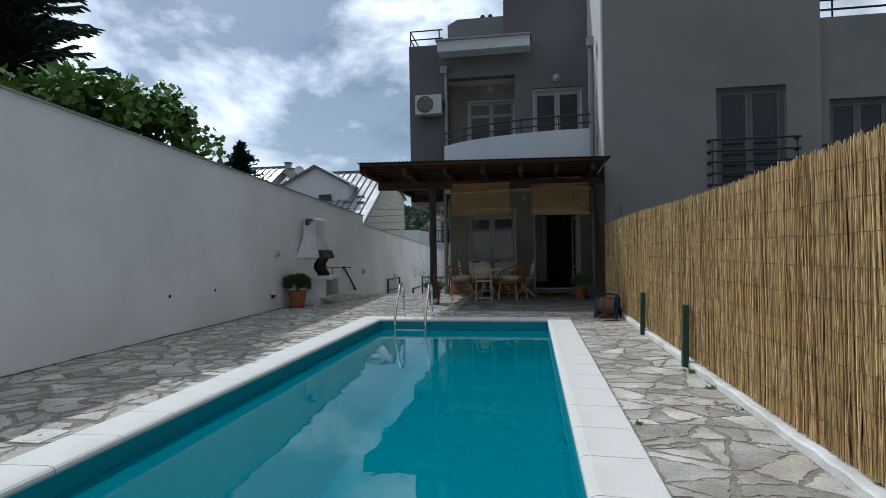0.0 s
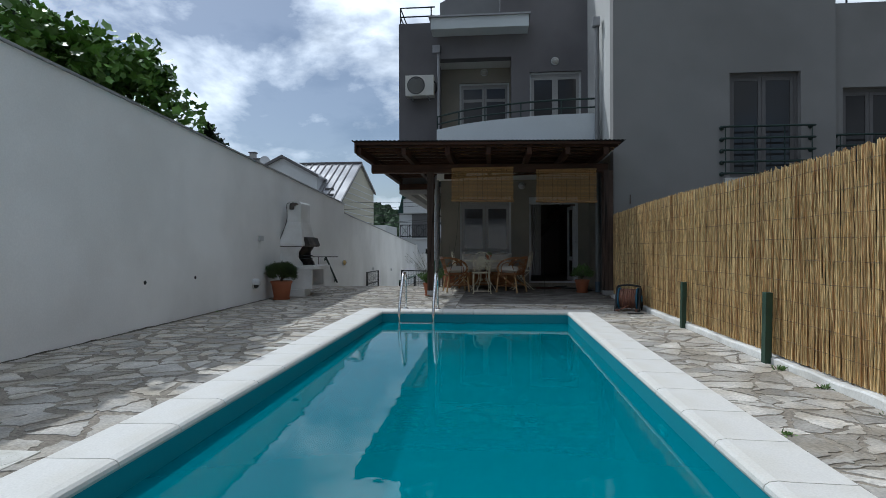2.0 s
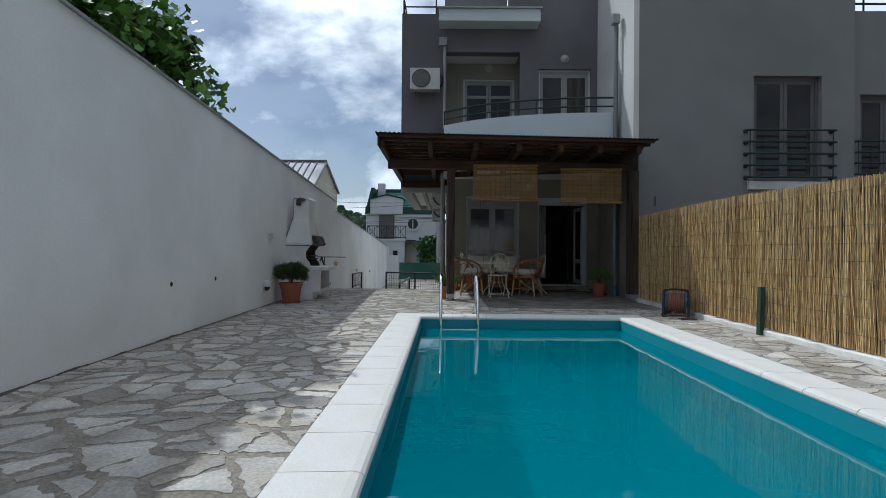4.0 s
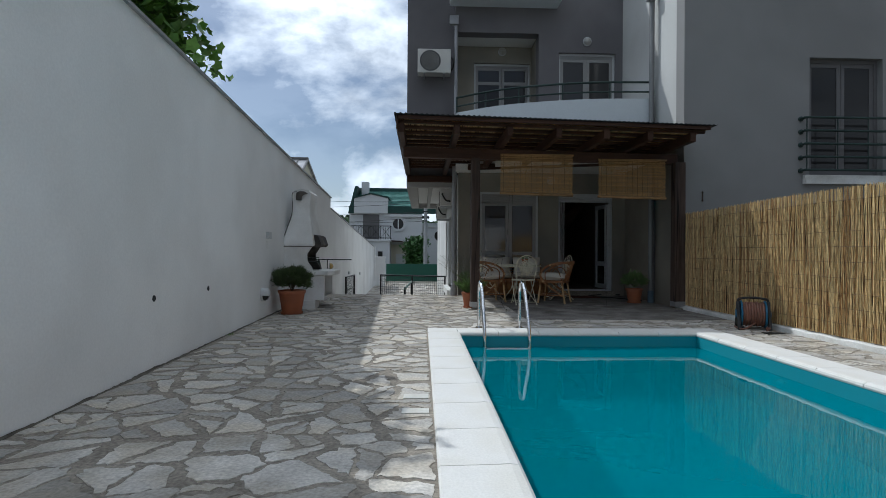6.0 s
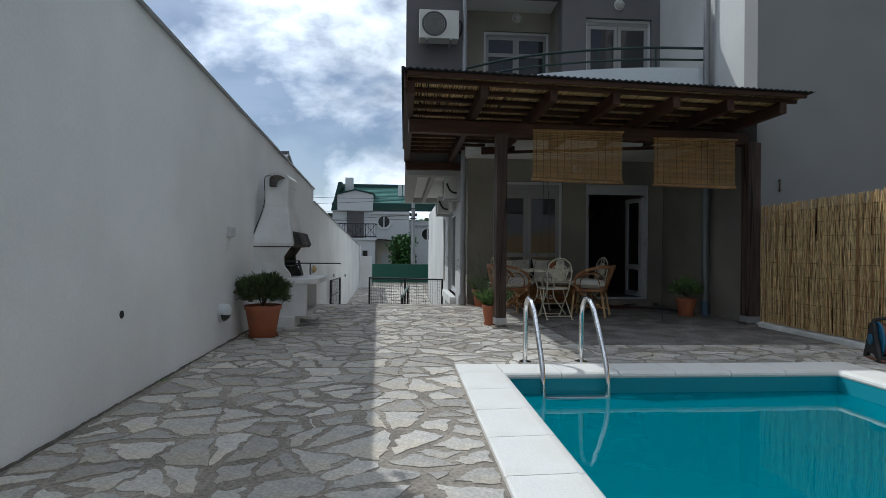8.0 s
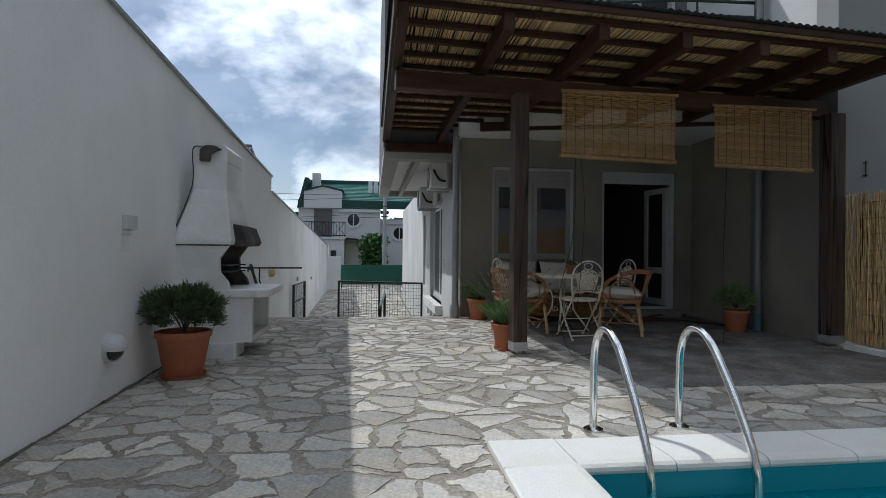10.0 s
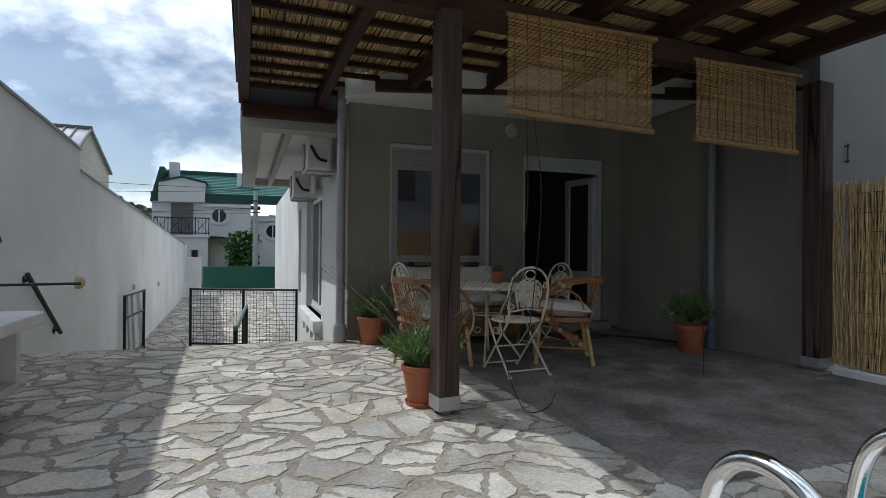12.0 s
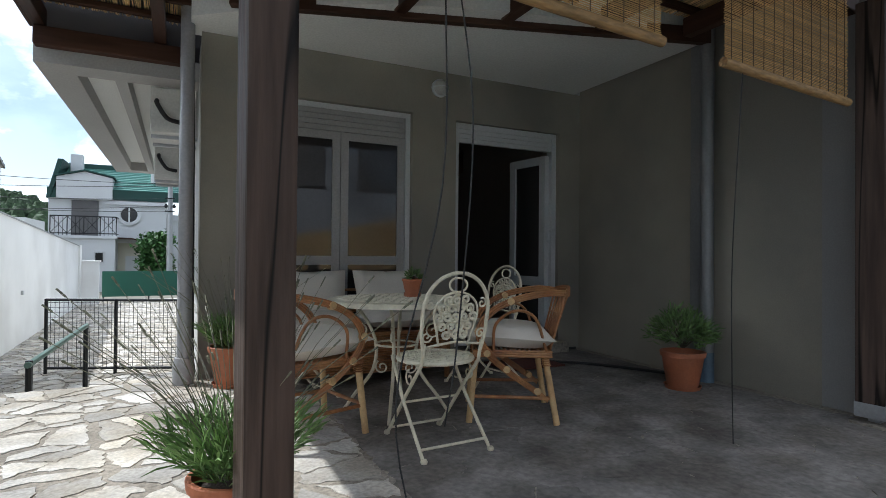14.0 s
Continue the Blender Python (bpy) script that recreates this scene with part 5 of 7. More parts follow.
def flower_pot(x, y, z, r, h, label, saucer=True):
    t = thing("potted_plant", (x, y, z), label, "potted plant")
    b = 0.02 if saucer else 0.0
    bm = lathe(bmesh.new(), [(r * 0.66, b), (r * 0.70, b + 0.01), (r * 0.93, h * 0.86), (r * 0.94, h * 0.87), (r, h * 0.875), (r * 1.02, h * 0.985), (r * 0.99, h), (r * 0.9, h), (r * 0.88, h * 0.86), (r * 0.87, h * 0.82)], 32)
    bm.transform(Matrix.Translation((x, y, z)))
    part("pot", bm, TERRA, t, "terracotta pot", True)
    if saucer:
        bm = lathe(bmesh.new(), [(r * 0.76, 0.0), (r * 0.84, 0.03), (r * 0.80, 0.03), (r * 0.72, 0.012)], 32)
        bm.transform(Matrix.Translation((x, y, z)))
        part("saucer", bm, TERRA, t, "terracotta saucer", True)
    bm = lathe(bmesh.new(), [(r * 0.86, h * 0.84), (r * 0.5, h * 0.88), (0.01, h * 0.9)], 20)
    bm.transform(Matrix.Translation((x, y, z)))
    part("soil", bm, SOIL, t, smooth=True)
    return t


def bush(t, x, y, z, rx, rz, n, mat, leaf_len, leaf_w, seed, label):
    r = random.Random(seed)
    clumps = []
    for _ in range(70):
        a, u = r.uniform(0, 2 * math.pi), r.uniform(-0.25, 1)
        k = r.uniform(0.55, 1.0)
        q = math.sqrt(max(0, 1 - u * u))
        clumps.append((Vector((q * math.cos(a) * rx * k, q * math.sin(a) * rx * k, u * rz * k)), Vector((q * math.cos(a), q * math.sin(a), u + 0.4))))

    def base_of(g):
        c, d = g.choice(clumps)
        return Vector((x, y, z)) + c + Vector((g.gauss(0, rx * 0.10), g.gauss(0, rx * 0.10), g.gauss(0, rx * 0.09))), d
    under(blades(r, n, base_of, leaf_len, leaf_w, mat, "leaves", 0.1, 0.55), t, label, "stuff")
    for k in range(14):
        c, d = clumps[k]
        bm = bmesh.new()
        tube(bm, [(x + c.x * 0.05, y + c.y * 0.05, z - rz * 0.55), (x + c.x * 0.4, y + c.y * 0.4, z + c.z * 0.3 - rz * 0.2), (x + c.x * 0.9, y + c.y * 0.9, z + c.z * 0.9)], 0.006, 5, r_end=0.002)
        part("stem", bm, BARK, t)


def lavender(t, x, y, z, spread, height, n, stalks, seed):
    r = random.Random(seed)

    def base_of(g):
        a, k = g.uniform(0, 2 * math.pi), math.sqrt(g.random())
        h = g.uniform(0, 1)
        out = spread * k * (0.35 + 0.75 * h)
        return Vector((x + out * math.cos(a), y + out * math.sin(a), z + height * h * 0.75 * (1 - 0.35 * k))), Vector((math.cos(a) * k * 0.9, math.sin(a) * k * 0.9, 1.0))
    under(blades(r, n, base_of, 0.10, 0.0075, LAVENDER, "leaves", 0.5, 0.35), t, "narrow grey-green leaves", "stuff")
    verts_r, heads = [], []
    for _ in range(stalks):
        a, k = r.uniform(0, 2 * math.pi), r.uniform(0.2, 1.0)
        L = r.uniform(0.3, 0.72) * height / 0.28
        p = Vector((x + 0.04 * math.cos(a), y + 0.04 * math.sin(a), z + 0.05))
        d = Vector((math.cos(a) * k, math.sin(a) * k, 1.0)).normalized()
        m_ = p + d * L * 0.6
        e = p + d * L + Vector((math.cos(a), math.sin(a), 0)) * 0.10 * k
        verts_r += [(p, m_, 0.0014), (m_, e, 0.0011)]
        for j in range(3):
            q = e - (e - m_).normalized() * 0.012 * j
            heads.append((q, q + (e - m_).normalized() * 0.011, 0.0032))
    v, f = rod_mesh(verts_r + heads, 4)
    under(from_lists("dry_growth", v, f, LAV_STALK), t, "thin dry lavender stalks", "stuff")


t = flower_pot(-4.98, 11.03, 0.0, 0.205, 0.36, "terracotta pot with a rounded green juniper beside the barbecue")
bush(t, -4.98, 11.03, 0.48, 0.28, 0.23, 13000, LEAF, 0.042, 0.008, 3, "dense green sprays")
t = flower_pot(-2.17, 11.98, 0.0, 0.15, 0.27, "terracotta pot of lavender standing against the pergola post")
lavender(t, -2.17, 11.98, 0.26, 0.25, 0.30, 1700, 70, 4)
t = flower_pot(-1.98, 14.42, 0.0, 0.165, 0.30, "terracotta pot of lavender by the house wall")
lavender(t, -1.98, 14.42, 0.28, 0.22, 0.32, 1500, 45, 5)
t = flower_pot(1.08, 12.98, 0.0, 0.16, 0.28, "terracotta pot with a leafy herb by the wall")
bush(t, 1.08, 12.98, 0.40, 0.22, 0.17, 1400, LAVENDER, 0.06, 0.012, 6, "leafy green herb")


# ---- terrace furniture ----
def spiral(cx, cy, r, turns, a0, way=1, n=16):
    return [(cx + r * (1 - 0.78 * i / n) * math.cos(a0 + way * 2 * math.pi * turns * i / n), cy + r * (1 - 0.78 * i / n) * math.sin(a0 + way * 2 * math.pi * turns * i / n)) for i in range(n + 1)]


def scroll_field(inside, step, r, put, seed, wire):
    """Scrollwork: many small spirals on a grid, laid by put(a, b) into space."""
    g = random.Random(seed)
    bm = bmesh.new()
    k = 0
    for i in range(-12, 13):
        for j in range(-12, 13):
            a, b = (i + 0.5 * (j % 2)) * step, j * step * 0.88
            if inside(a, b):
                k += 1
                tube(bm, [put(*p) for p in spiral(a, b, r, 1.35, g.uniform(0, 6.28), 1 if k % 2 else -1, 11)], wire, 4)
    return bm


def bistro_chair(m, label):
    """Folding wrought-iron chair; local y is the way it faces."""
    c = thing("bistro_chair", (0, 0, 0), label, "chair", "cream iron chairs")
    zs = 0.445
    for sx in (-1, 1):
        bm = bmesh.new()
        tube(bm, [(sx * 0.165, 0.24, 0.0), (sx * 0.165, 0.02, 0.25), (sx * 0.165, -0.16, zs), (sx * 0.165, -0.185, 0.55)], 0.0095, 8)
        part("leg", bm, CREAM_METAL, c, smooth=True)
        bm = bmesh.new()
        tube(bm, [(sx * 0.19, -0.24, 0.0), (sx * 0.185, 0.0, 0.24), (sx * 0.18, 0.15, zs)], 0.0095, 8)
        part("leg", bm, CREAM_METAL, c, smooth=True)
        for yy, xx in ((0.24, 0.165), (-0.24, 0.19)):
            bm = lathe(bmesh.new(), [(0.016, 0), (0.018, 0.012), (0.012, 0.02)], 10, sx * xx, yy)
            part("foot", bm, CREAM_METAL, c, smooth=True)
        bm = bmesh.new()
        tube(bm, [(sx * 0.175 + 0, p[0], p[1]) for p in spiral(-0.05, 0.36, 0.045, 1.2, 1.5, sx)], 0.005, 5)
        part("scroll", bm, CREAM_METAL, c)
    for y, z, w in ((0.20, 0.045, 0.165), (-0.20, 0.05, 0.19), (0.05, 0.215, 0.165)):
        bm = bmesh.new()
        tube(bm, [(-w, y, z), (w, y, z)], 0.007, 6)
        part("stretcher", bm, CREAM_METAL, c, smooth=True)
    # seat: a rim and pierced scrolls
    bm = bmesh.new()
    tube(bm, [(0.195 * math.cos(a * math.pi / 18), 0.195 * math.sin(a * math.pi / 18), zs) for a in range(36)], 0.012, 8, True)
    seat = part("seat", bm, CREAM_METAL, c, "round pierced seat", True)
    bm = scroll_field(lambda a, b: a * a + b * b < 0.172 ** 2, 0.047, 0.026, lambda a, b: (a, b, zs + 0.004), 2, 0.0088)
    part("seat_scrollwork", bm, CREAM_METAL, seat, kind="stuff")
    bm = bmesh.new()
    for k in range(-3, 4):
        w = math.sqrt(0.19 ** 2 - (k * 0.05) ** 2)
        box(bm, -w, w, k * 0.05 - 0.007, k * 0.05 + 0.007, zs - 0.004, zs + 0.002)
    part("seat_grid", bm, CREAM_METAL, seat, kind="stuff")
    # back: outer hoop, inner shield of scrolls
    lean = lambda z: -0.175 - (z - 0.5) * 0.16
    hoop = [(-0.165, 0.50), (-0.185, 0.60), (-0.187, 0.70)] + [(0.187 * math.cos(math.pi - a * math.pi / 14), 0.71 + 0.185 * math.sin(a * math.pi / 14)) for a in range(15)] + [(0.187, 0.70), (0.185, 0.60), (0.165, 0.50)]
    bm = bmesh.new()
    tube(bm, [(x, lean(z), z) for x, z in hoop], 0.010, 8)
    back = part("backrest", bm, CREAM_METAL, c, "arched scrollwork backrest", True)
    shield = [(-0.085, 0.535), (-0.10, 0.60), (-0.125, 0.68)] + [(0.125 * math.cos(math.pi - a * math.pi / 12), 0.70 + 0.10 * math.sin(a * math.pi / 12)) for a in range(13)] + [(0.125, 0.68), (0.10, 0.60), (0.085, 0.535)]
    bm = bmesh.new()
    tube(bm, [(x, lean(z), z) for x, z in shield], 0.006, 6)
    part("shield", bm, CREAM_METAL, back, smooth=True)
    inside = lambda a, b: abs(a) < 0.085 + (b + 0.13) * 0.16 and -0.125 < b < 0.11 - a * a * 5
    bm = scroll_field(inside, 0.049, 0.027, lambda a, b: (a, lean(b + 0.675), b + 0.675), 4, 0.0088)
    part("scrollwork", bm, CREAM_METAL, back, kind="stuff")
    bm = bmesh.new()
    tube(bm, [(0.05 * math.cos(a * math.pi / 10), lean(0.835), 0.835 + 0.035 * math.sin(a * math.pi / 10)) for a in range(20)], 0.006, 5, True)
    part("crest", bm, CREAM_METAL, back)
    for sx in (-1, 1):
        bm = bmesh.new()
        tube(bm, [(p[0], lean(p[1]), p[1]) for p in spiral(sx * 0.155, 0.585, 0.03, 1.2, 0, sx)], 0.005, 5)
        part("side_scroll", bm, CREAM_METAL, back)
        bm = bmesh.new()
        tube(bm, [(p[0], lean(p[1]), p[1]) for p in spiral(sx * 0.148, 0.74, 0.028, 1.2, 2, -sx)], 0.005, 5)
        part("side_scroll", bm, CREAM_METAL, back)
    bm = bmesh.new()
    tube(bm, [(-0.175, lean(0.53), 0.53), (0, lean(0.55), 0.55), (0.175, lean(0.53), 0.53)], 0.007, 6)
    part("lower_rail", bm, CREAM_METAL, back, smooth=True)
    c.matrix_basis = m
    return c


bistro_chair(pose(-1.125, 12.67, 0.005, 0, 0, 4), "cream wrought-iron bistro chair with a scrollwork back")
bistro_chair(pose(-0.20, 13.75, 0.005, 0, 0, 100), "cream wrought-iron bistro chair beside the round table")
bistro_chair(pose(-1.62, 13.85, 0.005, 0, 0, -75), "cream wrought-iron bistro chair near the window")

# round iron table
table = thing("round_table", (-1.09, 13.33, 0), "cream wrought-iron round table with a pierced top", "table")
TZ = 0.705
bm = lathe(bmesh.new(), [(0.36, TZ - 0.008), (0.425, TZ - 0.03), (0.435, TZ - 0.028), (0.432, TZ), (0.41, TZ + 0.004), (0.05, TZ + 0.004)], 48, -1.09, 13.33)
top = part("tabletop", bm, CREAM_METAL, table, "round cream tabletop", True)
bm = scroll_field(lambda a, b: a * a + b * b < 0.36 ** 2, 0.062, 0.034, lambda a, b: (-1.09 + a, 13.33 + b, TZ + 0.006), 8, 0.005)
part("top_scrollwork", bm, CREAM_METAL, top, kind="stuff")
for k in range(4):
    a = math.pi / 4 + k * math.pi / 2 + 0.3
    ca, sa = math.cos(a), math.sin(a)
    put = lambda r, z: (-1.09 + r * ca, 13.33 + r * sa, z)
    bm = bmesh.new()
    tube(bm, [put(*p) for p in curve_pts([(0.30, TZ - 0.02), (0.20, 0.58), (0.13, 0.42), (0.15, 0.25), (0.26, 0.10), (0.33, 0.0)], 5)], 0.011, 8)
    part("leg", bm, CREAM_METAL, table, smooth=True)
    for cz, rr, w in ((0.50, 0.055, 1), (0.27, 0.045, -1)):
        bm = bmesh.new()
        tube(bm, [put(*p) for p in spiral(0.235 if w > 0 else 0.09, cz, rr, 1.3, 1.0, w)], 0.006, 5)
        part("leg_scroll", bm, CREAM_METAL, table)
bm = bmesh.new()
tube(bm, [(-1.09 + 0.13 * math.cos(q * math.pi / 12), 13.33 + 0.13 * math.sin(q * math.pi / 12), 0.42) for q in range(24)], 0.007, 6, True)
part("leg_ring", bm, CREAM_METAL, table, smooth=True)
t = flower_pot(-0.97, 13.36, TZ + 0.005, 0.068, 0.12, "small terracotta pot with a succulent on the round table")
bush(t, -0.97, 13.36, TZ + 0.14, 0.05, 0.03, 120, LAVENDER, 0.04, 0.012, 9, "small fleshy leaves")


def puff(x0, x1, y0, y1, z0, z1, tilt=None):
    """A stuffed cushion: a box with swollen faces and pinched corners."""
    bm = bmesh.new()
    n = 10
    cx, cy, cz = (x0 + x1) / 2, (y0 + y1) / 2, (z0 + z1) / 2
    grid = {}
    for s in (-1, 1):
        for i in range(n + 1):
            for j in range(n + 1):
                u, v_ = 2 * i / n - 1, 2 * j / n - 1
                edge = max(abs(u), abs(v_))
                h = (1 - u ** 4) ** 0.5 * (1 - v_ ** 4) ** 0.5
                if edge == 1 and s == 1:
                    grid[s, i, j] = grid[-1, i, j]
                    continue
                pin = 1 - 0.07 * (1 - abs(u * v_))* edge ** 6 
                grid[s, i, j] = bm.verts.new((cx + u * (x1 - x0) / 2 * pin, cy + v_ * (y1 - y0) / 2 * pin, cz + s * h * (z1 - z0) / 2))
    for s in (-1, 1):
        for i in range(n):
            for j in range(n):
                q = [grid[s, i, j], grid[s, i + 1, j], grid[s, i + 1, j + 1], grid[s, i, j + 1]]
                bm.faces.new(q if s > 0 else q[::-1])
    if tilt:
        bm.transform(tilt)
    return bm


def rattan_chair(m, label):
    c = thing("rattan_armchair", (0, 0, 0), label, "armchair", "rattan armchairs")
    PALE = RATTAN_PALE
    for sx in (-1, 1):
        for y0_, y1_, lean in ((0.20, 0.24, 0.03), (-0.20, -0.27, 0.05)):
            bm = bmesh.new()
            tube(bm, [(sx * 0.20, y0_, 0.42), (sx * (0.20 + lean), y1_, 0.0)], 0.019, 10)
            leg = part("leg", bm, PALE, c, "pale cane leg", True)
            bm = bmesh.new()
            for k in range(5):
                zz = 0.34 + 0.012 * k
                f_ = (0.42 - zz) / 0.42
                tube(bm, [(sx * (0.20 + lean * f_) + 0.022 * math.cos(a * math.pi / 5), y0_ + (y1_ - y0_) * f_ + 0.022 * math.sin(a * math.pi / 5), zz) for a in range(10)], 0.005, 4, True)
            part("binding", bm, RATTAN, leg)
        # arm loops, three canes side by side
        for k in range(3):
            o = 0.013 * k
            pts = [(sx * (0.17 + o * 0.2), -0.33 - o * 0.2, 0.77 - o), (sx * (0.235 + o * 0.2), -0.20, 0.775 - o), (sx * (0.27 + o * 0.2), 0.0, 0.73 - o), (sx * (0.275 + o * 0.2), 0.15 - o, 0.64 - o * 0.5), (sx * (0.27 + o * 0.2), 0.20 - o, 0.52), (sx * 0.255, 0.14 - o, 0.40 + o * 0.5), (sx * 0.24, 0.03, 0.30 + o), (sx * 0.235, -0.10, 0.21 + o), (sx * 0.235, -0.22, 0.13 + o * 0.6)]
            bm = bmesh.new()
            tube(bm, curve_pts(pts, 5), 0.0078, 7)
            part("arm_cane", bm, RATTAN, c, smooth=True)
        # pale cane wraps round the arm bundle
        for (wx_, wy_, wz_) in ((0.272, 0.0, 0.715), (0.277, 0.19, 0.54), (0.257, 0.135, 0.41), (0.24, 0.02, 0.315), (0.236, -0.16, 0.19)):
            bm = bmesh.new()
            tube(bm, [(sx * (wx_ - 0.018), wy_ - 0.006, wz_ - 0.004), (sx * (wx_ + 0.014), wy_ + 0.004, wz_ + 0.002)], 0.021, 8)
            part("cane_wrap", bm, RATTAN_PALE, c, smooth=True)
        bm = bmesh.new()
        tube(bm, curve_pts([(sx * 0.235, -0.21, 0.42), (sx * 0.26, -0.14, 0.62), (sx * 0.27, -0.02, 0.66), (sx * 0.268, 0.09, 0.58), (sx * 0.25, 0.10, 0.43)], 5), 0.009, 7)
        part("inner_loop", bm, RATTAN, c, smooth=True)
        bm = bmesh.new()
        tube(bm, [(sx * 0.215, 0.215, 0.15), (sx * 0.235, -0.245, 0.15)], 0.011, 8)
        part("stretcher", bm, RATTAN, c, smooth=True)
    bm = bmesh.new()
    tube(bm, [(-0.215, 0.22, 0.16), (0.215, 0.22, 0.16)], 0.011, 8)
    part("stretcher", bm, RATTAN, c, smooth=True)
    for k in range(4):
        z = 0.775 - 0.014 * k
        bm = bmesh.new()
        tube(bm, curve_pts([(-0.17, -0.33, z), (-0.09, -0.365, z + 0.012), (0, -0.375, z + 0.015), (0.09, -0.365, z + 0.012), (0.17, -0.33, z)], 5), 0.009, 7)
        part("top_rail", bm, RATTAN, c, smooth=True)
    for k in range(11):
        x = -0.185 + 0.037 * k
        yt = -0.375 + 0.05 * (x / 0.185) ** 2
        bm = bmesh.new()
        tube(bm, [(x * 0.95, -0.235, 0.40), (x, (yt - 0.24) / 2, 0.58), (x, yt, 0.76)], 0.0065, 6)
        part("back_cane", bm, RATTAN, c, smooth=True)
    for z in (0.50, 0.62):
        y = -0.25 - (z - 0.42) * 0.33
        bm = bmesh.new()
        tube(bm, [(-0.19, y + 0.02, z), (0, y - 0.02, z), (0.19, y + 0.02, z)], 0.007, 6)
        part("back_weave", bm, RATTAN, c, smooth=True)
    bm = bmesh.new()
    for k in range(3):
        o = 0.014 * k
        tube(bm, [(-0.235, -0.24, 0.42 - o), (-0.235, 0.215, 0.42 - o), (0.235, 0.215, 0.42 - o), (0.235, -0.24, 0.42 - o)], 0.0075, 6, True)
    part("seat_frame", bm, RATTAN, c)
    bm = bmesh.new()
    for k in range(16):
        y = -0.22 + 0.028 * k
        tube(bm, [(-0.225, y, 0.422), (0.225, y, 0.422)], 0.009, 5)
    part("seat_weave", bm, RATTAN, c)
    c.matrix_basis = m
    return c


RATTAN_PALE = material("pale_cane", (0.52, 0.36, 0.18), 0.5, var=0.2, scale=10, grain=0.12, bump=0.1, tint=(0.42, 0.24, 0.10), tint_amount=0.5)


def seat_cushion(m, label):
    c = puff(-0.27, 0.27, -0.24, 0.30, 0.425, 0.57)
    c.transform(Matrix.Rotation(radians(3), 4, "X"))
    c.transform(m)
    solo("cushion", c, CUSHION, label, "cushion", group="seat cushions", smooth=True)


m1 = pose(-0.48, 12.98, 0.005, 0, 0, 62)
rattan_chair(m1, "rattan armchair with looped arms and pale cane legs")
seat_cushion(m1, "cream cotton cushion on a rattan armchair")
m2 = pose(-1.70, 13.12, 0.005, 0, 0, -75)
rattan_chair(m2, "rattan armchair with looped arms turned to the table")
seat_cushion(m2, "cream cotton cushion on a rattan armchair")

# rattan bench under the window
bench = thing("rattan_bench", (-1.0, 14.3, 0), "low rattan bench along the house wall", "bench")
for k in range(14):
    bm = bmesh.new()
    tube(bm, [(-1.72, 14.02, 0.10 + 0.02 * k), (-0.36, 14.02, 0.10 + 0.02 * k)], 0.010, 6)
    part("front_cane", bm, RATTAN, bench, smooth=True)
for x in (-1.70, -0.38):
    for y in (14.03, 14.62):
        bm = bmesh.new()
        tube(bm, [(x, y, 0), (x, y, 0.60 if y > 14.3 else 0.4)], 0.022, 8)
        part("leg", bm, RATTAN, bench, smooth=True)
bm = rbox(-1.74, -0.34, 14.0, 14.66, 0.37, 0.40, 0.008)
part("seat", bm, RATTAN, bench)
bm = bmesh.new()
for k in range(5):
    tube(bm, [(-1.72, 14.64, 0.44 + 0.06 * k), (-0.36, 14.64, 0.44 + 0.06 * k)], 0.013, 6)
part("back_cane", bm, RATTAN, bench)
for x0_, x1_ in ((-1.70, -1.05), (-1.03, -0.38)):
    bm = puff(x0_, x1_, 14.02, 14.58, 0.40, 0.54)
    solo("cushion", bm, CUSHION, "tufted cream seat cushion on the rattan bench", "cushion", group="bench cushions", smooth=True)
    bm = puff(x0_ + 0.02, x1_ - 0.02, -0.21, 0.21, -0.07, 0.07)
    bm.transform(Matrix.Translation(((0), 14.53, 0.65)) @ Matrix.Rotation(radians(72), 4, "X"))
    solo("back_cushion", bm, CUSHION, "plump cream back cushion leaning on the bench", "cushion", group="bench cushions", smooth=True)


# ---- gate and stair rail below the terrace ----
gate = thing("mesh_gate", (-3.4, 21.5, LOW), "dark steel gate with a square wire mesh", "gate")
GA, GB = Vector((-4.45, 21.95, 0)), Vector((-2.22, 21.05, 0))


def gp(k, z):
    p = GA.lerp(GB, k)
    return (p.x, p.y, z)


for k in (0.0, 0.5, 1.0):
    bm = bmesh.new()
    tube(bm, [gp(k, LOW), gp(k, 0.14)], 0.03, 8)
    part("upright", bm, BLACK_STEEL, gate)
for z in (LOW + 0.1, 0.12):
    bm = bmesh.new()
    tube(bm, [gp(0, z), gp(1, z)], 0.025, 8)
    part("rail", bm, BLACK_STEEL, gate)
rods = [(gp(k / 32, LOW + 0.1), gp(k / 32, 0.12), 0.004) for k in range(1, 32)] + [(gp(0, LOW + 0.1 + 0.09 * k), gp(1, LOW + 0.1 + 0.09 * k), 0.004) for k in range(1, 14)]
v, f = rod_mesh(rods, 4)
under(from_lists("wire_mesh", v, f, BLACK_STEEL), gate, "square wire mesh", "stuff")
gate2 = thing("open_gate_leaf", (-5.42, 20.9, LOW), "dark steel mesh gate leaf folded open along the wall", "gate")
LA, LB = Vector((-5.42, 20.15, 0)), Vector((-5.35, 21.75, 0))
for k in (0, 1):
    p = LA.lerp(LB, k)
    bm = bmesh.new()
    tube(bm, [(p.x, p.y, LOW), (p.x, p.y, 0.14)], 0.03, 8)
    part("upright", bm, BLACK_STEEL, gate2)
for z in (LOW + 0.1, -0.3, 0.12):
    bm = bmesh.new()
    tube(bm, [(LA.x, LA.y, z), (LB.x, LB.y, z)], 0.022, 8)
    part("rail", bm, BLACK_STEEL, gate2)
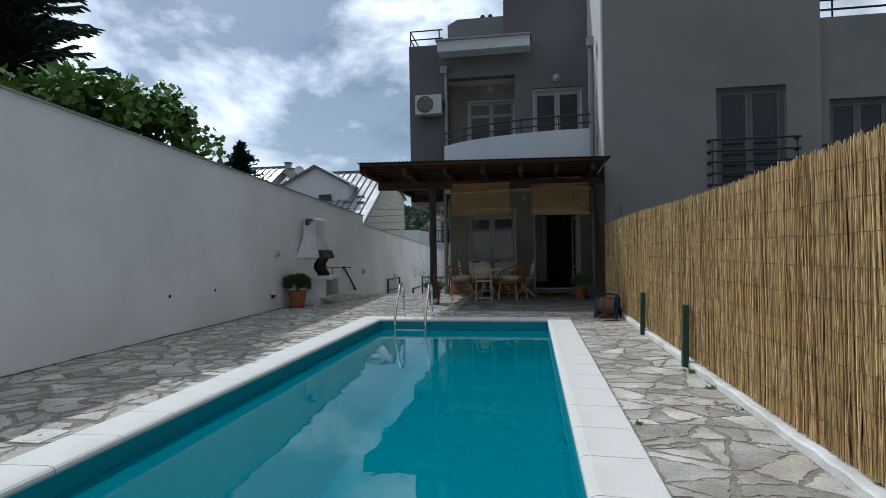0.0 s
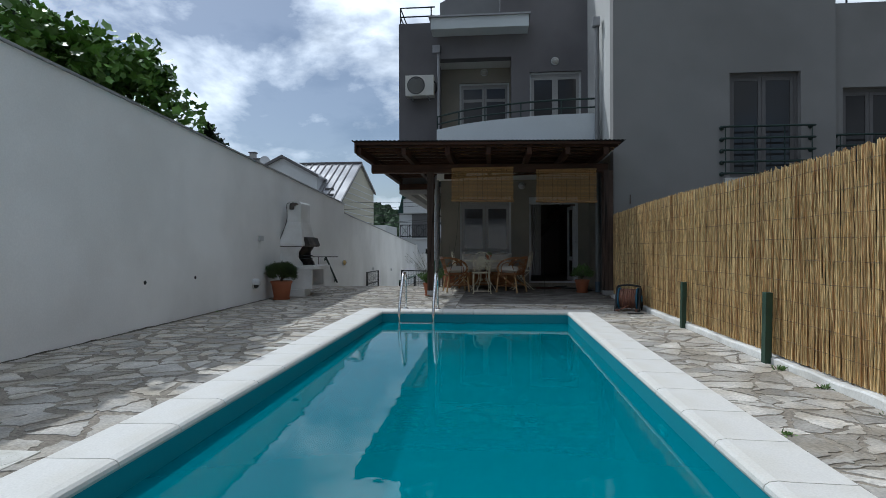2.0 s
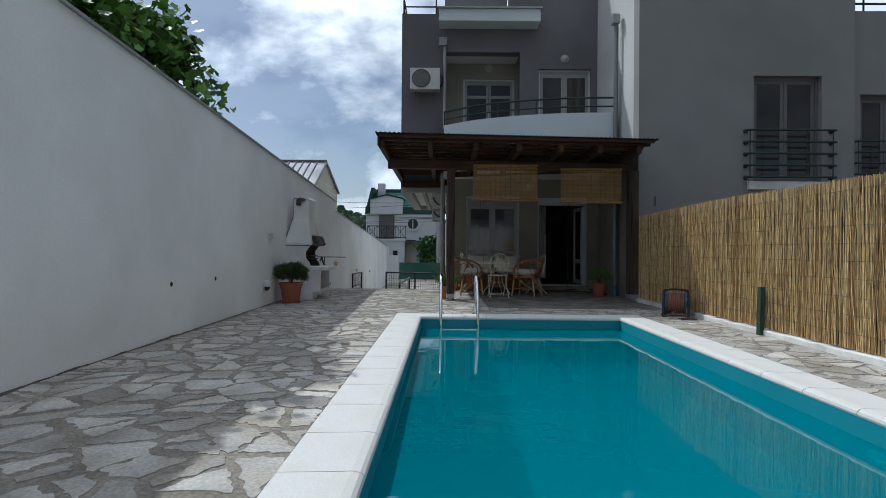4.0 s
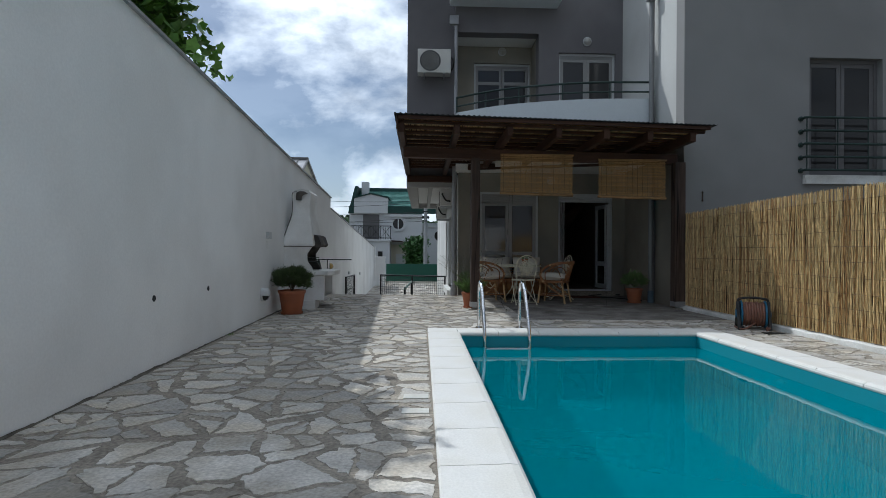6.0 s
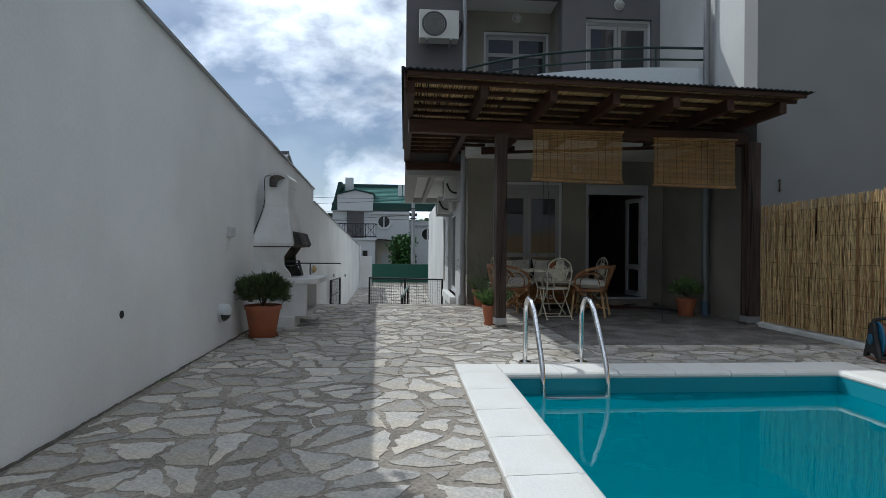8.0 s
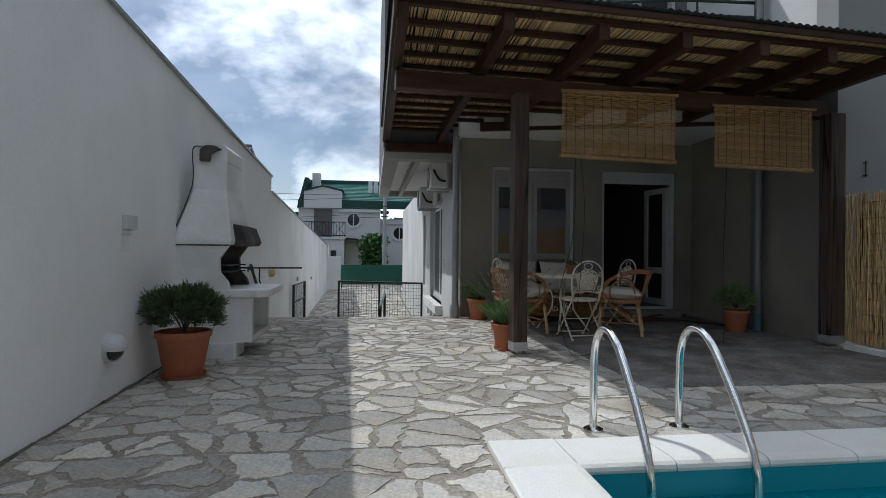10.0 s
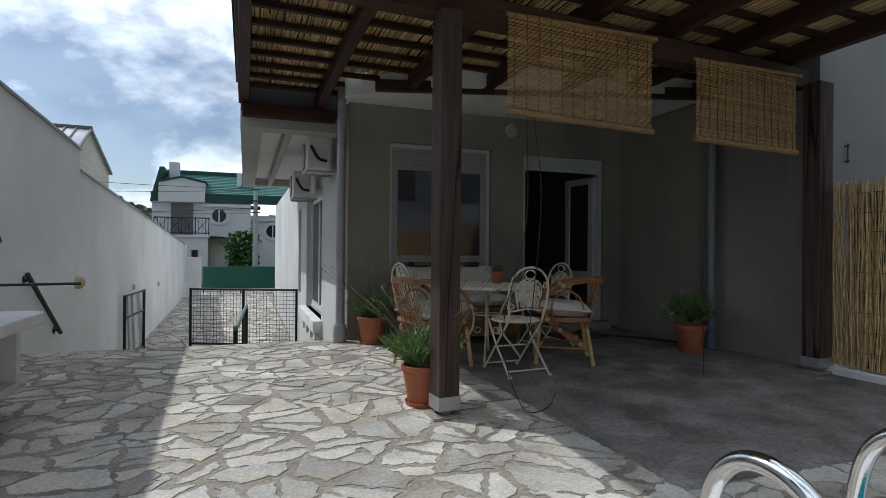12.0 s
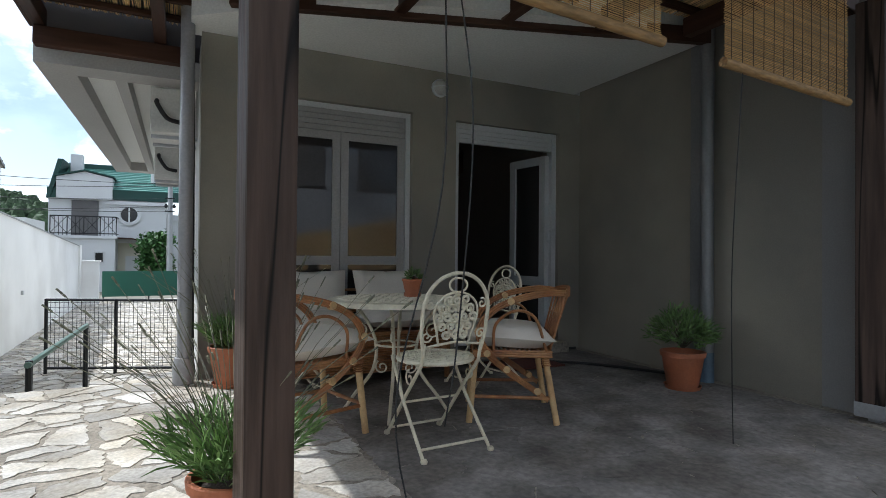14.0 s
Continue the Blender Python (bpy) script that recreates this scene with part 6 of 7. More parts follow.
rods = [((LA.lerp(LB, k / 16).x, LA.lerp(LB, k / 16).y, LOW + 0.1), (LA.lerp(LB, k / 16).x, LA.lerp(LB, k / 16).y, 0.12), 0.004) for k in range(1, 16)]
v, f = rod_mesh(rods, 4)
under(from_lists("wire_mesh", v, f, BLACK_STEEL), gate2, "wire mesh", "stuff")
hand = thing("stair_rail", (-3.45, 16.4, -0.8), "green-painted tubular handrail beside the steps", "handrail")
RAIL_GREEN = material("worn_green_paint", (0.10, 0.17, 0.14), 0.5, var=0.2, scale=6, bump=0.1)
bm = bmesh.new()
tube(bm, [(-3.40, 15.35, 0.09), (-3.28, 17.5, 0.14)], 0.026, 8)
part("rail", bm, RAIL_GREEN, hand, smooth=True)
for x, y, z0_ in ((-3.40, 15.4, -0.35), (-3.28, 17.45, -1.2)):
    bm = bmesh.new()
    tube(bm, [(x, y, z0_), (x, y, 0.12)], 0.026, 8)
    part("rail_post", bm, BLACK_STEEL, hand, smooth=True)

# green tarpaulin panel at the end of the drive
panel = thing("green_gate_panel", (-3.4, 38, LOW), "sliding gate panel covered in dark green tarpaulin", "gate")
bm = rbox(-5.3, -1.75, 37.98, 38.04, -0.98, 0.14, 0.01)
part("tarpaulin", bm, GREEN_TARP, panel)
for x in (-5.25, -3.5, -1.8):
    bm = rbox(x - 0.03, x + 0.03, 38.04, 38.1, LOW - 0.02, 0.12, 0.005)
    part("frame_post", bm, BLACK_STEEL, panel)

# skimmer lid and a square cover set in the paving
lid = thing("skimmer_lid", (-3.158, 3.041, 0), "cream plastic skimmer cover set in the paving", "cover")
LID_CREAM = material("cream_plastic", (0.62, 0.61, 0.56), 0.6, var=0.06, scale=9, grain=0.05, bump=0.1, tint=(0.50, 0.48, 0.41), tint_amount=0.5)
bm = rbox(-3.272, -3.044, 2.92, 3.163, -0.01, 0.009, 0.003)
part("frame", bm, LID_CREAM, lid)
rings = [(0.100, 0.006), (0.100, 0.0105)]
for k in range(7):
    r_ = 0.096 - 0.009 * k
    rings += [(r_, 0.0112), (r_ - 0.006, 0.0112), (r_ - 0.007, 0.0106), (r_ - 0.0085, 0.0106)]
bm = lathe(bmesh.new(), rings + [(0.030, 0.0112), (0.001, 0.0112)], 40, -3.158, 3.041)
part("disc", bm, LID_CREAM, lid, "round ribbed lid")
bm = lathe(bmesh.new(), [(0.012, 0.0105), (0.012, 0.0122), (0.001, 0.0124)], 14, -3.158, 3.041)
part("finger_hole", bm, RUBBER, lid, smooth=True)
bm = rbox(1.12, 1.34, 8.98, 9.10, -0.01, 0.012, 0.003)
solo("drain_grate", bm, BLACK_STEEL, "small dark drain grate in the paving", "drain")
for y in (5.86, 6.19):
    bm = rbox(-3.12, -2.955, y, y + 0.10, -0.01, 0.009, 0.003)
    solo("inspection_cover", bm, LID_CREAM, "small white rectangular inspection cover in the paving", "cover", group="covers beside the coping")
DOORMAT = material("dark_red_coir", (0.10, 0.028, 0.020), 0.95, var=0.2, scale=8, grain=0.3, grain_scale=90, bump=0.6, bump_scale=120)
bm = rbox(0.15, 0.75, 13.95, 14.35, 0.012, 0.028, 0.006)
solo("doormat", bm, DOORMAT, "dark red coir doormat lying before the garden door", "doormat")
hook = thing("wall_hook", (1.86, NF, 1.95), "small rusty iron bracket on the grey wall", "hook")
bm = bmesh.new()
tube(bm, [(1.86, NF - 0.03, 1.86), (1.86, NF - 0.03, 2.04)], 0.008, 6)
part("bar", bm, WIRE, hook)
for z in (1.88, 2.02):
    bm = bmesh.new()
    tube(bm, [(1.86, NF, z), (1.86, NF - 0.05, z)], 0.008, 6)
    part("pin", bm, WIRE, hook)


def weed(x, y, n, h, seed):
    r = random.Random(seed)
    t = thing("weed", (x, y, 0.0), "small green weed growing from a paving joint", "weed", "weeds in the joints")
    ob = blades(r, n, lambda g: (Vector((x + g.gauss(0, 0.018), y + g.gauss(0, 0.022), 0.0)), Vector((g.gauss(0, 0.5), g.gauss(0, 0.5), 1.0))), h, 0.014, LAVENDER, "leaves", 0.6, 0.4)
    under(ob, t, "", "stuff")


weed(1.41, 5.3, 36, 0.06, 1)
weed(1.42, 4.72, 18, 0.045, 2)
weed(0.66, 3.72, 20, 0.03, 3)
weed(1.42, 4.1, 10, 0.035, 4)
weed(-5.17, 8.9, 14, 0.035, 5)


# ---- far houses, trees, hill, wires ----
def facade_window(parent, x0, x1, z0, z1, y, mat=PVC, label="small far window"):
    w = part("window", rbox(x0, x1, y - 0.05, y + 0.1, z0, z1, 0.01), mat, parent, label)
    bm = bmesh.new()
    box(bm, x0 + 0.07, x1 - 0.07, y - 0.065, y - 0.045, z0 + 0.07, z1 - 0.07)
    part("pane", bm, GLASS_DARK, w)
    return w


GY = 46.0
gh = thing("green_roofed_house", (-5, 50, LOW), "white villa with a green tiled roof and a round window", "house")
bm = bmesh.new()
box(bm, -8.9, -3.0, GY + 1.2, GY + 9, LOW - 0.1, 4.05)
box(bm, -8.55, -5.55, GY + 0.0, GY + 1.2, LOW - 0.1, 1.85)
part("wall", bm, FAR_WHITE, gh, "white rendered walls")
bm = bmesh.new()
box(bm, -3.9, 3.0, GY + 1.9, GY + 9, LOW - 0.1, 3.3)
part("wall", bm, FAR_WHITE, gh, "white rendered wing")
bm = bmesh.new()
prism(bm, [(-8.5, 4.0), (-5.8, 4.0), (-5.8, 5.25), (-7.15, 5.55), (-8.5, 5.2)], GY + 0.9, GY + 3.5, "y")
part("gable", bm, FAR_WHITE, gh, "white pediment gable")
bm = bmesh.new()
for xa, za, xb, zb_ in ((-8.6, 5.2, -7.15, 5.58), (-7.15, 5.58, -5.7, 5.27)):
    prism(bm, [(xa, za), (xb, zb_), (xb, zb_ + 0.08), (xa, za + 0.08)], GY + 0.8, GY + 3.5, "y")
part("gable_trim", bm, DARK_GREEN, gh)
# roof slope in tile courses
for k in range(12):
    f0, f1 = k / 12, (k + 1) / 12
    bm = bmesh.new()
    za, zb_ = 4.6 + 1.5 * f0, 4.6 + 1.5 * f1
    ya, yb2 = GY + 1.2 + 2.4 * f0, GY + 1.2 + 2.4 * f1
    vs = [bm.verts.new(p) for p in ((-8.9 + 0.6 * f0, ya, za + 0.05), (3.0, ya, za + 0.05), (3.0, yb2 + 0.05, zb_), (-8.9 + 0.6 * f1, yb2 + 0.05, zb_), (-8.9 + 0.6 * f0, ya, za - 0.02), (3.0, ya, za - 0.02))]
    bm.faces.new(vs[:4]), bm.faces.new((vs[0], vs[4], vs[5], vs[1]))
    part("tile_course", bm, GREEN_ROOF, gh)
bm = bmesh.new()
box(bm, -8.95, 3.0, GY + 1.05, GY + 1.3, 4.02, 4.6)
part("eaves_band", bm, DARK_GREEN, gh, "dark green mansard band")
bm = bmesh.new()
box(bm, -8.3, 3.0, GY + 3.5, GY + 3.8, 6.05, 6.35)
part("ridge", bm, DARK_GREEN, gh)
bm = bmesh.new()
prism(bm, [(-9.0, 4.0), (-8.8, 4.0), (-8.2, 6.2), (-8.45, 6.2)], GY + 1.0, GY + 3.6, "y")
part("verge", bm, DARK_GREEN, gh)
bm = rbox(-8.1, -7.5, GY + 2.6, GY + 3.3, 5.0, 6.75, 0.02)
part("chimney", bm, FAR_WHITE, gh, "white chimney with slatted top")
for x in (-3.9, -3.5):
    bm = rbox(x, x + 0.3, GY + 2.2, GY + 2.6, 5.0, 6.2, 0.02)
    part("chimney", bm, FAR_WHITE, gh)
bm = bmesh.new()
for x0_, x1_, z, d in ((-6.1, -2.95, 3.75, 0.18), (-3.9, 3.0, 2.95, 0.2), (-8.9, -5.6, 3.98, 0.1)):
    y_ = GY + 1.2 if z > 3.5 else GY + 1.9
    box(bm, x0_, x1_, y_ - d, y_, z, z + 0.2)
part("cornice", bm, FAR_WHITE, gh)
for cx, cz, y_ in ((-4.95, 3.18, GY + 1.2), (-1.55, 2.25, GY + 1.9)):
    bm = lathe(bmesh.new(), [(0.62, 0), (0.62, 0.1), (0.45, 0.1), (0.44, 0.03), (0.02, 0.03)], 28)
    bm.transform(Matrix.Translation((cx, y_, cz)) @ Matrix.Rotation(radians(90), 4, "X"))
    w = part("round_window", bm, FAR_WHITE, gh, "round window with a white surround", True)
    bm = lathe(bmesh.new(), [(0.43, 0.035), (0.02, 0.036)], 28)
    bm.transform(Matrix.Translation((cx, y_, cz)) @ Matrix.Rotation(radians(90), 4, "X"))
    part("pane", bm, GLASS_DARK, w)
    bm = bmesh.new()
    box(bm, cx - 0.04, cx + 0.04, y_ - 0.08, y_ - 0.03, cz - 0.43, cz + 0.43)
    part("glazing_bar", bm, FAR_WHITE, w)
bm = bmesh.new()
box(bm, -7.8, -6.5, GY + 1.13, GY + 1.25, 1.9, 3.92)
part("balcony_door", bm, FRAME_DARK, gh, "dark balcony door")
facade_window(gh, -6.55, -6.05, 0.35, 1.0, GY, PVC)
bm = bmesh.new()
box(bm, -5.5, -4.05, GY + 1.1, GY + 1.22, LOW, 1.5)
part("entrance", bm, FAR_CREAM, gh, "cream entrance porch wall")
bm = bmesh.new()
box(bm, -5.1, -4.4, GY + 1.0, GY + 1.12, LOW, 0.75)
part("door", bm, PVC, gh, "white front door")
bm = bmesh.new()
prism(bm, [(-5.6, 1.75), (-4.7, 1.72), (-3.9, 1.45), (-3.9, 1.52), (-4.7, 1.80), (-5.6, 1.83)], GY + 0.3, GY + 1.2, "y")
part("canopy", bm, WOOD, gh)
bm = rbox(-8.65, -5.45, GY - 0.1, GY + 1.2, 1.72, 1.88, 0.02)
part("balcony_slab", bm, FAR_WHITE, gh)
for z in (2.0, 2.95):
    bm = bmesh.new()
    tube(bm, [(-8.6, GY + 1.1, z), (-8.6, GY, z), (-5.5, GY, z), (-5.5, GY + 1.1, z)], 0.035, 6)
    part("balcony_rail", bm, BLACK_STEEL, gh)
for k in range(17):
    x = -8.6 + 3.1 * k / 16
    bm = bmesh.new()
    tube(bm, [(x, GY, 1.88), (x, GY, 2.95)], 0.028 if k % 4 == 0 else 0.016, 5)
    part("baluster", bm, BLACK_STEEL, gh)
for k in range(4):
    x = -8.6 + 3.1 * k / 4
    for a_, b_ in ((2.0, 2.95), (2.95, 2.0)):
        bm = bmesh.new()
        tube(bm, [(x, GY, a_), (x + 0.775, GY, b_)], 0.016, 5)
        part("cross_bar", bm, BLACK_STEEL, gh)

# houses with standing-seam roofs behind the boundary wall
def seamed_house(name, label, x_w, x_e, y_r, z_r, run, wall_mat, side_label):
    """Ridge along x at y_r, gable end at x_e; front slope falls towards -y over run metres."""
    t = thing(name, ((x_w + x_e) / 2, y_r, LOW), label, "house")
    fall, back = 0.595, 5.7
    y_f, z_f, y_b, z_b = y_r - run, z_r - fall * run, y_r + back, z_r - 0.37 * back
    bm = bmesh.new()
    prism(bm, [(y_f + 0.4, LOW - 0.1), (y_b, LOW - 0.1), (y_b, z_b - 0.15), (y_r, z_r - 0.15), (y_f + 0.4, z_f + 0.05)], x_w + 0.1, x_e, "x")
    part("wall", bm, wall_mat, t, side_label)
    for ya, za, yb, zb_ in ((y_f, z_f, y_r, z_r), (y_b + 0.15, z_b - 0.05, y_r, z_r)):
        bm = bmesh.new()
        prism(bm, [(ya, za - 0.12), (yb, zb_ - 0.12), (yb, zb_), (ya, za)], x_w, x_e + 0.12, "x")
        part("roof_slope", bm, ROOF_METAL, t, "grey standing-seam sheet roof")
        bm = bmesh.new()
        prism(bm, [(ya, za - 0.16), (yb, zb_ - 0.16), (yb, zb_ + 0.05), (ya, za + 0.05)], x_e + 0.12, x_e + 0.22, "x")
        part("verge_trim", bm, FRAME_DARK, t, "dark verge trim")
    bm = rbox(x_w, x_e + 0.22, y_r - 0.14, y_r + 0.14, z_r - 0.05, z_r + 0.14, 0.03)
    part("ridge_cap", bm, FRAME_DARK, t, "dark ridge cap")
    n = int((x_e - x_w) / 0.62)
    for k in range(1, n):
        x = x_e - 0.62 * k
        bm = bmesh.new()
        prism(bm, [(y_f, z_f), (y_r - 0.1, z_r - 0.06), (y_r - 0.1, z_r + 0.03), (y_f, z_f + 0.09)], x - 0.04, x + 0.04, "x")
        part("seam", bm, FRAME_DARK, t)
    for k in range(9):
        z = 2.4 + 0.55 * k
        ya_ = max(y_f + 0.45, y_r - (z_r - z) / fall + 0.3)
        yb_ = min(y_b, y_r + (z_r - z) / 0.37 - 0.5)
        if yb_ - ya_ > 0.6:
            bm = bmesh.new()
            box(bm, x_e, x_e + 0.02, ya_, yb_, z, z + 0.06)
            part("course_line", bm, FAR_WHITE, t)
    return t


hh = seamed_house("grey_roofed_house", "pale house with grey standing-seam roof and white dormer", -24.0, -13.0, 49.8, 8.8, 9.6, FAR_CREAM, "cream boarded gable end")
# dormer gable
DY, DX0, DX1, DR = 44.5, -21.4, -15.3, -18.2
bm = bmesh.new()
prism(bm, [(DX0, 4.2), (DX1, 4.2), (DX1, 6.95), (DR, 8.5), (DX0, 6.95)], DY, DY + 3.6, "y")
part("dormer", bm, FAR_WHITE, hh, "white rendered dormer gable")
for xa, za, xb, zb_ in ((DX0 - 0.2, 6.82, DR, 8.55), (DR, 8.55, DX1 + 0.2, 6.85)):
    bm = bmesh.new()
    prism(bm, [(xa, za), (xb, zb_), (xb, zb_ + 0.14), (xa, za + 0.14)], DY - 0.15, DY + 4.6, "y")
    part("dormer_roof", bm, ROOF_METAL, hh, "grey dormer roof")
    bm = bmesh.new()
    prism(bm, [(xa, za - 0.05), (xb, zb_ - 0.05), (xb, zb_ + 0.2), (xa, za + 0.2)], DY - 0.25, DY - 0.15, "y")
    part("dormer_verge", bm, FRAME_DARK, hh, "dark dormer verge")
facade_window(hh, -18.0, -16.7, 5.0, 6.25, DY, FAR_WHITE)
for k, (xa, xb, ya) in enumerate(((-15.6, -14.9, 44.0), (-14.7, -14.0, 44.9), (-14.4, -13.7, 43.9))):
    z = 8.8 - 0.595 * (49.8 - ya)
    bm = rbox(xa, xb, ya - 0.06, ya + 0.06, z, z + 0.16, 0.02)
    part("snow_guard", bm, FRAME_DARK, hh)
h3 = seamed_house("far_roof_house", "house with a shiny grey sheet roof and chimneys", -32.0, -23.7, 50.2, 9.6, 7.5, FAR_WHITE, "white rendered gable end")
for x, y, z, w in ((-23.4, 49.6, 9.9, 0.5), (-22.5, 48.4, 9.1, 0.6)):
    bm = rbox(x, x + w, y, y + 0.5, 5.0, z, 0.03)
    chimney = part("chimney", bm, SOFFIT_GREY, h3)
    bm = rbox(x - 0.08, x + w + 0.08, y - 0.08, y + 0.58, z, z + 0.12, 0.03)
    part("chimney_cap", bm, FRAME_DARK, chimney)
bm = lathe(bmesh.new(), [(0.001, 0.0), (0.25, 0.03), (0.42, 0.10), (0.44, 0.12), (0.43, 0.13), (0.25, 0.06), (0.001, 0.03)], 20)
bm.transform(Matrix.Translation((-21.3, 48.2, 8.9)) @ Matrix.Rotation(radians(75), 4, "X") @ Matrix.Rotation(radians(30), 4, "Y"))
dish = part("satellite_dish", bm, FAR_WHITE, h3, "pale round satellite dish")
bm = bmesh.new()
tube(bm, [(-21.3, 48.3, 5.0), (-21.3, 48.3, 8.9)], 0.04, 6)
part("mast", bm, GALV, h3)

# low houses in the gap beside the pergola
h4 = thing("pale_house", (-13, 70, LOW), "pale distant house with a flat roof", "house")
bm = bmesh.new()
box(bm, -22, -14.6, 70, 78, LOW, 4.0)
part("wall", bm, FAR_WHITE, h4)

# wooded hill, rising to the side of the boundary wall
def hill_h(deg):
    rise = max(0.0, min(1.0, (-deg - 8) / 7))
    return 20 + 22 * rise + 4 * noise.noise((deg * 0.35, 0.3, 1.0))


bm = bmesh.new()
n, m_ = 60, 8
grid = []
for i in range(n + 1):
    a = radians(-70 + 140 * i / n)
    row = []
    for j in range(m_ + 1):
        rr = 230 + 170 * j / m_
        h = hill_h(math.degrees(a)) * (j / m_) ** 0.7 + 2.5 * noise.noise((i * 0.6, j * 0.7, 4.0))
        row.append(bm.verts.new((-3 + rr * math.sin(a), rr * math.cos(a), max(-1.3, h) if j else -1.3)))
    grid.append(row)
for i in range(n):
    for j in range(m_):
        bm.faces.new((grid[i][j], grid[i + 1][j], grid[i + 1][j + 1], grid[i][j + 1]))
solo("backdrop_hill", bm, HILL, "low wooded hill in the distance", "hill", "structure", smooth=True)
# tree crowns on the hill
rng = random.Random(21)
verts, faces = [], []
for _ in range(4500):
    a = radians(rng.uniform(-60, 25))
    rr = rng.uniform(250, 400)
    j = (rr - 230) / 170
    i = (math.degrees(a) + 70) / 140 * n
    h = hill_h(math.degrees(a)) * j ** 0.7
    c = Vector((-3 + rr * math.sin(a), rr * math.cos(a), h - 1))
    s = rng.uniform(1.2, 3.2)
    b = len(verts)
    for z, w in ((0, 0.8), (0.9, 1.0), (1.8, 0.55)):
        for k in range(6):
            w2 = w * rng.uniform(0.75, 1.2)
            verts.append(c + Vector((s * w2 * math.cos(k * math.pi / 3), s * w2 * math.sin(k * math.pi / 3), s * z + rng.uniform(-0.2, 0.2) * s)))
    for q in range(2):
        for k in range(6):
            faces.append((b + 6 * q + k, b + 6 * q + (k + 1) % 6, b + 6 * q + 6 + (k + 1) % 6, b + 6 * q + 6 + k))
    faces.append(tuple(b + 12 + k for k in range(6)))
FAR_TREE = material("far_tree_crowns", (0.045, 0.075, 0.035), 0.95, var=0.4, scale=0.5, grain=0.4, grain_scale=2, per="island", per_var=0.4, bump=0)
tagged(from_lists("far_woods", verts, faces, FAR_TREE), "dark woodland covering the hillside", "woods", kind="stuff")


def leaf_cloud(rng, clumps, n, size, mat, name, lobes=5, scatter=0.35):
    """Broad lobed leaves scattered round clumps."""
    verts, faces = [], []
    for _ in range(n):
        c, rad = rng.choice(clumps)
        p = c + Vector((rng.gauss(0, scatter), rng.gauss(0, scatter), rng.gauss(0, scatter * 0.8))) * rad
        nrm = Vector((rng.gauss(0, 0.6), rng.gauss(0, 0.6), rng.uniform(0.3, 1.0))).normalized()
        u = nrm.cross(Vector((rng.gauss(0, 1), rng.gauss(0, 1), rng.gauss(0, 1)))).normalized()
        w = nrm.cross(u)
        s = size * rng.uniform(0.6, 1.25)
        b = len(verts)
        k_n = 2 * lobes
        verts.append(p - nrm * s * 0.06)
        for k in range(k_n):
            a = 2 * math.pi * k / k_n
            r = s * (0.60 if k % 2 == 0 else 0.43) * (0.72 if abs(k - k_n / 2) < 1 else 1) * (1.15 if k == 0 else 1)
            verts.append(p + r * (math.cos(a) * u + math.sin(a) * w) - nrm * 0.02 * s * (k % 2))
        faces += [(b, b + 1 + k, b + 1 + (k + 1) % k_n) for k in range(k_n)]
    return from_lists(name, verts, faces, mat)


def fig_tree():
    t = thing("fig_tree", (-6.1, 6.3, LOW), "leafy green fig tree standing behind the white wall", "tree")
    r = random.Random(8)
    bm = bmesh.new()
    tube(bm, [(-6.1, 6.3, LOW), (-6.05, 6.3, 0.6), (-6.1, 6.3, 1.6)], 0.14, 10, r_end=0.10)
    part("trunk", bm, BARK, t, smooth=True)
    clumps = []
    for _ in range(170):
        y = r.uniform(3.0, 8.85)
        top = float(np.interp(y, (3.0, 5.3, 6.15, 6.8, 7.05, 7.8, 8.2, 8.6, 8.9), (2.3, 3.06, 3.42, 3.58, 3.46, 3.58, 3.40, 2.95, 2.6)))
        z = top - 1.5 * r.random() ** 1.5
        near = -5.34 if z > top_z(y) + 0.22 else -5.80
        clumps.append((Vector((r.uniform(-6.7, near), y, z)), r.uniform(0.4, 0.65)))
    for k in range(26):
        c = clumps[k][0]
        mid = Vector((-6.1, 6.3, 1.6)).lerp(c, 0.5) + Vector((0, 0, 0.25))
        bm = bmesh.new()
        tube(bm, curve_pts([(-6.1, 6.3, 1.5), mid, c], 5), 0.045, 6, r_end=0.010)
        part("limb", bm, BARK, t, smooth=True)
    under(leaf_cloud(r, clumps, 17500, 0.108, FIG, "crown", 5, 0.27), t, "dense lobed fig leaves", "stuff")


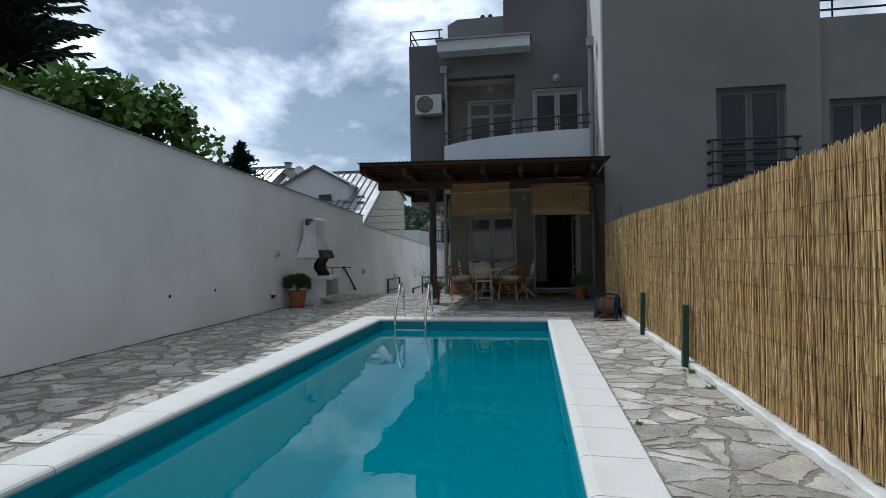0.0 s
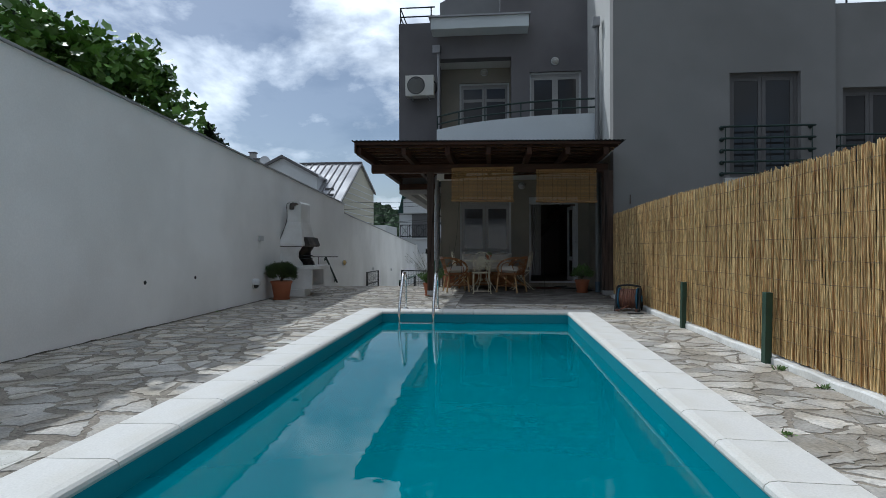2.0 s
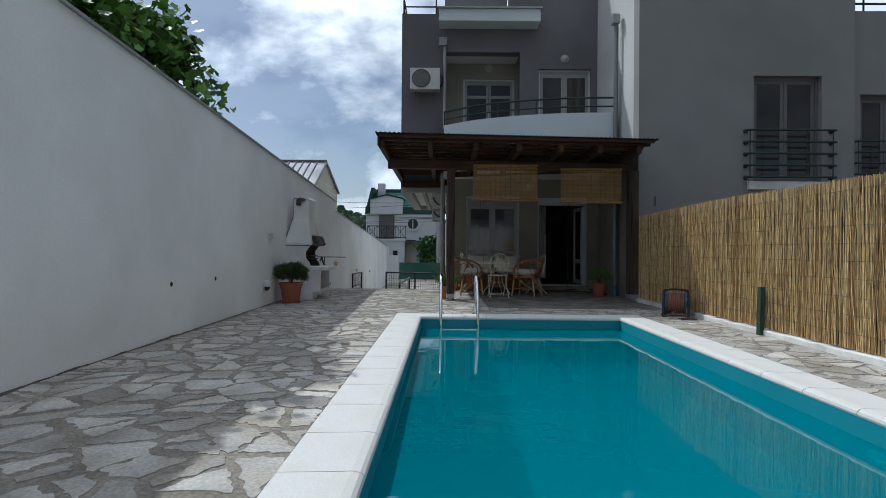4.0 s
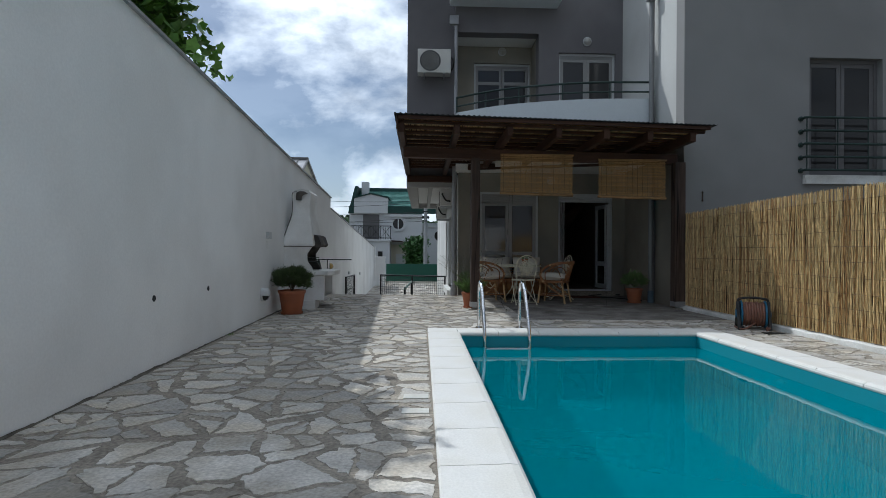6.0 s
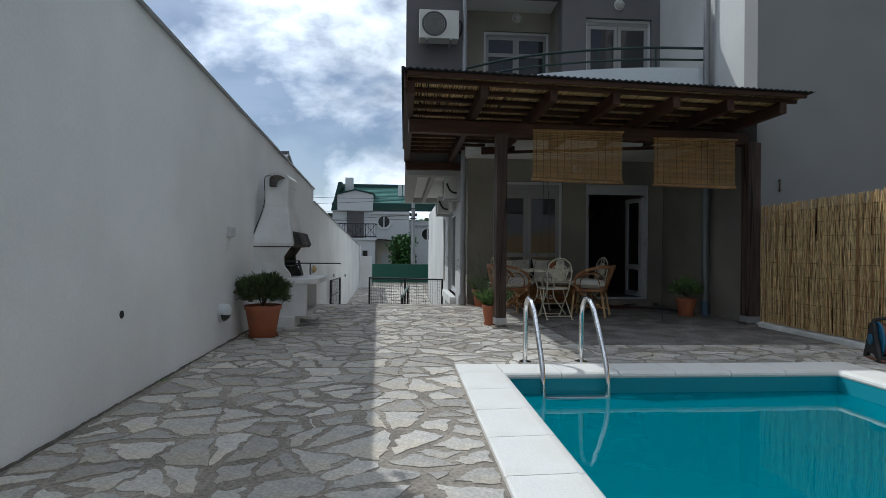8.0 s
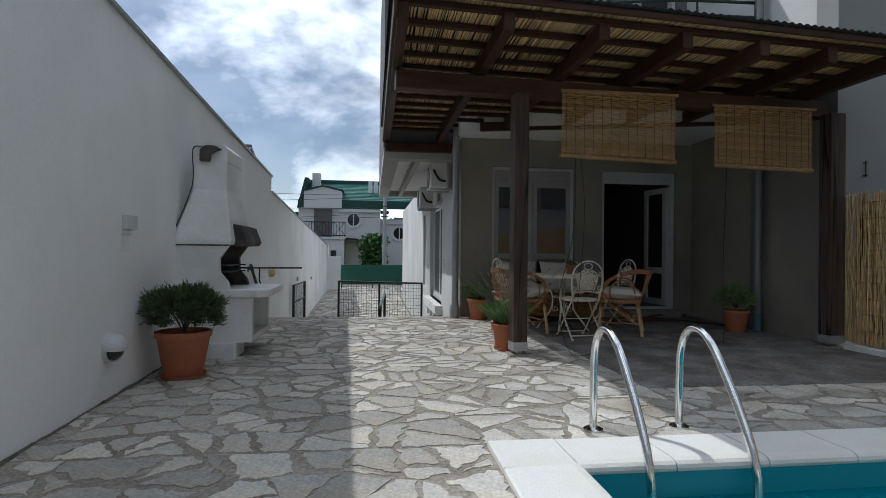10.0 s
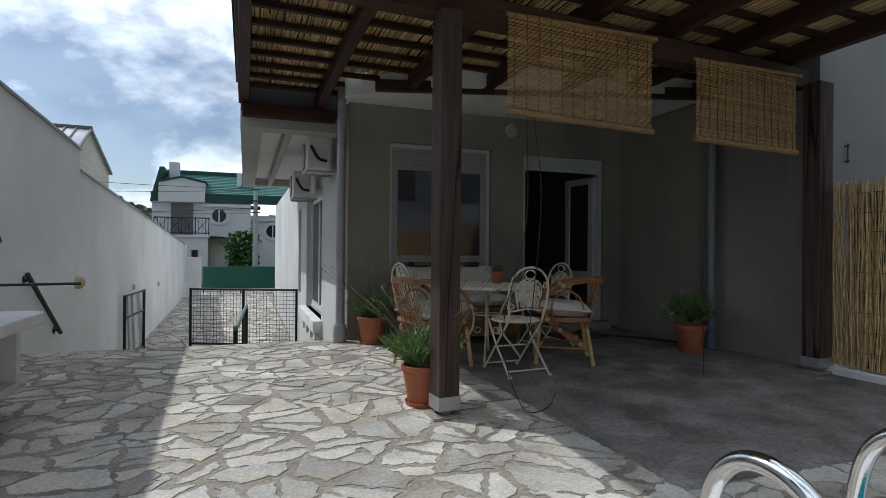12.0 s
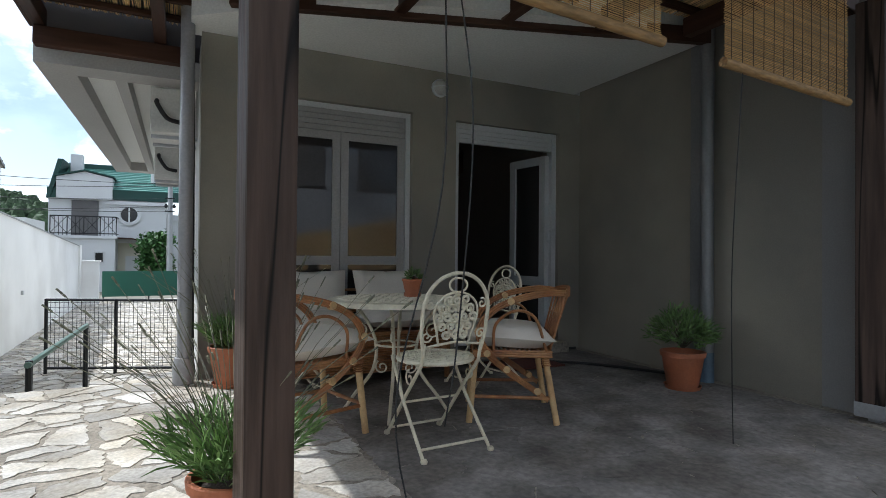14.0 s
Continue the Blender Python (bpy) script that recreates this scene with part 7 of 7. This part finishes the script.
def spruce(x, y, z, h, rad, n_tier, seed, label):
    t = thing("spruce_tree", (x, y, z), label, "tree")
    r = random.Random(seed)
    bm = bmesh.new()
    tube(bm, [(x, y, z), (x, y, z + h)], 0.12 * h / 8, 8, r_end=0.01)
    part("trunk", bm, BARK, t, smooth=True)
    verts, faces = [], []
    for k in range(n_tier):
        f_ = k / n_tier
        zz = z + h * (0.12 + 0.87 * f_)
        R = rad * (1 - f_) ** 0.85 + 0.08
        for q in range(int(24 + 22 * (1 - f_))):
            a = r.uniform(0, 2 * math.pi)
            L = R * r.uniform(0.35, 1.2)
            zz = z + h * (0.12 + 0.87 * (k + r.uniform(-1.2, 1.2)) / n_tier)
            d = Vector((math.cos(a), math.sin(a), -0.12))
            side = Vector((-math.sin(a), math.cos(a), 0))
            m_n = max(6, int(L * 16))
            for s in range(m_n):
                u = (s + 1) / m_n
                p = Vector((x, y, zz)) + d * L * u + Vector((0, 0, 0.18 * L * u * u))
                w = (0.19 * (1 - u * 0.7)) * min(1.0, L + 0.3)
                for sg in (-1, 1):
                    b = len(verts)
                    tip = p + side * sg * w * r.uniform(0.6, 1.2) + d * 0.12 * L + Vector((0, 0, r.uniform(-0.10, 0.04)))
                    o = Vector((0, 0, 0.030)) + d * 0.05
                    verts += [p - o, p + o, tip + o * 0.3, tip - o * 0.5]
                    faces.append((b, b + 1, b + 2, b + 3))
    under(from_lists("crown", verts, faces, SPRUCE), t, "dark needled boughs", "stuff")


fig_tree()
spruce(-11.6, 10.2, LOW, 14.0, 2.9, 40, 2, "tall dark spruce towering behind the white wall")
spruce(-11.3, 20.0, LOW, 6.9, 2.3, 40, 3, "small pointed spruce beyond the white wall")

# clipped cypress and utility pole by the green-roofed house
t = thing("cypress_bush", (-3.55, 45.2, LOW), "rounded green cypress in front of the villa", "tree")
r = random.Random(12)
bm = bmesh.new()
tube(bm, [(-3.55, 45.2, LOW), (-3.55, 45.2, 1.2)], 0.08, 8)
part("trunk", bm, BARK, t)
clumps = [(Vector((-3.55 + r.gauss(0, 0.28), 45.2 + r.gauss(0, 0.28), r.uniform(-1.0, 1.9))), 0.7) for _ in range(60)]
CYPRESS = material("cypress_leaf", (0.05, 0.13, 0.03), 0.6, var=0.3, scale=3, per="island", per_var=0.4, bump=0)
under(leaf_cloud(r, clumps, 5200, 0.2, CYPRESS, "crown", 3, 0.3), t, "dense bright green sprays", "stuff")
pole = thing("utility_pole", (-2.75, 43.5, LOW), "grey concrete utility pole carrying cables", "pole")
bm = bmesh.new()
tube(bm, [(-2.75, 43.5, LOW - 0.1), (-2.75, 43.5, 5.0)], 0.17, 12, r_end=0.12)
part("shaft", bm, GALV, pole, smooth=True)
for z in (3.2, 3.9, 4.6):
    bm = rbox(-3.0, -2.5, 43.3, 43.4, z, z + 0.06, 0.01)
    part("cross_arm", bm, BLACK_STEEL, pole)
for dx in (-0.2, 0.2):
    bm = lathe(bmesh.new(), [(0.06, 3.4), (0.09, 3.5), (0.05, 3.62)], 10, -2.75 + dx, 43.35)
    part("insulator", bm, BLACK_STEEL, pole, smooth=True)


def wire(p, q, sag, label="black overhead cable spanning the street"):
    p, q = Vector(p), Vector(q)
    pts = [p.lerp(q, k / 16) - Vector((0, 0, sag * 4 * (k / 16) * (1 - k / 16))) for k in range(17)]
    bm = bmesh.new()
    tube(bm, pts, 0.014, 5)
    solo("overhead_cable", bm, RUBBER, label, "cable", group="overhead cables", smooth=True)


for z0_, z1_, s in ((4.7, 5.6, 0.5), (4.6, 4.2, 0.4), (3.9, 3.9, 0.4), (3.2, 3.3, 0.3), (3.5, 3.0, 0.4)):
    wire((-2.9, 43.4, z0_), (-24, 40.5, z1_), s)


# ---- pieces: coping stones, flagstones ----
def coping():
    x0, x1, y0, y1 = POOL
    kinds = {}

    def slab(cx, cy, length, rz, name="coping_stone"):
        key = round(length, 3)
        if key not in kinds:
            bm = bmesh.new()
            # rounded nose towards the water at local -y side
            prof = [(-RIM / 2 - 0.012, -0.022), (-RIM / 2 - 0.024, -0.012), (-RIM / 2 - 0.028, 0.002), (-RIM / 2 - 0.022, 0.018), (-RIM / 2 - 0.006, 0.030), (-RIM / 2 + 0.03, 0.036), (-RIM / 2 + 0.08, 0.033), (RIM / 2 - 0.012, 0.028), (RIM / 2 - 0.002, 0.020), (RIM / 2, -0.02)]
            lo = [bm.verts.new((-length / 2 + 0.003, a, b)) for a, b in prof]
            hi = [bm.verts.new((length / 2 - 0.003, a, b)) for a, b in prof]
            bm.faces.new(lo), bm.faces.new(hi[::-1])
            for i in range(len(prof)):
                j = (i + 1) % len(prof)
                bm.faces.new((lo[i], hi[i], hi[j], lo[j]))
            kinds[key] = mesh_of("coping_stone", bm, COPING)
        ob = new(name, kinds[key])
        ob.parent = pool
        ob.matrix_parent_inverse = pool.matrix_basis.inverted()
        ob.matrix_basis = pose(cx, cy, 0.0, 0, 0, rz)
    n = 14
    L = (y1 - y0) / n
    for k in range(n):
        slab(x0 - RIM / 2, y0 + L * (k + 0.5), L, 90)
        slab(x1 + RIM / 2, y0 + L * (k + 0.5), L, -90)
    n2 = 6
    L2 = (x1 - x0) / n2
    for k in range(n2):
        slab(x0 + L2 * (k + 0.5), y1 + RIM / 2, L2, 0)
        slab(x0 + L2 * (k + 0.5), y0 - RIM / 2, L2, 180)
    for cx, cy, rz in ((x0 - RIM / 2, y1 + RIM / 2, 0), (x1 + RIM / 2, y1 + RIM / 2, 0), (x0 - RIM / 2, y0 - RIM / 2, 0), (x1 + RIM / 2, y0 - RIM / 2, 0)):
        bm = rbox(-RIM / 2, RIM / 2, -RIM / 2, RIM / 2, -0.02, 0.029, 0.006)
        ob = new("corner_stone", mesh_of("corner_stone", bm, COPING))
        ob.parent, ob.matrix_parent_inverse = pool, pool.matrix_basis.inverted()
        ob.matrix_basis = pose(cx, cy, 0, 0, 0, rz)


coping()


def split(poly, g, gap, most):
    """Breaks a convex slab across its long way, again and again, into angular stones."""
    n = len(poly)
    area = abs(sum(poly[k][0] * poly[(k + 1) % n][1] - poly[(k + 1) % n][0] * poly[k][1] for k in range(n))) / 2
    if area < most * g.uniform(0.5, 2.2):
        return [poly]
    cx, cy = sum(p[0] for p in poly) / n, sum(p[1] for p in poly) / n
    fx, fy = max(poly, key=lambda p: (p[0] - cx) ** 2 + (p[1] - cy) ** 2)
    a = math.atan2(fy - cy, fx - cx) + g.gauss(0, 0.45)
    ux, uy = math.cos(a), math.sin(a)
    off = g.uniform(-0.3, 0.3) * math.hypot(fx - cx, fy - cy)
    out = []
    for s in (1, -1):
        half = []
        lim = -gap * g.uniform(0.2, 1.6)
        for k in range(n):
            p, q = poly[k], poly[(k + 1) % n]
            dp = s * ((p[0] - cx) * ux + (p[1] - cy) * uy - off) - lim
            dq = s * ((q[0] - cx) * ux + (q[1] - cy) * uy - off) - lim
            if dp <= 0:
                half.append(p)
            if dp * dq < 0:
                t = dp / (dp - dq)
                half.append((p[0] + t * (q[0] - p[0]), p[1] + t * (q[1] - p[1])))
        if len(half) >= 3:
            out += split(half, g, gap, most)
    return out


def cells(x0, x1, y0, y1, sx, sy, seed, gap=0.02, drop=0.28):
    """Irregular flagstones filling a rectangle: cells round jittered seeds, with ragged outlines."""
    g = random.Random(seed)
    seeds = []
    sx, sy = sx * 0.86, sy * 0.86
    ny, nx = max(1, round((y1 - y0) / sy)), max(1, round((x1 - x0) / sx))
    for j in range(ny):
        for i in range(nx):
            if g.random() > drop:
                big = 0.05 * sx + 0.62 * sx * g.random() ** 2.0
                seeds.append((x0 + (i + 0.5 + g.uniform(-0.48, 0.48)) * (x1 - x0) / nx, y0 + (j + 0.5 + g.uniform(-0.48, 0.48)) * (y1 - y0) / ny, big))
    out = []
    reach = 3.2 * max(sx, sy)
    for px, py, pw in seeds:
        poly = [(x0 + 0.008, y0 + 0.008), (x1 - 0.008, y0 + 0.008), (x1 - 0.008, y1 - 0.008), (x0 + 0.008, y1 - 0.008)]
        for qx, qy, qw in seeds:
            dx, dy = qx - px, qy - py
            d2 = dx * dx + dy * dy
            if d2 == 0 or d2 > reach * reach:
                continue
            d = math.sqrt(d2)
            lim = d / 2 + (pw * pw - qw * qw) / (2 * d) - gap * (0.25 + 1.7 * ((px * 7.3 + qx * 7.3 + py * 3.1 + qy * 3.1) % 1.0) ** 1.6)
            ux, uy = dx / d, dy / d
            new_poly = []
            for k in range(len(poly)):
                a, b = poly[k], poly[(k + 1) % len(poly)]
                da = (a[0] - px) * ux + (a[1] - py) * uy - lim
                db = (b[0] - px) * ux + (b[1] - py) * uy - lim
                if da <= 0:
                    new_poly.append(a)
                if da * db < 0:
                    t = da / (da - db)
                    new_poly.append((a[0] + t * (b[0] - a[0]), a[1] + t * (b[1] - a[1])))
            poly = new_poly
            if len(poly) < 3:
                break
        if len(poly) < 3:
            continue
        for piece in split(poly, g, gap, 0.68 * sx * sy):
            n = len(piece)
            px, py = sum(p[0] for p in piece) / n, sum(p[1] for p in piece) / n
            ragged = []
            for k in range(n):
                a, b = piece[k], piece[(k + 1) % n]
                e = math.hypot(b[0] - a[0], b[1] - a[1])
                if e < 0.015:
                    continue
                steps = max(1, min(9, int(e / 0.032)))
                for q in range(steps):
                    t = q / steps
                    j = 0.017 if q else 0.012
                    ragged.append((a[0] + t * (b[0] - a[0]) + g.uniform(-j, j), a[1] + t * (b[1] - a[1]) + g.uniform(-j, j)))
            if len(ragged) >= 3:
                out.append((px, py, ragged, g.uniform(0.0, 0.007)))
    return out


def stone_lists(cx, cy, poly, lift, z):
    n = len(poly)
    verts = [(x - cx, y - cy, z - 0.02) for x, y in poly]
    verts += [(cx + (x - cx) * 0.975 - cx, cy + (y - cy) * 0.975 - cy, z + 0.0008 + lift * 0.3 + 0.0008 * ((k * 7) % 3)) for k, (x, y) in enumerate(poly)]
    faces = [(k, (k + 1) % n, n + (k + 1) % n, n + k) for k in range(n)] + [tuple(range(n, 2 * n))]
    return verts, faces


def lay(regions, parent, z, singles, name, rest=None):
    """The stones inside the stretch singles(x, y) become pieces of their own; the rest stay joined."""
    verts, faces, count = [], [], 0
    for reg in regions:
        for cx, cy, poly, lift in cells(*reg):
            v, f = stone_lists(cx, cy, poly, lift, z)
            if singles(cx, cy) and count < 300:
                me = bpy.data.meshes.new("flagstone")
                me.from_pydata(v, [], f)
                me.materials.append(STONE)
                ob = new("flagstone", me)
                ob.location = (cx, cy, 0)
                ob.parent = parent
                count += 1
            else:
                b = len(verts)
                verts += [(a + cx, c + cy, e) for a, c, e in v]
                faces += [tuple(i + b for i in q) for q in f]
    ob = from_lists(name, verts, faces, rest or STONE_REST)
    ob.parent = parent
    tagged(ob, kind="stuff")


px0, px1, py0, py1 = POOL
lay([(-5.11, px0 - RIM - 0.01, -4.4, 2.5, 0.6, 0.5, 30, 0.016), (-5.13, px0 - RIM - 0.01, 2.5, 9.31, 0.36, 0.25, 31, 0.023), (-5.35, -1.5, 9.32, 14.78, 0.35, 0.25, 32, 0.018), (px1 + RIM + 0.01, 1.45, -4.4, 9.31, 0.34, 0.27, 33, 0.014), (px0 - RIM, px1 + RIM, -4.4, py0 - RIM - 0.01, 0.45, 0.4, 34)],
    terrace, 0.0, lambda x, y: x < -2.8 and 5.5 < y < 11.5, "flagstones_rest")
# flush stones under the pergola roof, its shade put into their darker colour
lay([(-1.5, 1.45, 10.35, 14.78, 0.44, 0.36, 36, -0.008)], terrace, -0.0005, lambda x, y: False, "flagstones_worn", STONE_WORN_SHADED)
lay([(-1.5, 1.45, 9.32, 10.35, 0.35, 0.25, 37, 0.018)], terrace, 0.0, lambda x, y: False, "flagstones_rest")
lay([(-5.95, -2.25, 16.9, 39.3, 0.42, 0.36, 35)], drive, LOW, lambda x, y: False, "flagstones_rest")


# damp dirt gathered along the foot of the boundary wall
def dirt_line():
    g = random.Random(17)
    verts, faces = [], []
    y, k = 2.0, 0
    while y < 14.7:
        w = 0.004 + 0.06 * abs(noise.noise((y * 1.7, 0.2, 0.4))) + g.uniform(0, 0.012)
        h = 0.003 + 0.02 * abs(noise.noise((y * 2.9, 1.2, 0.7))) + g.uniform(0, 0.008)
        x = wall_x(y)
        verts += [(x + 0.004, y, h), (x + w * 0.4, y, 0.010), (x + w, y, 0.002)]
        if k:
            b = 3 * k
            faces += [(b - 3, b, b + 1, b - 2), (b - 2, b + 1, b + 2, b - 1)]
        k += 1
        y += g.uniform(0.03, 0.07)
    tagged(from_lists("dirt_line", verts, faces, MOSS, True), "dark damp dirt along the wall foot", "dirt", kind="structure")


dirt_line()
